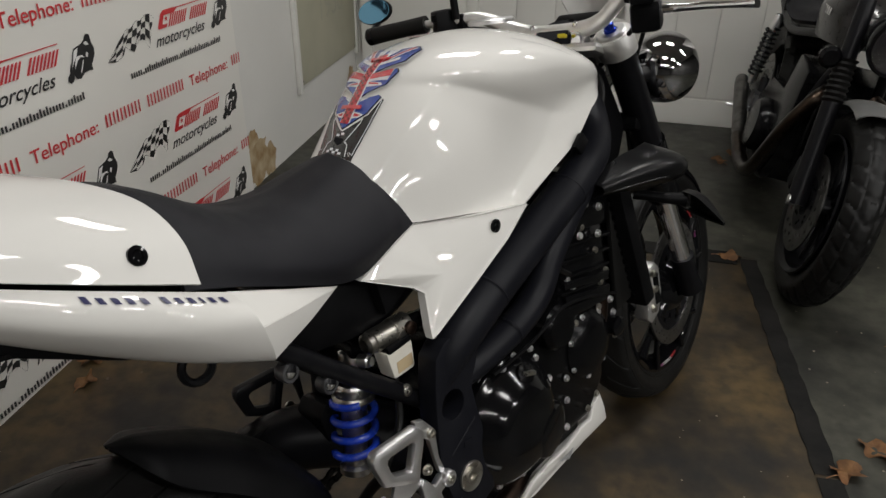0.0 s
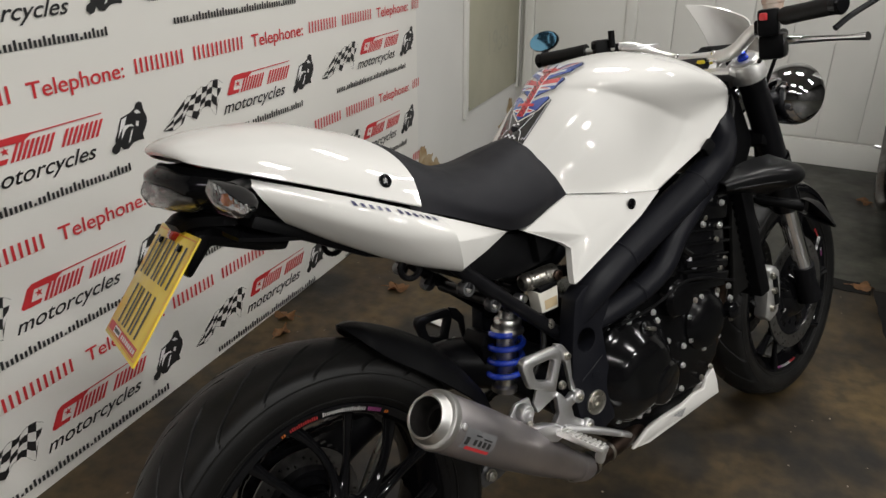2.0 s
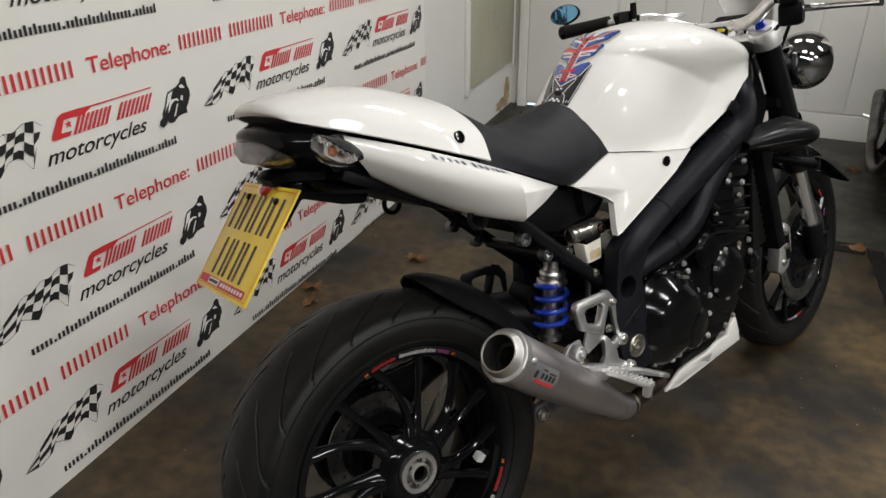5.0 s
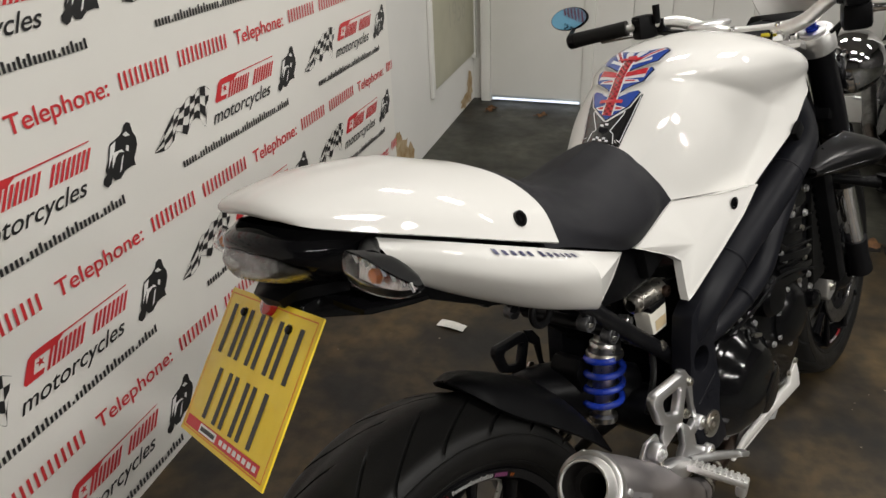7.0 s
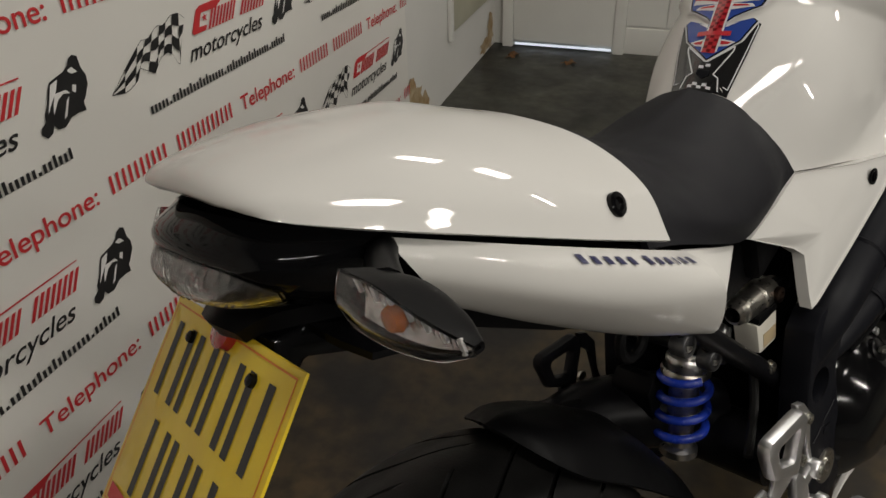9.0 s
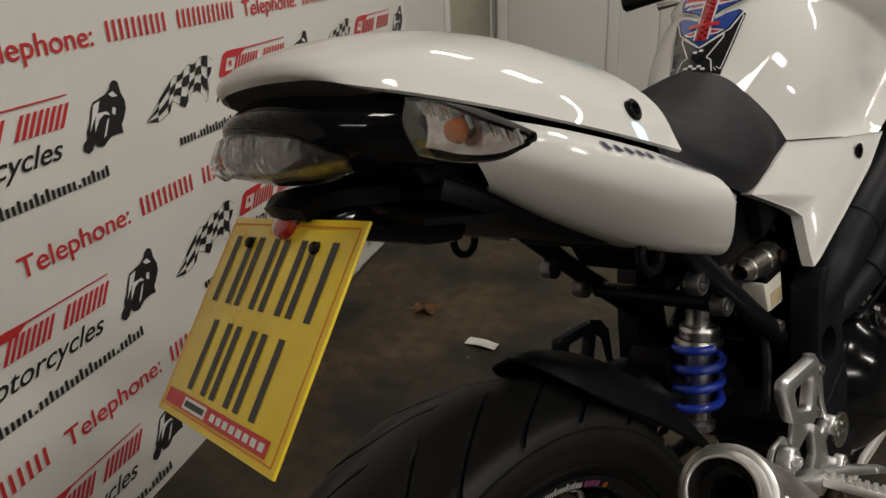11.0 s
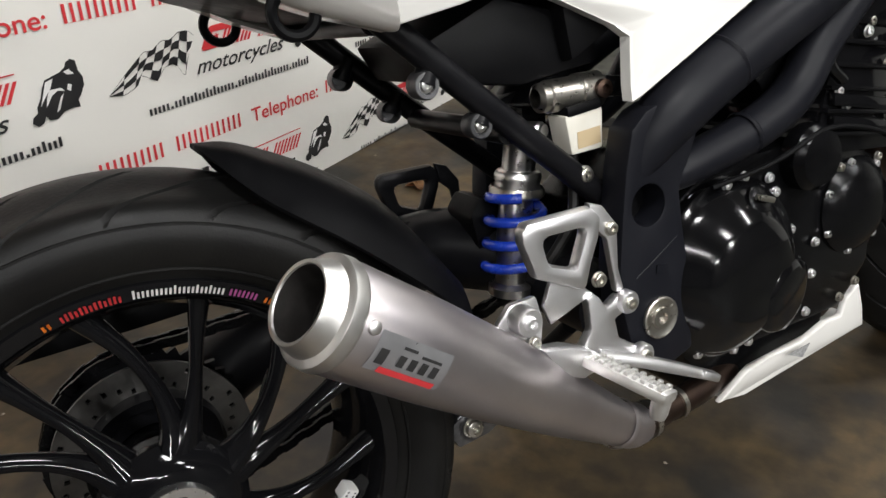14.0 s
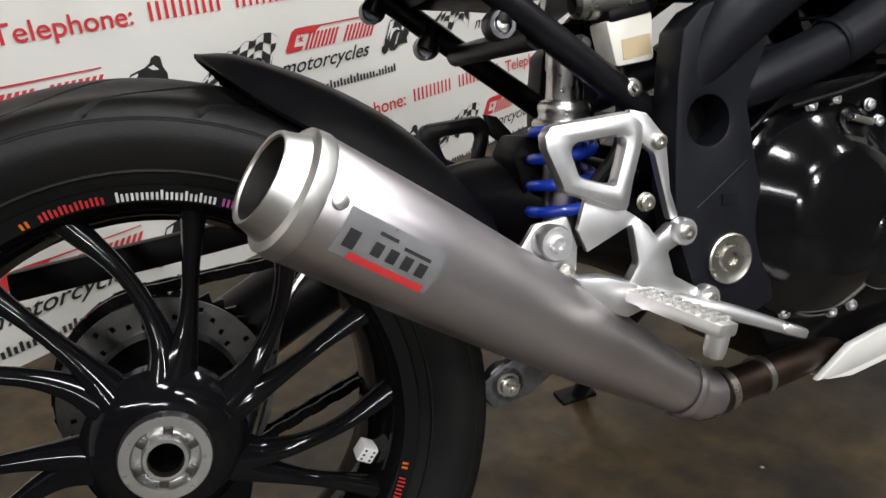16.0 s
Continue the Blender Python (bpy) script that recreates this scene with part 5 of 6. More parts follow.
part("headstock", tube([(1.075, 0, .965), (1.165, 0, .770)], .036, 20, 3), FRAME_PAINT, bike)
part("airbox", prism([(.47, .66), (.55, .70), (.86, .78), (.98, .86), (.98, .93), (.70, .93), (.56, .80), (.46, .73)], -.105, .105, 0.010), PLASTIC, bike)
part("inner_guard", prism([(.31, .70), (.40, .735), (.52, .70), (.52, .655), (.42, .645), (.33, .66)], -.085, .085, 0.008), PLASTIC, bike)
part("mud_panel", prism([(.400, .490), (.415, .510), (.435, .505), (.460, .47), (.45, .42), (.41, .42)], .02, .085, 0.008), PLASTIC, bike)

# ---- rear shock ----
ST, SB = Vector((.464, -.012, .600)), Vector((.431, .002, .385))
SD = (SB - ST).normalized()
shock = part("shock_body", lathe([(0, .012), (.010, .021), (.030, .021), (.032, .0195), (.060, .0200), (.062, .0255), (.066, .028), (.072, .028), (.076, .0265), (.084, .029), (.090, .0285), (.092, .0205), (.15, .0205), (.152, .0185), (.20, .0185), (.205, .026), (.215, .026), (.218, 0)], ST, SD, 32), BRUSHED, bike, "alloy rear shock body")
R3 = frame_of(SD)
coil = []
for k in range(0, 61):
    a = 2 * math.pi * k / 16
    h = .088 + .0285 * k / 16
    coil.append(tuple(ST + SD * h + R3 @ Vector((.0325 * math.cos(a), .0325 * math.sin(a), 0))))
part("spring", tube(coil, .0064, 10, 2), BLUE, shock, "blue coil spring")
part("preload_collar", lathe([(0, .031), (.004, .0335), (.009, .0335), (.012, .031)], ST + SD * .080, SD, 20), STEEL, shock)
part("shock_clevis", box(.035, .05, .03, Matrix.Translation(ST) @ pose(0, 0, 0, 0, 5, 0), .006), ENGINE, shock)
valve = part("valve_motor", lathe([(0, .010), (.004, .0155), (.012, .0155), (.014, .0175), (.050, .0175), (.052, .0195), (.080, .0195), (.083, .012), (.10, .012), (.10, 0)], (.432, -.088, .630), (.98, 0, -.02), 24), STEEL, bike, "plated exhaust valve motor")
part("valve_bolt", lathe([(0, .010), (.006, .010), (.007, .005), (.003, .004), (.003, 0)], (.505, -.106, .630), (0, -1, 0), 16), DARK_STEEL, valve)
part("valve_arm", box(.055, .012, .022, pose(.535, -.095, .628, 0, 8, 0), .004), ENGINE, valve)
res = part("fluid_reservoir", prism([(.454, .609), (.505, .612), (.502, .567), (.460, .566)], -.107, -.074, 0.005), material("milky_plastic", (0.62, 0.60, 0.54), 0.35, 0, (0.58, 0.55, 0.47), 20), bike, "milky brake fluid reservoir")
part("reservoir_cap", box(.046, .036, .012, pose(.480, -.0905, .614, 0, -5, 0), .004), PLASTIC, res)
part("fluid", prism([(.468, .590), (.4985, .592), (.4985, .574), (.468, .572)], -.1078, -.1072), material("brake_fluid", (0.46, 0.36, 0.22), 0.3), res, "amber fluid level")
part("fluid_hose", tube([(.475, -.088, .566), (.470, -.092, .530), (.455, -.10, .49), (.400, -.12, .455)], .006, 8, 5), RUBBER, res)
part("banjo", lathe([(-.008, .010), (.008, .010), (.010, .007), (.014, .007), (.014, 0)], (.447, -.060, .592), (0.3, -1, 0), 16), ALLOY, bike)

# ---- rider's foot controls ----
for s in (-1, 1):
    metal = ALLOY if s < 0 else BLACK_SATIN
    lab = "bare alloy heel guard and footrest bracket" if s < 0 else "black heel guard and footrest bracket"
    y0, y1 = (-.178, -.160) if s < 0 else (.160, .178)
    guard = part("heel_guard", prism([(.343, .514), (.343, .525), (.351, .532), (.426, .531), (.438, .518), (.434, .500), (.422, .472), (.413, .446), (.385, .460), (.355, .475)], y0, y1, 0.0068, [(.368, .503), (.367, .509), (.371, .513), (.414, .512), (.418, .509), (.416, .502), (.410, .488), (.403, .472), (.388, .478), (.372, .485)]), metal, bike, lab)
    y0, y1 = (-.168, -.158) if s < 0 else (.158, .168)
    part("bracket_arm", prism([(.430, .532), (.447, .526), (.464, .502), (.463, .455), (.469, .430), (.459, .428), (.455, .455), (.450, .490), (.434, .505)], y0, y1, 0.003), metal, guard)
    part("bracket_web", prism([(.380, .466), (.418, .446), (.430, .436), (.375, .418), (.368, .439)], y0 + .002, y1 - .002, 0.001), metal, guard)
    part("bracket_arm", prism([(.419, .431), (.426, .439), (.435, .430), (.443, .417), (.460, .427), (.472, .418), (.468, .406), (.453, .401), (.457, .378), (.476, .364), (.492, .354), (.487, .339), (.470, .344), (.435, .366), (.406, .380), (.421, .398)], y0 - .003, y1, 0.004), metal, guard)
    part("pivot_arm", prism([(.313, .434), (.330, .452), (.362, .453), (.368, .424), (.364, .402), (.337, .403)], y0 + .004, y1 + .002, 0.004), metal, guard)
    part("pivot_boss", lathe([(0, .0155), (.014, .0155), (.017, .0135), (.017, .0075), (.023, .0065), (.023, .004), (.019, .003), (.019, 0)], mir((.340, -.166, .436), s), (0, s, 0), 24), metal, guard)
    for x, z, r in ((.468, .417, .0085), (.486, .350, .0085)):
        part("boss", lathe([(0, .0125), (.010, .0125), (.012, .011), (.012, 0)], mir((x, -.166, z), s), (0, s, 0), 20), metal, guard)
        bolt(mir((x, -.176, z), s), (0, s, 0), r * .75, guard, STEEL)
    for x, z, r in ((.455, .500, .0065), (.436, .450, .0070), (.352, .406, .006), (.398, .376, .005)):
        bolt(mir((x, -.167, z), s), (0, s, 0), r, guard, STEEL)
    # footrest
    A, B = Vector(mir((.404, -.184, .377), s)), Vector(mir((.4300, -.272, .360), s))
    D = (B - A).normalized()
    M = Matrix.Identity(4)
    up = Vector((.25, 0, .96))
    up = (up - D * up.dot(D)).normalized()
    M.col[0][:3], M.col[1][:3], M.col[2][:3], M.col[3][:3] = D, up.cross(D), up, (A + B) / 2
    PEG = PALE_ALLOY if s < 0 else RUBBER
    peg = part("footrest", box((B - A).length, .026, .012, M, .004), PEG, guard, "knurled alloy footrest" if s < 0 else "")
    part("peg_root", prism([(.349, .405), (.380, .399), (.408, .386), (.416, .362), (.395, .358), (.370, .370)], *sorted((s * .165, s * .188)), 0.005), metal, guard)
    part("peg_fork", box(.024, .010, .018, M @ pose(-.046, .008, -.003), .003), metal, guard)
    for k in range(9):
        for j in (-1, 0, 1):
            part("knurl", box(.0055, .0062, .005, M @ pose(-.036 + k * .0092, j * .0080, .0065), .0012), PEG, peg)
    part("peg_feeler", lathe([(0, .0095), (.020, .0090), (.026, .0075), (.028, .004), (.028, 0)], M @ Vector((.038, 0, .002)), -up, 14), PEG, peg)
    lever = part("brake_pedal" if s < 0 else "gear_lever", tube([mir(p, s) for p in ((.425, -.174, .368), (.470, -.180, .350), (.500, -.183, .336), (.535, -.186, .318), (.574, -.188, .297))], [.0085, .0078, .0082, .0075, .0060], 10, 5, flat=0.75), metal, bike, "alloy brake pedal" if s < 0 else "")
    part("pedal_tip", box(.026, .016, .010, Matrix.Translation(mir((.566, -.188, .302), s)) @ pose(0, 0, 0, 0, 28, 6 * s), .003), metal, lever)
# suspension link under the silencer
link = part("suspension_link", prism([(.285, .285), (.315, .300), (.430, .330), (.440, .310), (.340, .262), (.300, .258)], -.075, -.060, 0.004), DULL_ALLOY, bike, "dull alloy suspension link")
bolt((.318, -.076, .280), (0, -1, 0), .010, link, STEEL)
part("link_boss", lathe([(0, .021), (.012, .021), (.015, .017), (.015, 0)], (.318, -.060, .280), (0, -1, 0), 24), DULL_ALLOY, link)

# ---- engine ----
engine = part("crankcase", prism([(.560, .470), (.565, .320), (.610, .266), (.890, .266), (.950, .320), (.955, .470), (.860, .520), (.640, .520)], -.125, .125, 0.012), ENGINE, bike, "black engine crankcase")
part("sump", prism([(.600, .280), (.640, .205), (.790, .185), (.890, .205), (.915, .280)], -.092, .092, 0.010), ENGINE, engine)
part("cylinder_block", prism([(.800, .500), (.840, .665), (.965, .640), (.965, .480)], -.142, .142, 0.008), BLACK_GLOSS, engine)
part("cylinder_head", prism([(.835, .655), (.850, .745), (.985, .720), (.970, .632)], -.150, .150, 0.010), BLACK_GLOSS, engine)
for k in range(5):
    z = .515 + k * .027
    x = .880 + k * .006
    part("fin", box(.150, .300, .006, pose(x, 0, z, 0, 10, 0), .002), ENGINE, engine)
cover = part("clutch_cover", lathe([(0, .112), (.012, .112), (.016, .107), (.022, .104), (.028, .0985), (.050, .072), (.055, .064), (.058, .052), (.060, .030), (.0605, 0)], (.655, -.125, .392), (0, -1, 0), 56), COVER_BLACK, engine, "domed satin black clutch cover")
part("cover_boss", lathe([(0, .050), (.012, .050), (.018, .046), (.022, .034), (.023, 0)], (.712, -.158, .352), (.18, -1, -.12), 40), COVER_BLACK, engine)
part("filler_plug", lathe([(0, .018), (.016, .018), (.018, .015), (.018, 0)], (.676, -.150, .470), (0.1, -1, .45), 20), ENGINE, cover)
part("filler_bar", box(.026, .009, .007, pose(.678, -.171, .480, 0, 20, 0), .002), STEEL, cover)
for k in range(11):
    a = 2 * math.pi * k / 11 + .2
    if 1.9 < a < 2.3:
        continue
    bolt((.658 + .1105 * math.cos(a), -.136, .392 + .1105 * math.sin(a)), (0, -1, 0), .0055, cover, ALLOY)
c2 = part("starter_cover", lathe([(0, .066), (.010, .066), (.014, .061), (.022, .052), (.026, .035), (.027, 0)], (.905, -.118, .412), (0, -1, 0), 40), ENGINE, engine)
for k in range(7):
    a = 2 * math.pi * k / 7
    bolt((.905 + .062 * math.cos(a), -.129, .412 + .062 * math.sin(a)), (0, -1, 0), .005, c2, ALLOY)
part("water_pump", lathe([(0, .042), (.02, .042), (.030, .034), (.032, 0)], (.800, -.125, .500), (0, -1, 0), 28), ENGINE, engine)
for x, z in ((.891, .383), (.927, .371), (.871, .470), (.948, .470), (.970, .415), (.993, .389), (.825, .380), (.819, .337), (.773, .497), (.643, .500), (.892, .651), (.928, .595), (.608, .487), (.736, .486), (.912, .300), (.880, .285), (.810, .285), (.765, .280), (.625, .290), (.700, .278), (.835, .575), (.955, .545), (.850, .556), (.935, .530)):
    bolt((x, -.128 if z < .5 else -.146, z), (0, -1, 0), .0055, engine, STEEL if x > .86 else ALLOY)
# plates, bolts, pipe and drum added to catch highlights on the dark engine
for z0, z1 in ((.576, .560), (.548, .532)):
    part("head_plate", prism([(.822, z0), (.960, z0 - .031), (.958, z1 - .031), (.822, z1)], -.152, -.140, 0.003), BLACK_GLOSS, engine)
for x, z in ((.905, .690), (.870, .705), (.945, .672), (.880, .640), (.935, .625), (.985, .470), (.990, .440)):
    bolt((x, -.150 if z > .6 else -.130, z), (0, -1, 0), .0060, engine, ALLOY)
part("gloss_pipe", tube([(.84, -.150, .690), (.80, -.158, .655), (.80, -.158, .615), (.83, -.155, .590)], .007, 10, 5), BLACK_GLOSS, engine)
part("gloss_drum", lathe([(0, .020), (.018, .020), (.022, .014), (.022, 0)], (.985, -.128, .415), (0, -1, 0), 20), BLACK_GLOSS, engine)
part("throttle_body", tube([(.72, -.10, .60), (.86, -.10, .70)], .028, 14, 3), ENGINE, engine)
part("wire", tube([(.617, -.150, .503), (.680, -.152, .508), (.734, -.152, .516), (.806, -.152, .534), (.881, -.152, .523), (.986, -.145, .486)], .0032, 8, 6), PLASTIC, engine)
for k in range(3):
    part("header_pipe", tube([(.955, -.085 + k * .085, .640), (1.01, -.085 + k * .085, .60), (1.03, -.080 + k * .08, .48), (.99, -.065 + k * .06, .30), (.88, -.05 + k * .03, .205), (.78, -.03, .195)], .019, 14, 5), DARK_STEEL, engine, "heat-browned header pipe")

# belly pan fins
for s in (-1, 1):
    pan = part("belly_pan", shell([mir(p, s) for p in ((.660, -.118, .196), (.705, -.122, .228), (.750, -.126, .238), (.808, -.126, .239), (.859, -.126, .253), (.891, -.126, .252), (.903, -.125, .273), (.934, -.122, .288), (.947, -.121, .250), (.955, -.118, .215), (.900, -.114, .207), (.800, -.108, .197), (.720, -.106, .188))], 0.010, 0.003), WHITE, bike, "white belly pan fin")
    part("pan_mesh", shell([mir(p, s) for p in ((.770, -.1355, .236), (.812, -.1365, .240), (.800, -.1345, .222))], 0.001), material("grey_vent_mesh", (0.30, 0.30, 0.30), 0.6, 0, (0.16, 0.16, 0.16), 300), pan)
part("belly_tray", prism([(.68, .188), (.72, .182), (.95, .205), (.965, .222), (.90, .225), (.74, .215)], -.108, .108, 0.004), WHITE, bike)

# ---- radiator and front end ----
rad = part("radiator", box(.035, .33, .27, pose(1.045, 0, .560, 0, -14, 0), .006), PLASTIC, bike, "black radiator")
for k in range(12):
    part("core_fin", box(.004, .29, .009, pose(1.024 - (k - 5.5) * .0048, 0, .560 + (k - 5.5) * .0195, 0, -14, 0)), ENGINE, rad)
for s in (-1, 1):
    part("radiator_cowl", patch([[mir(p, s) for p in row] for row in (
        [(.915, -.150, .728), (.915, -.182, .720), (.92, -.180, .704), (.925, -.150, .692)],
        [(1.00, -.165, .748), (1.00, -.216, .730), (1.005, -.212, .700), (1.01, -.165, .680)],
        [(1.07, -.170, .750), (1.075, -.238, .727), (1.08, -.234, .690), (1.08, -.170, .662)],
        [(1.12, -.150, .742), (1.125, -.222, .718), (1.13, -.218, .684), (1.12, -.150, .660)],
        [(1.15, -.115, .725), (1.155, -.165, .708), (1.155, -.162, .688), (1.145, -.120, .668)])], 24, 14, 0.004), COWL_BLACK, bike, "smooth black radiator cowl")
    part("cowl_pinstripe", tube([mir(p, s) for p in ((.935, -.190, .706), (1.003, -.217, .705), (1.078, -.2385, .700), (1.128, -.2225, .695))], .0009, 6, 6), DULL_ALLOY, bike)
    part("radiator_end", prism([(1.0, .690), (1.075, .690), (1.085, .60), (1.06, .45), (.995, .44)], *sorted((s * .128, s * .138)), 0.003), RUBBER, rad)
    # forks
    leg = part("fork_leg", tube([mir(p, s) for p in ((1.114, -.106, .945), (1.198, -.098, .775), (1.272, -.088, .620))], [.0290, .0300, .0315], 22, 4), BLACK_SATIN, bike, "black upside-down fork leg")
    part("fork_lower_sleeve", tube([mir(p, s) for p in ((1.226, -.096, .715), (1.290, -.087, .580))], .0350, 22, 3), BLACK_GLOSS, leg)
    part("stanchion", tube([mir(p, s) for p in ((1.278, -.088, .61), (1.385, -.076, .385))], .0215, 18, 2), CHROME, leg, "chromed fork stanchion")
    part("fork_foot", tube([mir(p, s) for p in ((1.380, -.076, .400), (1.400, -.074, .345), (1.424, -.070, .300))], [.027, .026, .030], 18, 4), BLACK_SATIN, leg)
    part("fork_top_nut", lathe([(-.004, .028), (.008, .028), (.010, .026), (.010, .014), (.007, .013), (.007, 0)], mir((1.107, -.106, .945), s), (-.415, 0, .91), 32), ALLOY, leg, "bare alloy fork top nut")
    part("fork_cap", lathe([(.006, .0115), (.013, .0115), (.015, .0095), (.024, .0095), (.026, .006), (.026, 0)], mir((1.107, -.106, .945), s), (-.415, 0, .91), 24), BLUE_ANO, leg, "blue anodised fork cap")
    # headlamps
    hl = part("headlamp", lathe([(-.072, 0), (-.071, .019), (-.063, .039), (-.044, .057), (-.017, .068), (.010, .0718), (.019, .0723), (.022, .0702), (.020, .0663)], mir((1.300, -.096, .849), s), (1, 0, -.10), 56), DIMMED_CHROME, bike, "round chromed headlamp bowl")
    part("lamp_glass", lathe([(.020, .0668), (.029, .047), (.032, 0)], mir((1.300, -.096, .849), s), (1, 0, -.10), 40), CLEAR, hl)
    part("lamp_reflector", lathe([(.019, .0655), (-.017, .047), (-.034, .01), (-.034, 0)], mir((1.300, -.096, .849), s), (1, 0, -.10), 32), SHADED_REFLECT, hl)
    part("lamp_bracket", tube([mir(p, s) for p in ((1.185, -.085, .855), (1.215, -.092, .850), (1.245, -.095, .850))], [.014, .016, .022], 12, 4), BLACK_SATIN, hl)
    # front turn signals
    fi = part("indicator", patch([[mir(p, s) for p in row] for row in (
        [(1.150, -.205, .640), (1.185, -.205, .632), (1.180, -.205, .600), (1.148, -.205, .606)],
        [(1.135, -.240, .636), (1.170, -.240, .628), (1.166, -.240, .596), (1.134, -.240, .600)],
        [(1.118, -.275, .620), (1.142, -.275, .614), (1.140, -.275, .594), (1.118, -.275, .597)],
        [(1.106, -.304, .602), (1.113, -.304, .600), (1.112, -.304, .595), (1.106, -.304, .596)])], 16, 10, 0.002), PLASTIC, bike, "black front turn signal")
    part("stalk", tube([mir(p, s) for p in ((1.10, -.130, .645), (1.12, -.170, .635), (1.155, -.208, .622))], [.011, .010, .014], 10, 4), PLASTIC, fi)
    # caliper and disc guard
    cal = part("brake_caliper", prism([(1.222, .300), (1.239, .285), (1.275, .300), (1.289, .345), (1.285, .410), (1.267, .428), (1.245, .420), (1.232, .370)], *sorted((s * .062 + .03, s * .100 + .03)), 0.007), PALE_ALLOY, bike, "bare alloy radial brake caliper")
    for x, z in ((1.252, .405), (1.257, .365), (1.247, .320)):
        bolt((x, s * .100 + .03, z), (0, s, 0), .008, cal, STEEL)
    part("caliper_slot", box(.020, .004, .075, pose(1.266, s * .1005 + .03, .362, 0, -6, 0), .002), ENGINE, cal)
front = wheel("front_wheel", (1.436, 0, .300), .300, .062, .226, .048, bike, 10, "gloss black cast front wheel with a road tyre", 19, 1)
front.matrix_basis = Matrix.Translation((1.422, .045, .300)) @ pose(0, 0, 0, 0, 0, 6)
for s in (-1, 1):
    part("brake_disc", disc_mesh(.118, .152, s * .066, s * .071, 13), BRIGHT_DISC, front, "drilled floating brake disc")
    part("disc_carrier", disc_mesh(.062, .116, s * .064, s * .068, 5, 2, 40), BLACK_SATIN, front)
for base in (.9, 2.99, 5.08):
    for a0, a1, mt in [(k * .022, k * .022 + .012, RED if k < 7 else WHITE_PRINT if k < 18 else PINK_PRINT) for k in range(22)]:
        bm = bmesh.new()
        rows = [[bm.verts.new((r * math.sin(base + a0 + (a1 - a0) * i / 2), y, r * math.cos(base + a0 + (a1 - a0) * i / 2))) for r, y in ((.2105, -.0488), (.2155, -.0518))] for i in range(3)]
        for p, q in zip(rows, rows[1:]):
            bm.faces.new((p[0], q[0], q[1], p[1]))
        bmesh.ops.solidify(bm, geom=list(bm.faces), thickness=0.0004)
        part("sticker_bar", bm, mt, front, "rim sticker bar")
part("spindle_end", lathe([(0, .017), (.012, .017), (.014, .013), (.010, .008), (.010, 0)], (0, -.115, 0), (0, -1, 0), 20), STEEL, front)
FG = []
for k in range(7):
    a = radians(-22 + k * 13)
    row = []
    for y, r in ((0, .310), (-.036, .305), (-.058, .292), (-.064, .275)):
        row.append((r * math.sin(a), y, r * math.cos(a)))
    FG.append(row)
guard_f = part("front_mudguard", patch(FG, 24, 12, 0.003, True), BLACK_GLOSS, bike, "gloss black front mudguard")
guard_f.matrix_basis = front.matrix_basis.copy()
part("lower_yoke", prism([(1.165, .790), (1.235, .770), (1.225, .735), (1.155, .755)], -.112, .112, 0.012), PLASTIC, bike)
part("head_cover", prism([(1.010, .745), (1.010, .885), (1.055, .915), (1.105, .890), (1.165, .765), (1.130, .700), (1.060, .700)], -.088, .088, 0.014), PLASTIC, bike, "black covers and wiring round the steering head")
for k, (y0, y1, z) in enumerate(((-.098, -.060, .86), (-.092, -.030, .82), (-.096, -.070, .78))):
    part("hose", tube([(1.03, y0, z - .10), (1.05, y0 - .006, z - .04), (1.075, y0 + .004, z), (1.10, y1, z + .05)], .007, 8, 5), RUBBER, bike)
# top yoke
yoke = part("top_yoke", prism([(1.060, .944), (1.165, .898), (1.158, .882), (1.053, .926)], -.104, .104, 0.010), PALE_ALLOY, bike, "silver top yoke")
for s in (-1, 1):
    part("yoke_clamp", lathe([(-.030, .031), (-.028, .037), (.009, .038), (.014, .035), (.014, .026)], mir((1.114, -.106, .936), s), (-.415, 0, .91), 32), PALE_ALLOY, yoke)
    part("bar_riser", prism([(1.070, .925), (1.108, .912), (1.106, .955), (1.098, .972), (1.078, .974), (1.071, .957)], *sorted((s * .036, s * .062)), 0.005), CHROME, yoke, "polished bar clamp")
    bolt(mir((1.080, -.049, .972), s), (-.3, 0, .95), .006, yoke, CHROME)
part("ignition", lathe([(0, .020), (.016, .020), (.018, .012), (.018, 0)], (1.150, 0, .925), (-.415, 0, .91), 20), ENGINE, yoke)
part("tank_vent", box(.010, .016, .007, pose(1.055, -.034, .957, 0, 20, 0), .002), material("yellow_plastic", (0.55, 0.45, 0.02), 0.4), bike)
# tank filler
part("filler_cap", lathe([(0, .040), (.006, .040), (.009, .036), (.009, 0)], (.900, 0, 1.005), (.05, 0, 1), 36), ALLOY, tank)
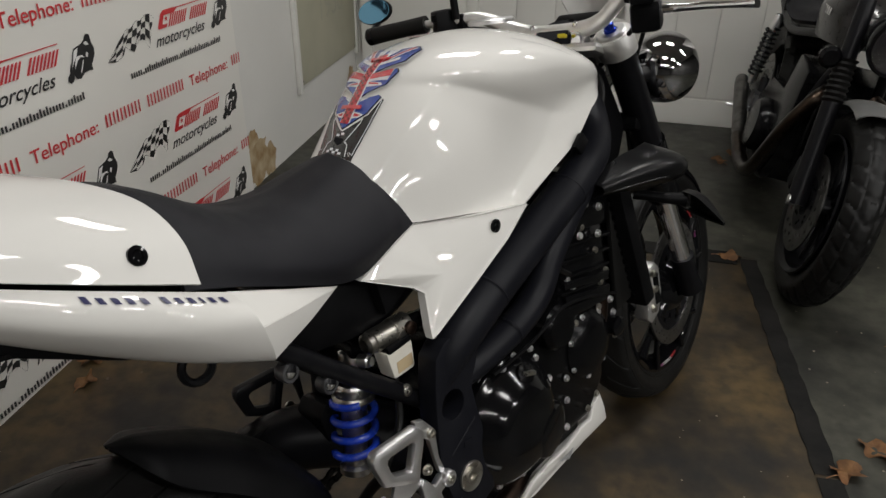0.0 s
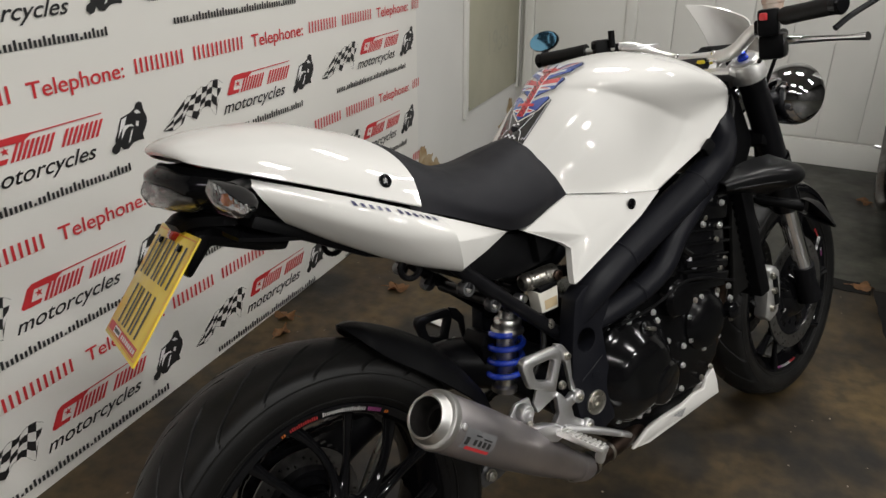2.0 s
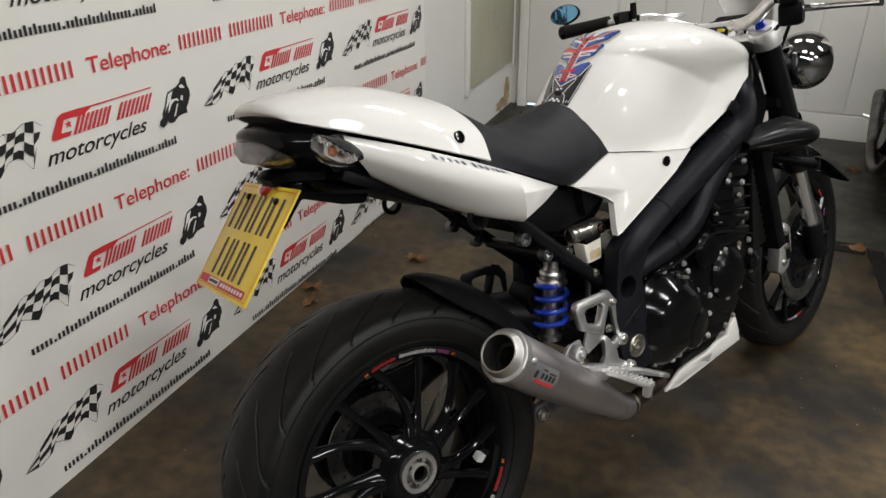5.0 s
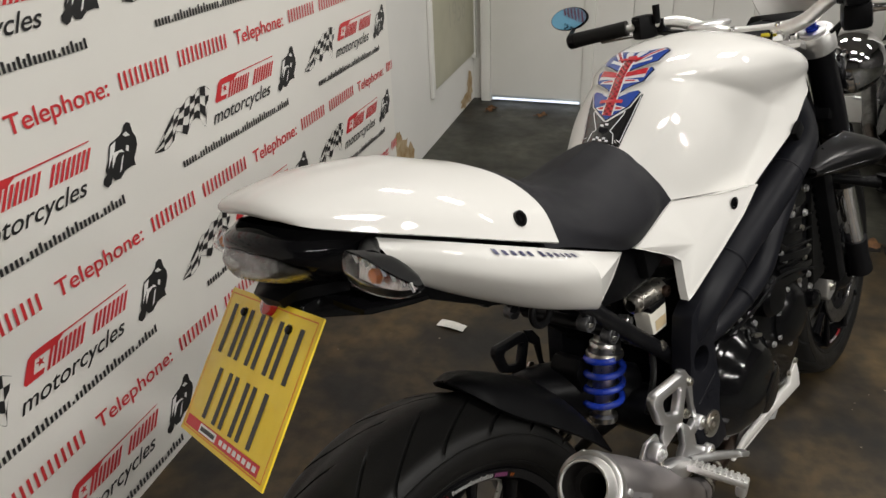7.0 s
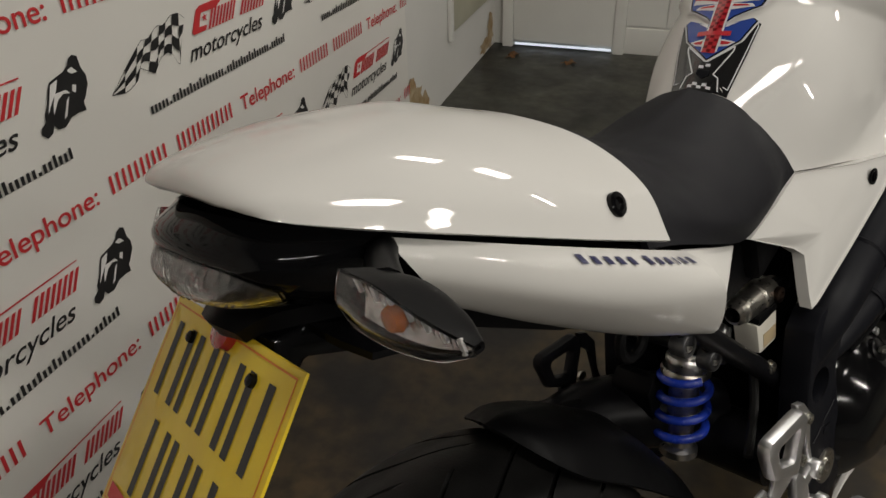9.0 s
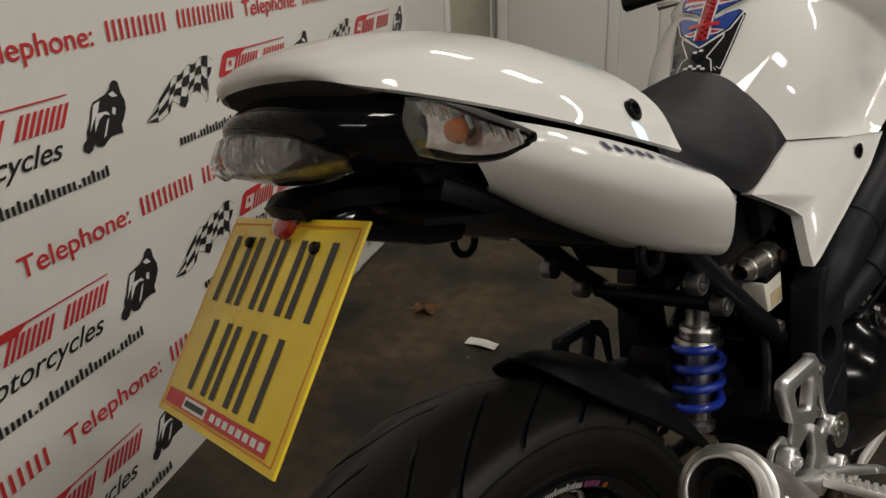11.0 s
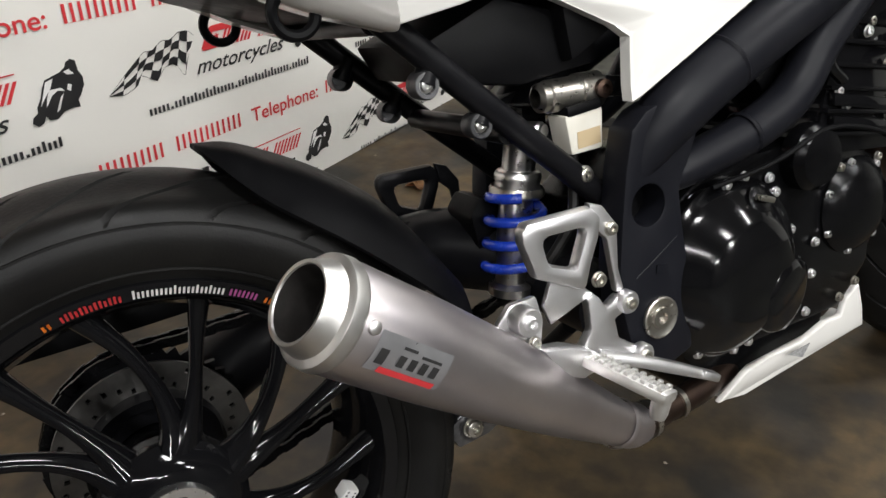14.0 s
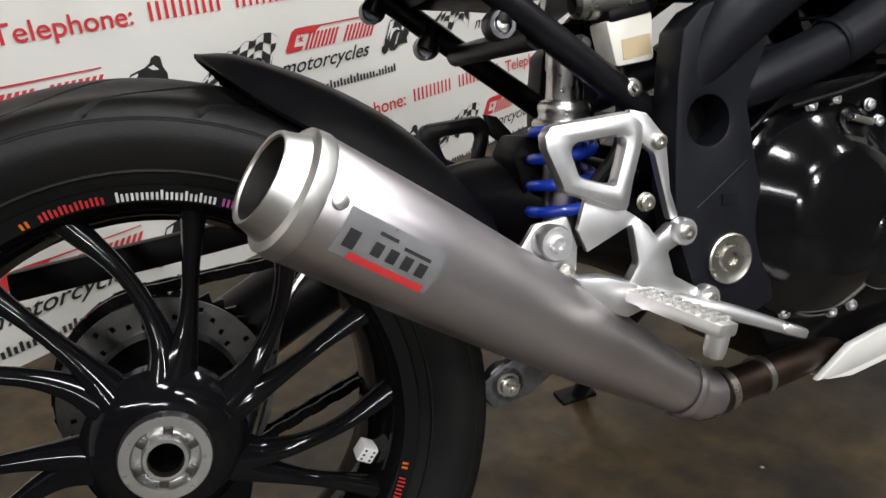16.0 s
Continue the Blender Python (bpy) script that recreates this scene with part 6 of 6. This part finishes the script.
# handlebar
bar = part("handlebar", tube([(1.000, -.300, 1.040), (1.022, -.235, 1.028), (1.060, -.165, 1.014), (1.080, -.105, .976), (1.088, -.05, .962), (1.088, .05, .962), (1.080, .105, .978), (1.055, .165, 1.006), (1.010, .235, 1.008), (.978, .300, 1.010)], [.0070, .0085, .0125, .0145, .0150, .0150, .0145, .0125, .0085, .0070], 18, 6), PALE_ALLOY, bike, "silver tapered handlebar")
for s in (-1, 1):
    lift, ahead = (.034, .020) if s < 0 else (0, 0)
    part("grip", tube([mir(p, s) for p in ((1.000 + ahead, -.255, 1.009 + lift * .75), (.980 + ahead, -.315, 1.005 + lift), (.961 + ahead, -.375, 1.000 + lift * 1.3))], [.0175, .0165, .0175], 16, 4), RUBBER, bar, "black rubber grip")
    part("bar_end", lathe([(0, .018), (.014, .018), (.018, .014), (.018, 0)], mir((.961 + ahead, -.373, 1.000 + lift * 1.3), s), (-.30, s * .95, -.08), 18), BLACK_GLOSS, bar)
    part("switch_block", box(.045, .040, .052, Matrix.Translation(mir((1.018, -.222, 1.006 + lift * .6), s)) @ pose(0, 0, 0, 0, 0, 28 * -s), .008), PLASTIC, bar)
    part("switch", box(.012, .014, .014, Matrix.Translation(mir((.996, -.225, 1.018 + lift * .6), s)), .003), RED if s < 0 else PLASTIC, bar)
    part("lever_bracket", box(.035, .028, .030, Matrix.Translation(mir((1.045, -.195, 1.004 + lift * .4), s)), .006), PLASTIC, bar)
    part("lever", tube([mir(p, s) for p in ((1.062, -.205, .988), (1.080, -.245, .984), (1.084, -.300, .982), (1.081, -.345, .980), (1.075, -.384, .9795))], [.009, .0068, .0055, .0052, .0074], 12, 5, flat=1.25), CHROME, bar, "polished lever")
    # bar-end mirror
    mirror = part("mirror_shell", lathe([(0, 0), (.001, .030), (.006, .040), (.012, .042), (.014, .040)], (0, 0, 0), (0, 0, 1), 36), BLACK_SATIN, bike, "bar-end mirror with blue glass")
    face = Vector((-.93, .10 * s, .30)).normalized()
    MM = Matrix.Translation(mir((1.036, -.434, 1.042) if s > 0 else (1.130, -.490, 1.105), s)) @ face.to_track_quat("Z", "Y").to_matrix().to_4x4() @ Matrix.Diagonal((1.50, .66, 1, 1))
    mirror.matrix_basis = MM
    part("mirror_glass", lathe([(.0142, .0395), (.0150, .0385), (.0150, 0)], (0, 0, 0), (0, 0, 1), 36), material("blue_mirror_glass", (0.18, 0.42, 0.62), 0.04, 1.0, (0.17, 0.40, 0.6), 3, rough_var=0.01), mirror, "blue tinted mirror glass")
    part("mirror_arm", tube([mir(p, s) for p in (((.962, -.382, 1.000), (.985, -.405, 1.010), (1.030, -.425, 1.025)) if s > 0 else ((.962, -.382, 1.004), (1.00, -.405, 1.030), (1.125, -.475, 1.090)))], .0055, 8, 4), BLACK_SATIN, bar)
part("master_cylinder", box(.075, .050, .050, pose(1.060, -.205, .978, 0, 0, 25), .010), PLASTIC, bar)
part("brake_reservoir", lathe([(0, .018), (.030, .020), (.032, .022), (.044, .022), (.046, .018), (.046, 0)], (1.085, -.190, 1.030), (0, 0, 1), 24), material("smoked_reservoir", (0.50, 0.42, 0.36), 0.25, 0, (0.40, 0.25, 0.18), 40), bar, "translucent brake reservoir")
clutch = part("lever_perch_post", tube([(1.02, .190, 1.01), (1.02, .190, 1.05)], .008, 10, 2), PLASTIC, bar)
for k, pts in enumerate((((1.05, -.20, 1.0), (1.13, -.19, 1.0), (1.20, -.12, .94), (1.20, -.07, .80), (1.22, -.06, .65)), ((1.05, .20, .99), (1.13, .16, .965), (1.19, .10, .92), (1.13, .06, .82), (1.0, .05, .75)), ((1.04, -.21, .99), (1.10, -.15, .95), (1.14, -.05, .88), (1.06, -.04, .80)), ((1.04, .205, .99), (1.09, .12, .94), (1.12, .03, .86)))):
    part("cable", tube(pts, .0045, 8, 6), RUBBER, bike)
dash = part("instrument_pod", prism([(1.148, .950), (1.158, .972), (1.180, .985), (1.200, .980), (1.185, .940), (1.155, .935)], -.060, .060, 0.010), PLASTIC, bike, "black instrument pod")
part("dial", lathe([(0, .028), (.003, .028), (.004, .026), (.001, .024), (.001, 0)], (1.152, .018, .950), (-.88, 0, .45), 28), BLACK_GLOSS, dash)
part("flyscreen", patch([[(1.205, -.080, .960), (1.228, -.046, .964), (1.234, -.008, .968), (1.226, .022, .972), (1.200, .044, .976)],
                         [(1.182, -.096, .990), (1.214, -.062, 1.004), (1.224, -.010, 1.018), (1.212, .034, 1.030), (1.176, .060, 1.036)],
                         [(1.150, -.100, 1.012), (1.188, -.064, 1.036), (1.198, -.012, 1.058), (1.186, .038, 1.076), (1.146, .072, 1.086)]], 16, 20, 0.003), WHITE, bike, "white flyscreen")
# side stand
part("side_stand", tube([(.60, .115, .25), (.585, .20, .165), (.565, .275, .066)], [.013, .012, .012], 12, 4), BLACK_SATIN, bike, "black side stand")
part("stand_foot", box(.06, .035, .010, Matrix.Translation((.562, .282, .064)) @ pose(0, 0, 0, 13, 0, 0), .003), BLACK_SATIN, bike)

# ---- partition beside the second bike ----
slab("wall_partition", 0.08, 1.30, 2.2, pose(2.05, BACK - 0.65, 1.1), BOARD_PAINT, "white painted partition wall")

# ---- the dark motorcycle in the corner: its front axle stands over the origin ----
M2 = pose(1.452, 3.200, 0.0, 0, 0, -90) @ pose(0, 0, 0, -10.5, 0, 0)
other = empty("parked_motorcycle", M2, "dark grey retro motorcycle parked near the back wall", "motorcycle")
GREY_PAINT = material("dark_metallic_paint", (0.010, 0.009, 0.009), 0.30, 0.3, (0.014, 0.013, 0.013), 20, coat=0.3)
W2 = .302


def chunky(R, half, bead, blocks, seg=256):
    """A block-tread tyre."""
    prof = spline([(-half * .8, bead), (-half, bead + (R - bead) * .45), (-half * .9, R - .030), (-half * .5, R - .007), (0, R), (half * .5, R - .007), (half * .9, R - .030), (half, bead + (R - bead) * .45), (half * .8, bead)], 28)
    bm = bmesh.new()
    rings = []
    for i in range(seg):
        th = 2 * math.pi * i / seg
        ring = []
        for y, r in prof:
            a = abs(y) / half
            ph = (th * blocks / (2 * math.pi) + .9 * a) % 1.0
            d = .006 if (r > R - .035 and (ph < .16 or .42 < a < .48)) else 0
            ring.append(bm.verts.new(((r - d) * math.sin(th), y, (r - d) * math.cos(th))))
        rings.append(ring)
    for i in range(seg):
        a, b = rings[i], rings[(i + 1) % seg]
        for j in range(len(prof) - 1):
            bm.faces.new((a[j], b[j], b[j + 1], a[j + 1]))
    return bm


for nm, x, half in (("front_wheel", 0.0, .055), ("rear_wheel", -1.235, .075)):
    w = empty(nm, Matrix.Translation((x, 0, W2)), "black wheel with a block-tread tyre")
    w.parent = other
    part("tyre", chunky(W2, half, .215, 30), RUBBER, w, "block-tread tyre")
    part("rim", lathe([(-.055, .218), (-.060, .214), (-.05, .198), (-.02, .188), (.02, .188), (.05, .198), (.060, .214), (.055, .218)], axis=(0, 1, 0), n=64), BLACK_SATIN, w)
    part("hub", lathe([(-.055, .02), (-.055, .045), (-.03, .035), (.03, .035), (.055, .045), (.055, .02)], axis=(0, 1, 0), n=28), BLACK_SATIN, w)
    for k in range(10):
        a = 2 * math.pi * k / 10
        part("spoke", tube([(.03 * math.sin(a), 0, .03 * math.cos(a)), (.195 * math.sin(a + .1), 0, .195 * math.cos(a + .1))], [.013, .010], 8, 3), BLACK_SATIN, w)
    part("brake_disc", disc_mesh(.085, .150, -.074, -.069, 9, 3, 60), DISC_STEEL, w, "drilled brake disc")
    part("disc_carrier", disc_mesh(.04, .084, -.073, -.069, 4, 2, 30), BLACK_SATIN, w)
part("axle_end", lathe([(0, .016), (.020, .016), (.022, .010), (.022, 0)], (0, -.105, W2), (0, -1, 0), 16), ALLOY, other)
part("caliper", box(.06, .045, .10, pose(-.125, -.085, .345, 0, 15, 0), .010), BLACK_SATIN, other)
for s in (-1, 1):
    part("fork_slider", tube([(-.0, .098 * s, .290), (-.055, .098 * s, .430), (-.115, .098 * s, .590)], [.030, .027, .027], 16, 4), BLACK_SATIN, other, "black fork slider")
    g = part("fork_gaiter", lathe([(k * .0085, .034 if k % 2 else .027) for k in range(16)], (-.112, .098 * s, .580), (-.36, 0, .93), 20), RUBBER, other, "ribbed rubber fork gaiter")
    part("fork_top", tube([(-.160, .098 * s, .70), (-.215, .098 * s, .86)], .024, 14, 2), BLACK_SATIN, other)
    part("handlebar_half", tube([(-.24, .03 * s, .90), (-.25, .15 * s, .95), (-.29, .30 * s, .97), (-.33, .40 * s, .955)], .0125, 10, 5), BLACK_SATIN, other)
    part("grip", tube([(-.298, .32 * s, .967), (-.335, .42 * s, .95)], .018, 12, 2), RUBBER, other)
    part("indicator", lathe([(0, .012), (.02, .030), (.045, .032), (.055, .022), (.055, 0)], (-.18, .15 * s, .70), (1, 0, 0), 16), BLACK_GLOSS, other)
    part("frame_tube", tube([(-.25, .03 * s, .80), (-.34, .09 * s, .55), (-.40, .11 * s, .24), (-.60, .12 * s, .18), (-.90, .12 * s, .22), (-1.0, .12 * s, .40)], .017, 12, 5), BLACK_SATIN, other)
    part("frame_rail", tube([(-.28, .03 * s, .74), (-.60, .10 * s, .68), (-.95, .12 * s, .62), (-1.30, .11 * s, .66)], .015, 12, 5), BLACK_SATIN, other)
    sh = part("rear_shock", lathe([(0, .012), (.02, .020), (.06, .021), (.065, .014), (.26, .013), (.30, .012)], (-1.10, .145 * s, .635), (-.10, 0, -1), 16), ALLOY, other, "rear shock with a black spring")
    cl = []
    for k in range(10 * 10 + 1):
        a = 2 * math.pi * k / 10
        cl.append((-1.108 - .016 * k / 100 + .026 * math.cos(a), .145 * s + .026 * math.sin(a), .580 - .20 * k / 100))
    part("spring", tube(cl, .005, 6, 1), BLACK_SATIN, sh)
    pp = part("exhaust_pipe", tube([(-.30, .07 * s, .57), (-.25, .11 * s, .54), (-.28, .15 * s, .42), (-.42, .165 * s, .22), (-.60, .17 * s, .17), (-.80, .175 * s, .20)], .024, 16, 6), BLUED_PIPE, other, "bronzed exhaust pipe")
    part("silencer", lathe([(0, .022), (.04, .028), (.38, .030), (.42, .026), (.43, .02)], (-.80, .170 * s, .20), (-.95, 0, .30), 28), DISC_STEEL, pp, "brushed silencer")
    part("footrest", tube([(-.98, .13 * s, .27), (-1.02, .17 * s, .255), (-1.03, .225 * s, .252)], .009, 10, 3), ALLOY, other)
    part("heel_plate", box(.10, .010, .08, pose(-.96, .135 * s, .31), .02), DULL_ALLOY, other)
    part("mirror_stem", tube([(-.28, .28 * s, .97), (-.26, .32 * s, 1.08), (-.28, .40 * s, 1.14)], .006, 8, 4), BLACK_SATIN, other)
fg = []
for k in range(6):
    a = radians(-42 + k * 11)
    fg.append([(r * math.sin(a), y, W2 + r * math.cos(a)) for y, r in ((0, .330), (-.040, .325), (-.066, .312), (-.072, .302))])
part("front_mudguard", patch(fg, 20, 12, .003, True), material("silver_paint", (0.22, 0.22, 0.215), 0.34, 0.6), other, "silver painted front mudguard")
lamp2 = part("headlamp", lathe([(-.13, 0), (-.12, .04), (-.07, .075), (0, .088), (.035, .092), (.045, .088), (.045, .080)], (-.10, 0, .785), (1, 0, -.12), 40), BLACK_GLOSS, other, "round headlamp with a clear glass")
part("lamp_glass", lathe([(.043, .080), (.052, .055), (.055, 0)], (-.10, 0, .785), (1, 0, -.12), 32), CLEAR, lamp2)
part("lamp_reflector", lathe([(.040, .079), (.0, .055), (-.025, .015), (-.025, 0)], (-.10, 0, .785), (1, 0, -.12), 32), SHADED_REFLECT, lamp2)
TANK2 = [[(-.26, 0, .80), (-.26, -.03, .79), (-.262, -.05, .75), (-.265, -.05, .70)],
         [(-.33, 0, .86), (-.335, -.07, .845), (-.34, -.115, .78), (-.34, -.10, .70)],
         [(-.46, 0, .885), (-.46, -.09, .868), (-.46, -.140, .79), (-.46, -.12, .69)],
         [(-.60, 0, .865), (-.60, -.08, .848), (-.60, -.125, .78), (-.60, -.11, .68)],
         [(-.72, 0, .79), (-.72, -.05, .78), (-.72, -.075, .74), (-.72, -.07, .67)]]
t2 = part("fuel_tank", patch(TANK2, 28, 20, .004, True), GREY_PAINT, other, "dark metallic fuel tank with pale bars")
for k in range(6):
    b = flat_shape([[(0, 0), (.016, 0), (.016, .022), (0, .022)]])
    o = part("name_bar", b, WHITE_PRINT, t2, "pale bars of the maker's name", flat=True)
    o.matrix_basis = Matrix.Translation((-.40 - k * .022, -.1405 + abs(k - 2.5) * .0012, .772)) @ pose(0, 0, 0, 90, 0, 180) @ pose(0, 0, 0, 0, 0, 0)
part("engine_block", prism([(-.36, .60), (-.34, .30), (-.42, .20), (-.86, .20), (-.92, .36), (-.80, .46), (-.58, .48), (-.54, .62)], -.135, .135, .015), ENGINE, other, "black twin-cylinder engine")
for k in range(9):
    part("cooling_fin", box(.20, .25, .005, pose(-.455, 0, .40 + k * .022, 0, 6, 0), .002), ENGINE, other)
part("engine_cover", lathe([(0, .10), (.02, .10), (.04, .085), (.045, 0)], (-.66, -.135, .31), (0, -1, 0), 36), ENGINE, other)
part("radiator", box(.03, .16, .28, pose(-.295, 0, .42, 0, -8, 0), .006), PLASTIC, other)
for k in range(10):
    part("radiator_row", box(.006, .15, .010, pose(-.278 - (k - 4.5) * .0036, 0, .42 + (k - 4.5) * .026, 0, -8, 0)), ENGINE, other)
part("seat", patch([[(-.70, 0, .76), (-.70, -.06, .75), (-.70, -.10, .70)], [(-.85, 0, .735), (-.85, -.10, .72), (-.85, -.145, .67)], [(-1.02, 0, .745), (-1.02, -.11, .73), (-1.02, -.15, .68)], [(-1.15, 0, .79), (-1.16, -.09, .775), (-1.17, -.12, .71)]], 20, 14, .02, True), VINYL, other, "black solo seat")
rg = []
for k in range(6):
    a = radians(-70 + k * 23)
    rg.append([(-1.235 + r * math.sin(a), y, W2 + r * math.cos(a)) for y, r in ((0, .350), (-.06, .342), (-.095, .318))])
part("rear_mudguard", patch(rg, 20, 10, .003, True), GREY_PAINT, other)
part("grab_rail", tube([(-1.05, -.14, .66), (-1.10, -.15, .82), (-1.14, -.14, .92), (-1.24, -.10, .90), (-1.30, 0, .89), (-1.24, .10, .90), (-1.14, .14, .92), (-1.10, .15, .82), (-1.05, .14, .66)], .009, 10, 5), BLACK_SATIN, other)
part("side_stand", tube([(-.60, .12, .20), (-.62, .20, .11), (-.64, .27, .055)], .012, 10, 3), BLACK_SATIN, other)
part("swingarm", tube([(-.90, -.11, .33), (-1.235, -.10, W2)], .022, 12, 3), BLACK_SATIN, other)
part("swingarm", tube([(-.90, .11, .33), (-1.235, .10, W2)], .022, 12, 3), BLACK_SATIN, other)

# ---- leaves and scraps on the floor ----


def leaf_mesh(size, seed):
    rnd = random.Random(seed)
    bm = bmesh.new()
    n = 26
    mid = [bm.verts.new((size * (i / 6 - .5) * 1.5, 0, .004 + .006 * math.sin(i * 1.3 + seed))) for i in range(7)]
    ring = []
    for i in range(n):
        a = 2 * math.pi * i / n
        lobes = 1 + .38 * math.cos(5 * a) + rnd.uniform(-.12, .12)
        ring.append(bm.verts.new((size * .75 * math.cos(a) * (.6 + .4 * lobes), size * .55 * math.sin(a) * lobes, max(.001, .006 + .014 * math.sin(3 * a + seed) * rnd.uniform(.4, 1)))))
    c = mid[3]
    for i in range(n):
        bm.faces.new((ring[i], ring[(i + 1) % n], c))
    for m in mid:
        if not m.link_faces:
            bm.verts.remove(m)
    tube([(-size * .6, 0, .006), (-size * .9, size * .05, .008), (-size * 1.25, size * .12, .005)], .0012, 6, 2, bm)
    bmesh.ops.solidify(bm, geom=[f for f in bm.faces if len(f.verts) == 3], thickness=.0008)
    return bm


LEAVES = [(-.208, 2.640, .050, 20, 1), (-.402, 2.215, .040, 100, 2), (-.450, 2.300, .045, 200, 3), (1.286, 3.374, .050, 10, 4), (1.378, 4.395, .055, 80, 5), (1.475, 2.392, .050, 40, 6), (1.560, 2.490, .055, 150, 7), (1.80, 3.30, .045, 60, 8), (1.72, 2.95, .035, 10, 9), (1.30, 4.30, .05, 130, 10), (-.15, 4.55, .04, 30, 11), (-.45, 4.60, .05, 70, 12), (1.62, 2.42, .04, 90, 13)]
for x, y, size, turn, seed in LEAVES:
    on_mat = y < 3.38 and x < 1.42 or abs(x - 1.475) < .01
    ob = part("dry_leaf", leaf_mesh(size, seed), LEAF, None, sharp=60)
    ob.matrix_basis = pose(x, y, .0065 if on_mat else 0.0005, 0, 0, turn)
    tagged(ob, "curled dry brown leaf lying on the floor", "leaf", "leaves on the floor")
scrap = part("paper_scrap", patch([[(-.045, -.018, .002), (-.043, 0, .006), (-.044, .018, .003)], [(0, -.020, .008), (.002, 0, .012), (0, .018, .006)], [(.045, -.016, .003), (.046, .002, .007), (.044, .017, .002)]], 10, 8, .001), PAPER, None)
scrap.matrix_basis = pose(.004, 2.496, .005, 0, 0, -10)
tagged(scrap, "crumpled strip of white paper on the floor", "paper")
rnd = random.Random(9)
bits = bmesh.new()
for k in range(220):
    x, y = (rnd.uniform(1.45, 2.4), rnd.uniform(1.2, 4.5)) if k % 2 else (rnd.uniform(-.5, 1.6), rnd.uniform(1.3, 4.7))
    z = .0045 if (y < 3.35 and x < 1.42) else .0005
    r = rnd.uniform(.0015, .0045)
    a0 = rnd.uniform(0, 6)
    q = [bits.verts.new((x + r * rnd.uniform(.5, 1.4) * math.cos(a0 + j * 1.57), y + r * rnd.uniform(.5, 1.4) * math.sin(a0 + j * 1.57), z)) for j in range(4)]
    top = bits.verts.new((x, y, z + r * .5))
    for j in range(4):
        bits.faces.new((q[j], q[(j + 1) % 4], top))
tagged(part("floor_grit", bits, material("grit", (0.30, 0.27, 0.22), 0.9, 0, (0.12, 0.10, 0.08), 60), None, flat=True), "scattered grit and leaf crumbs on the floor", "grit", kind="stuff")
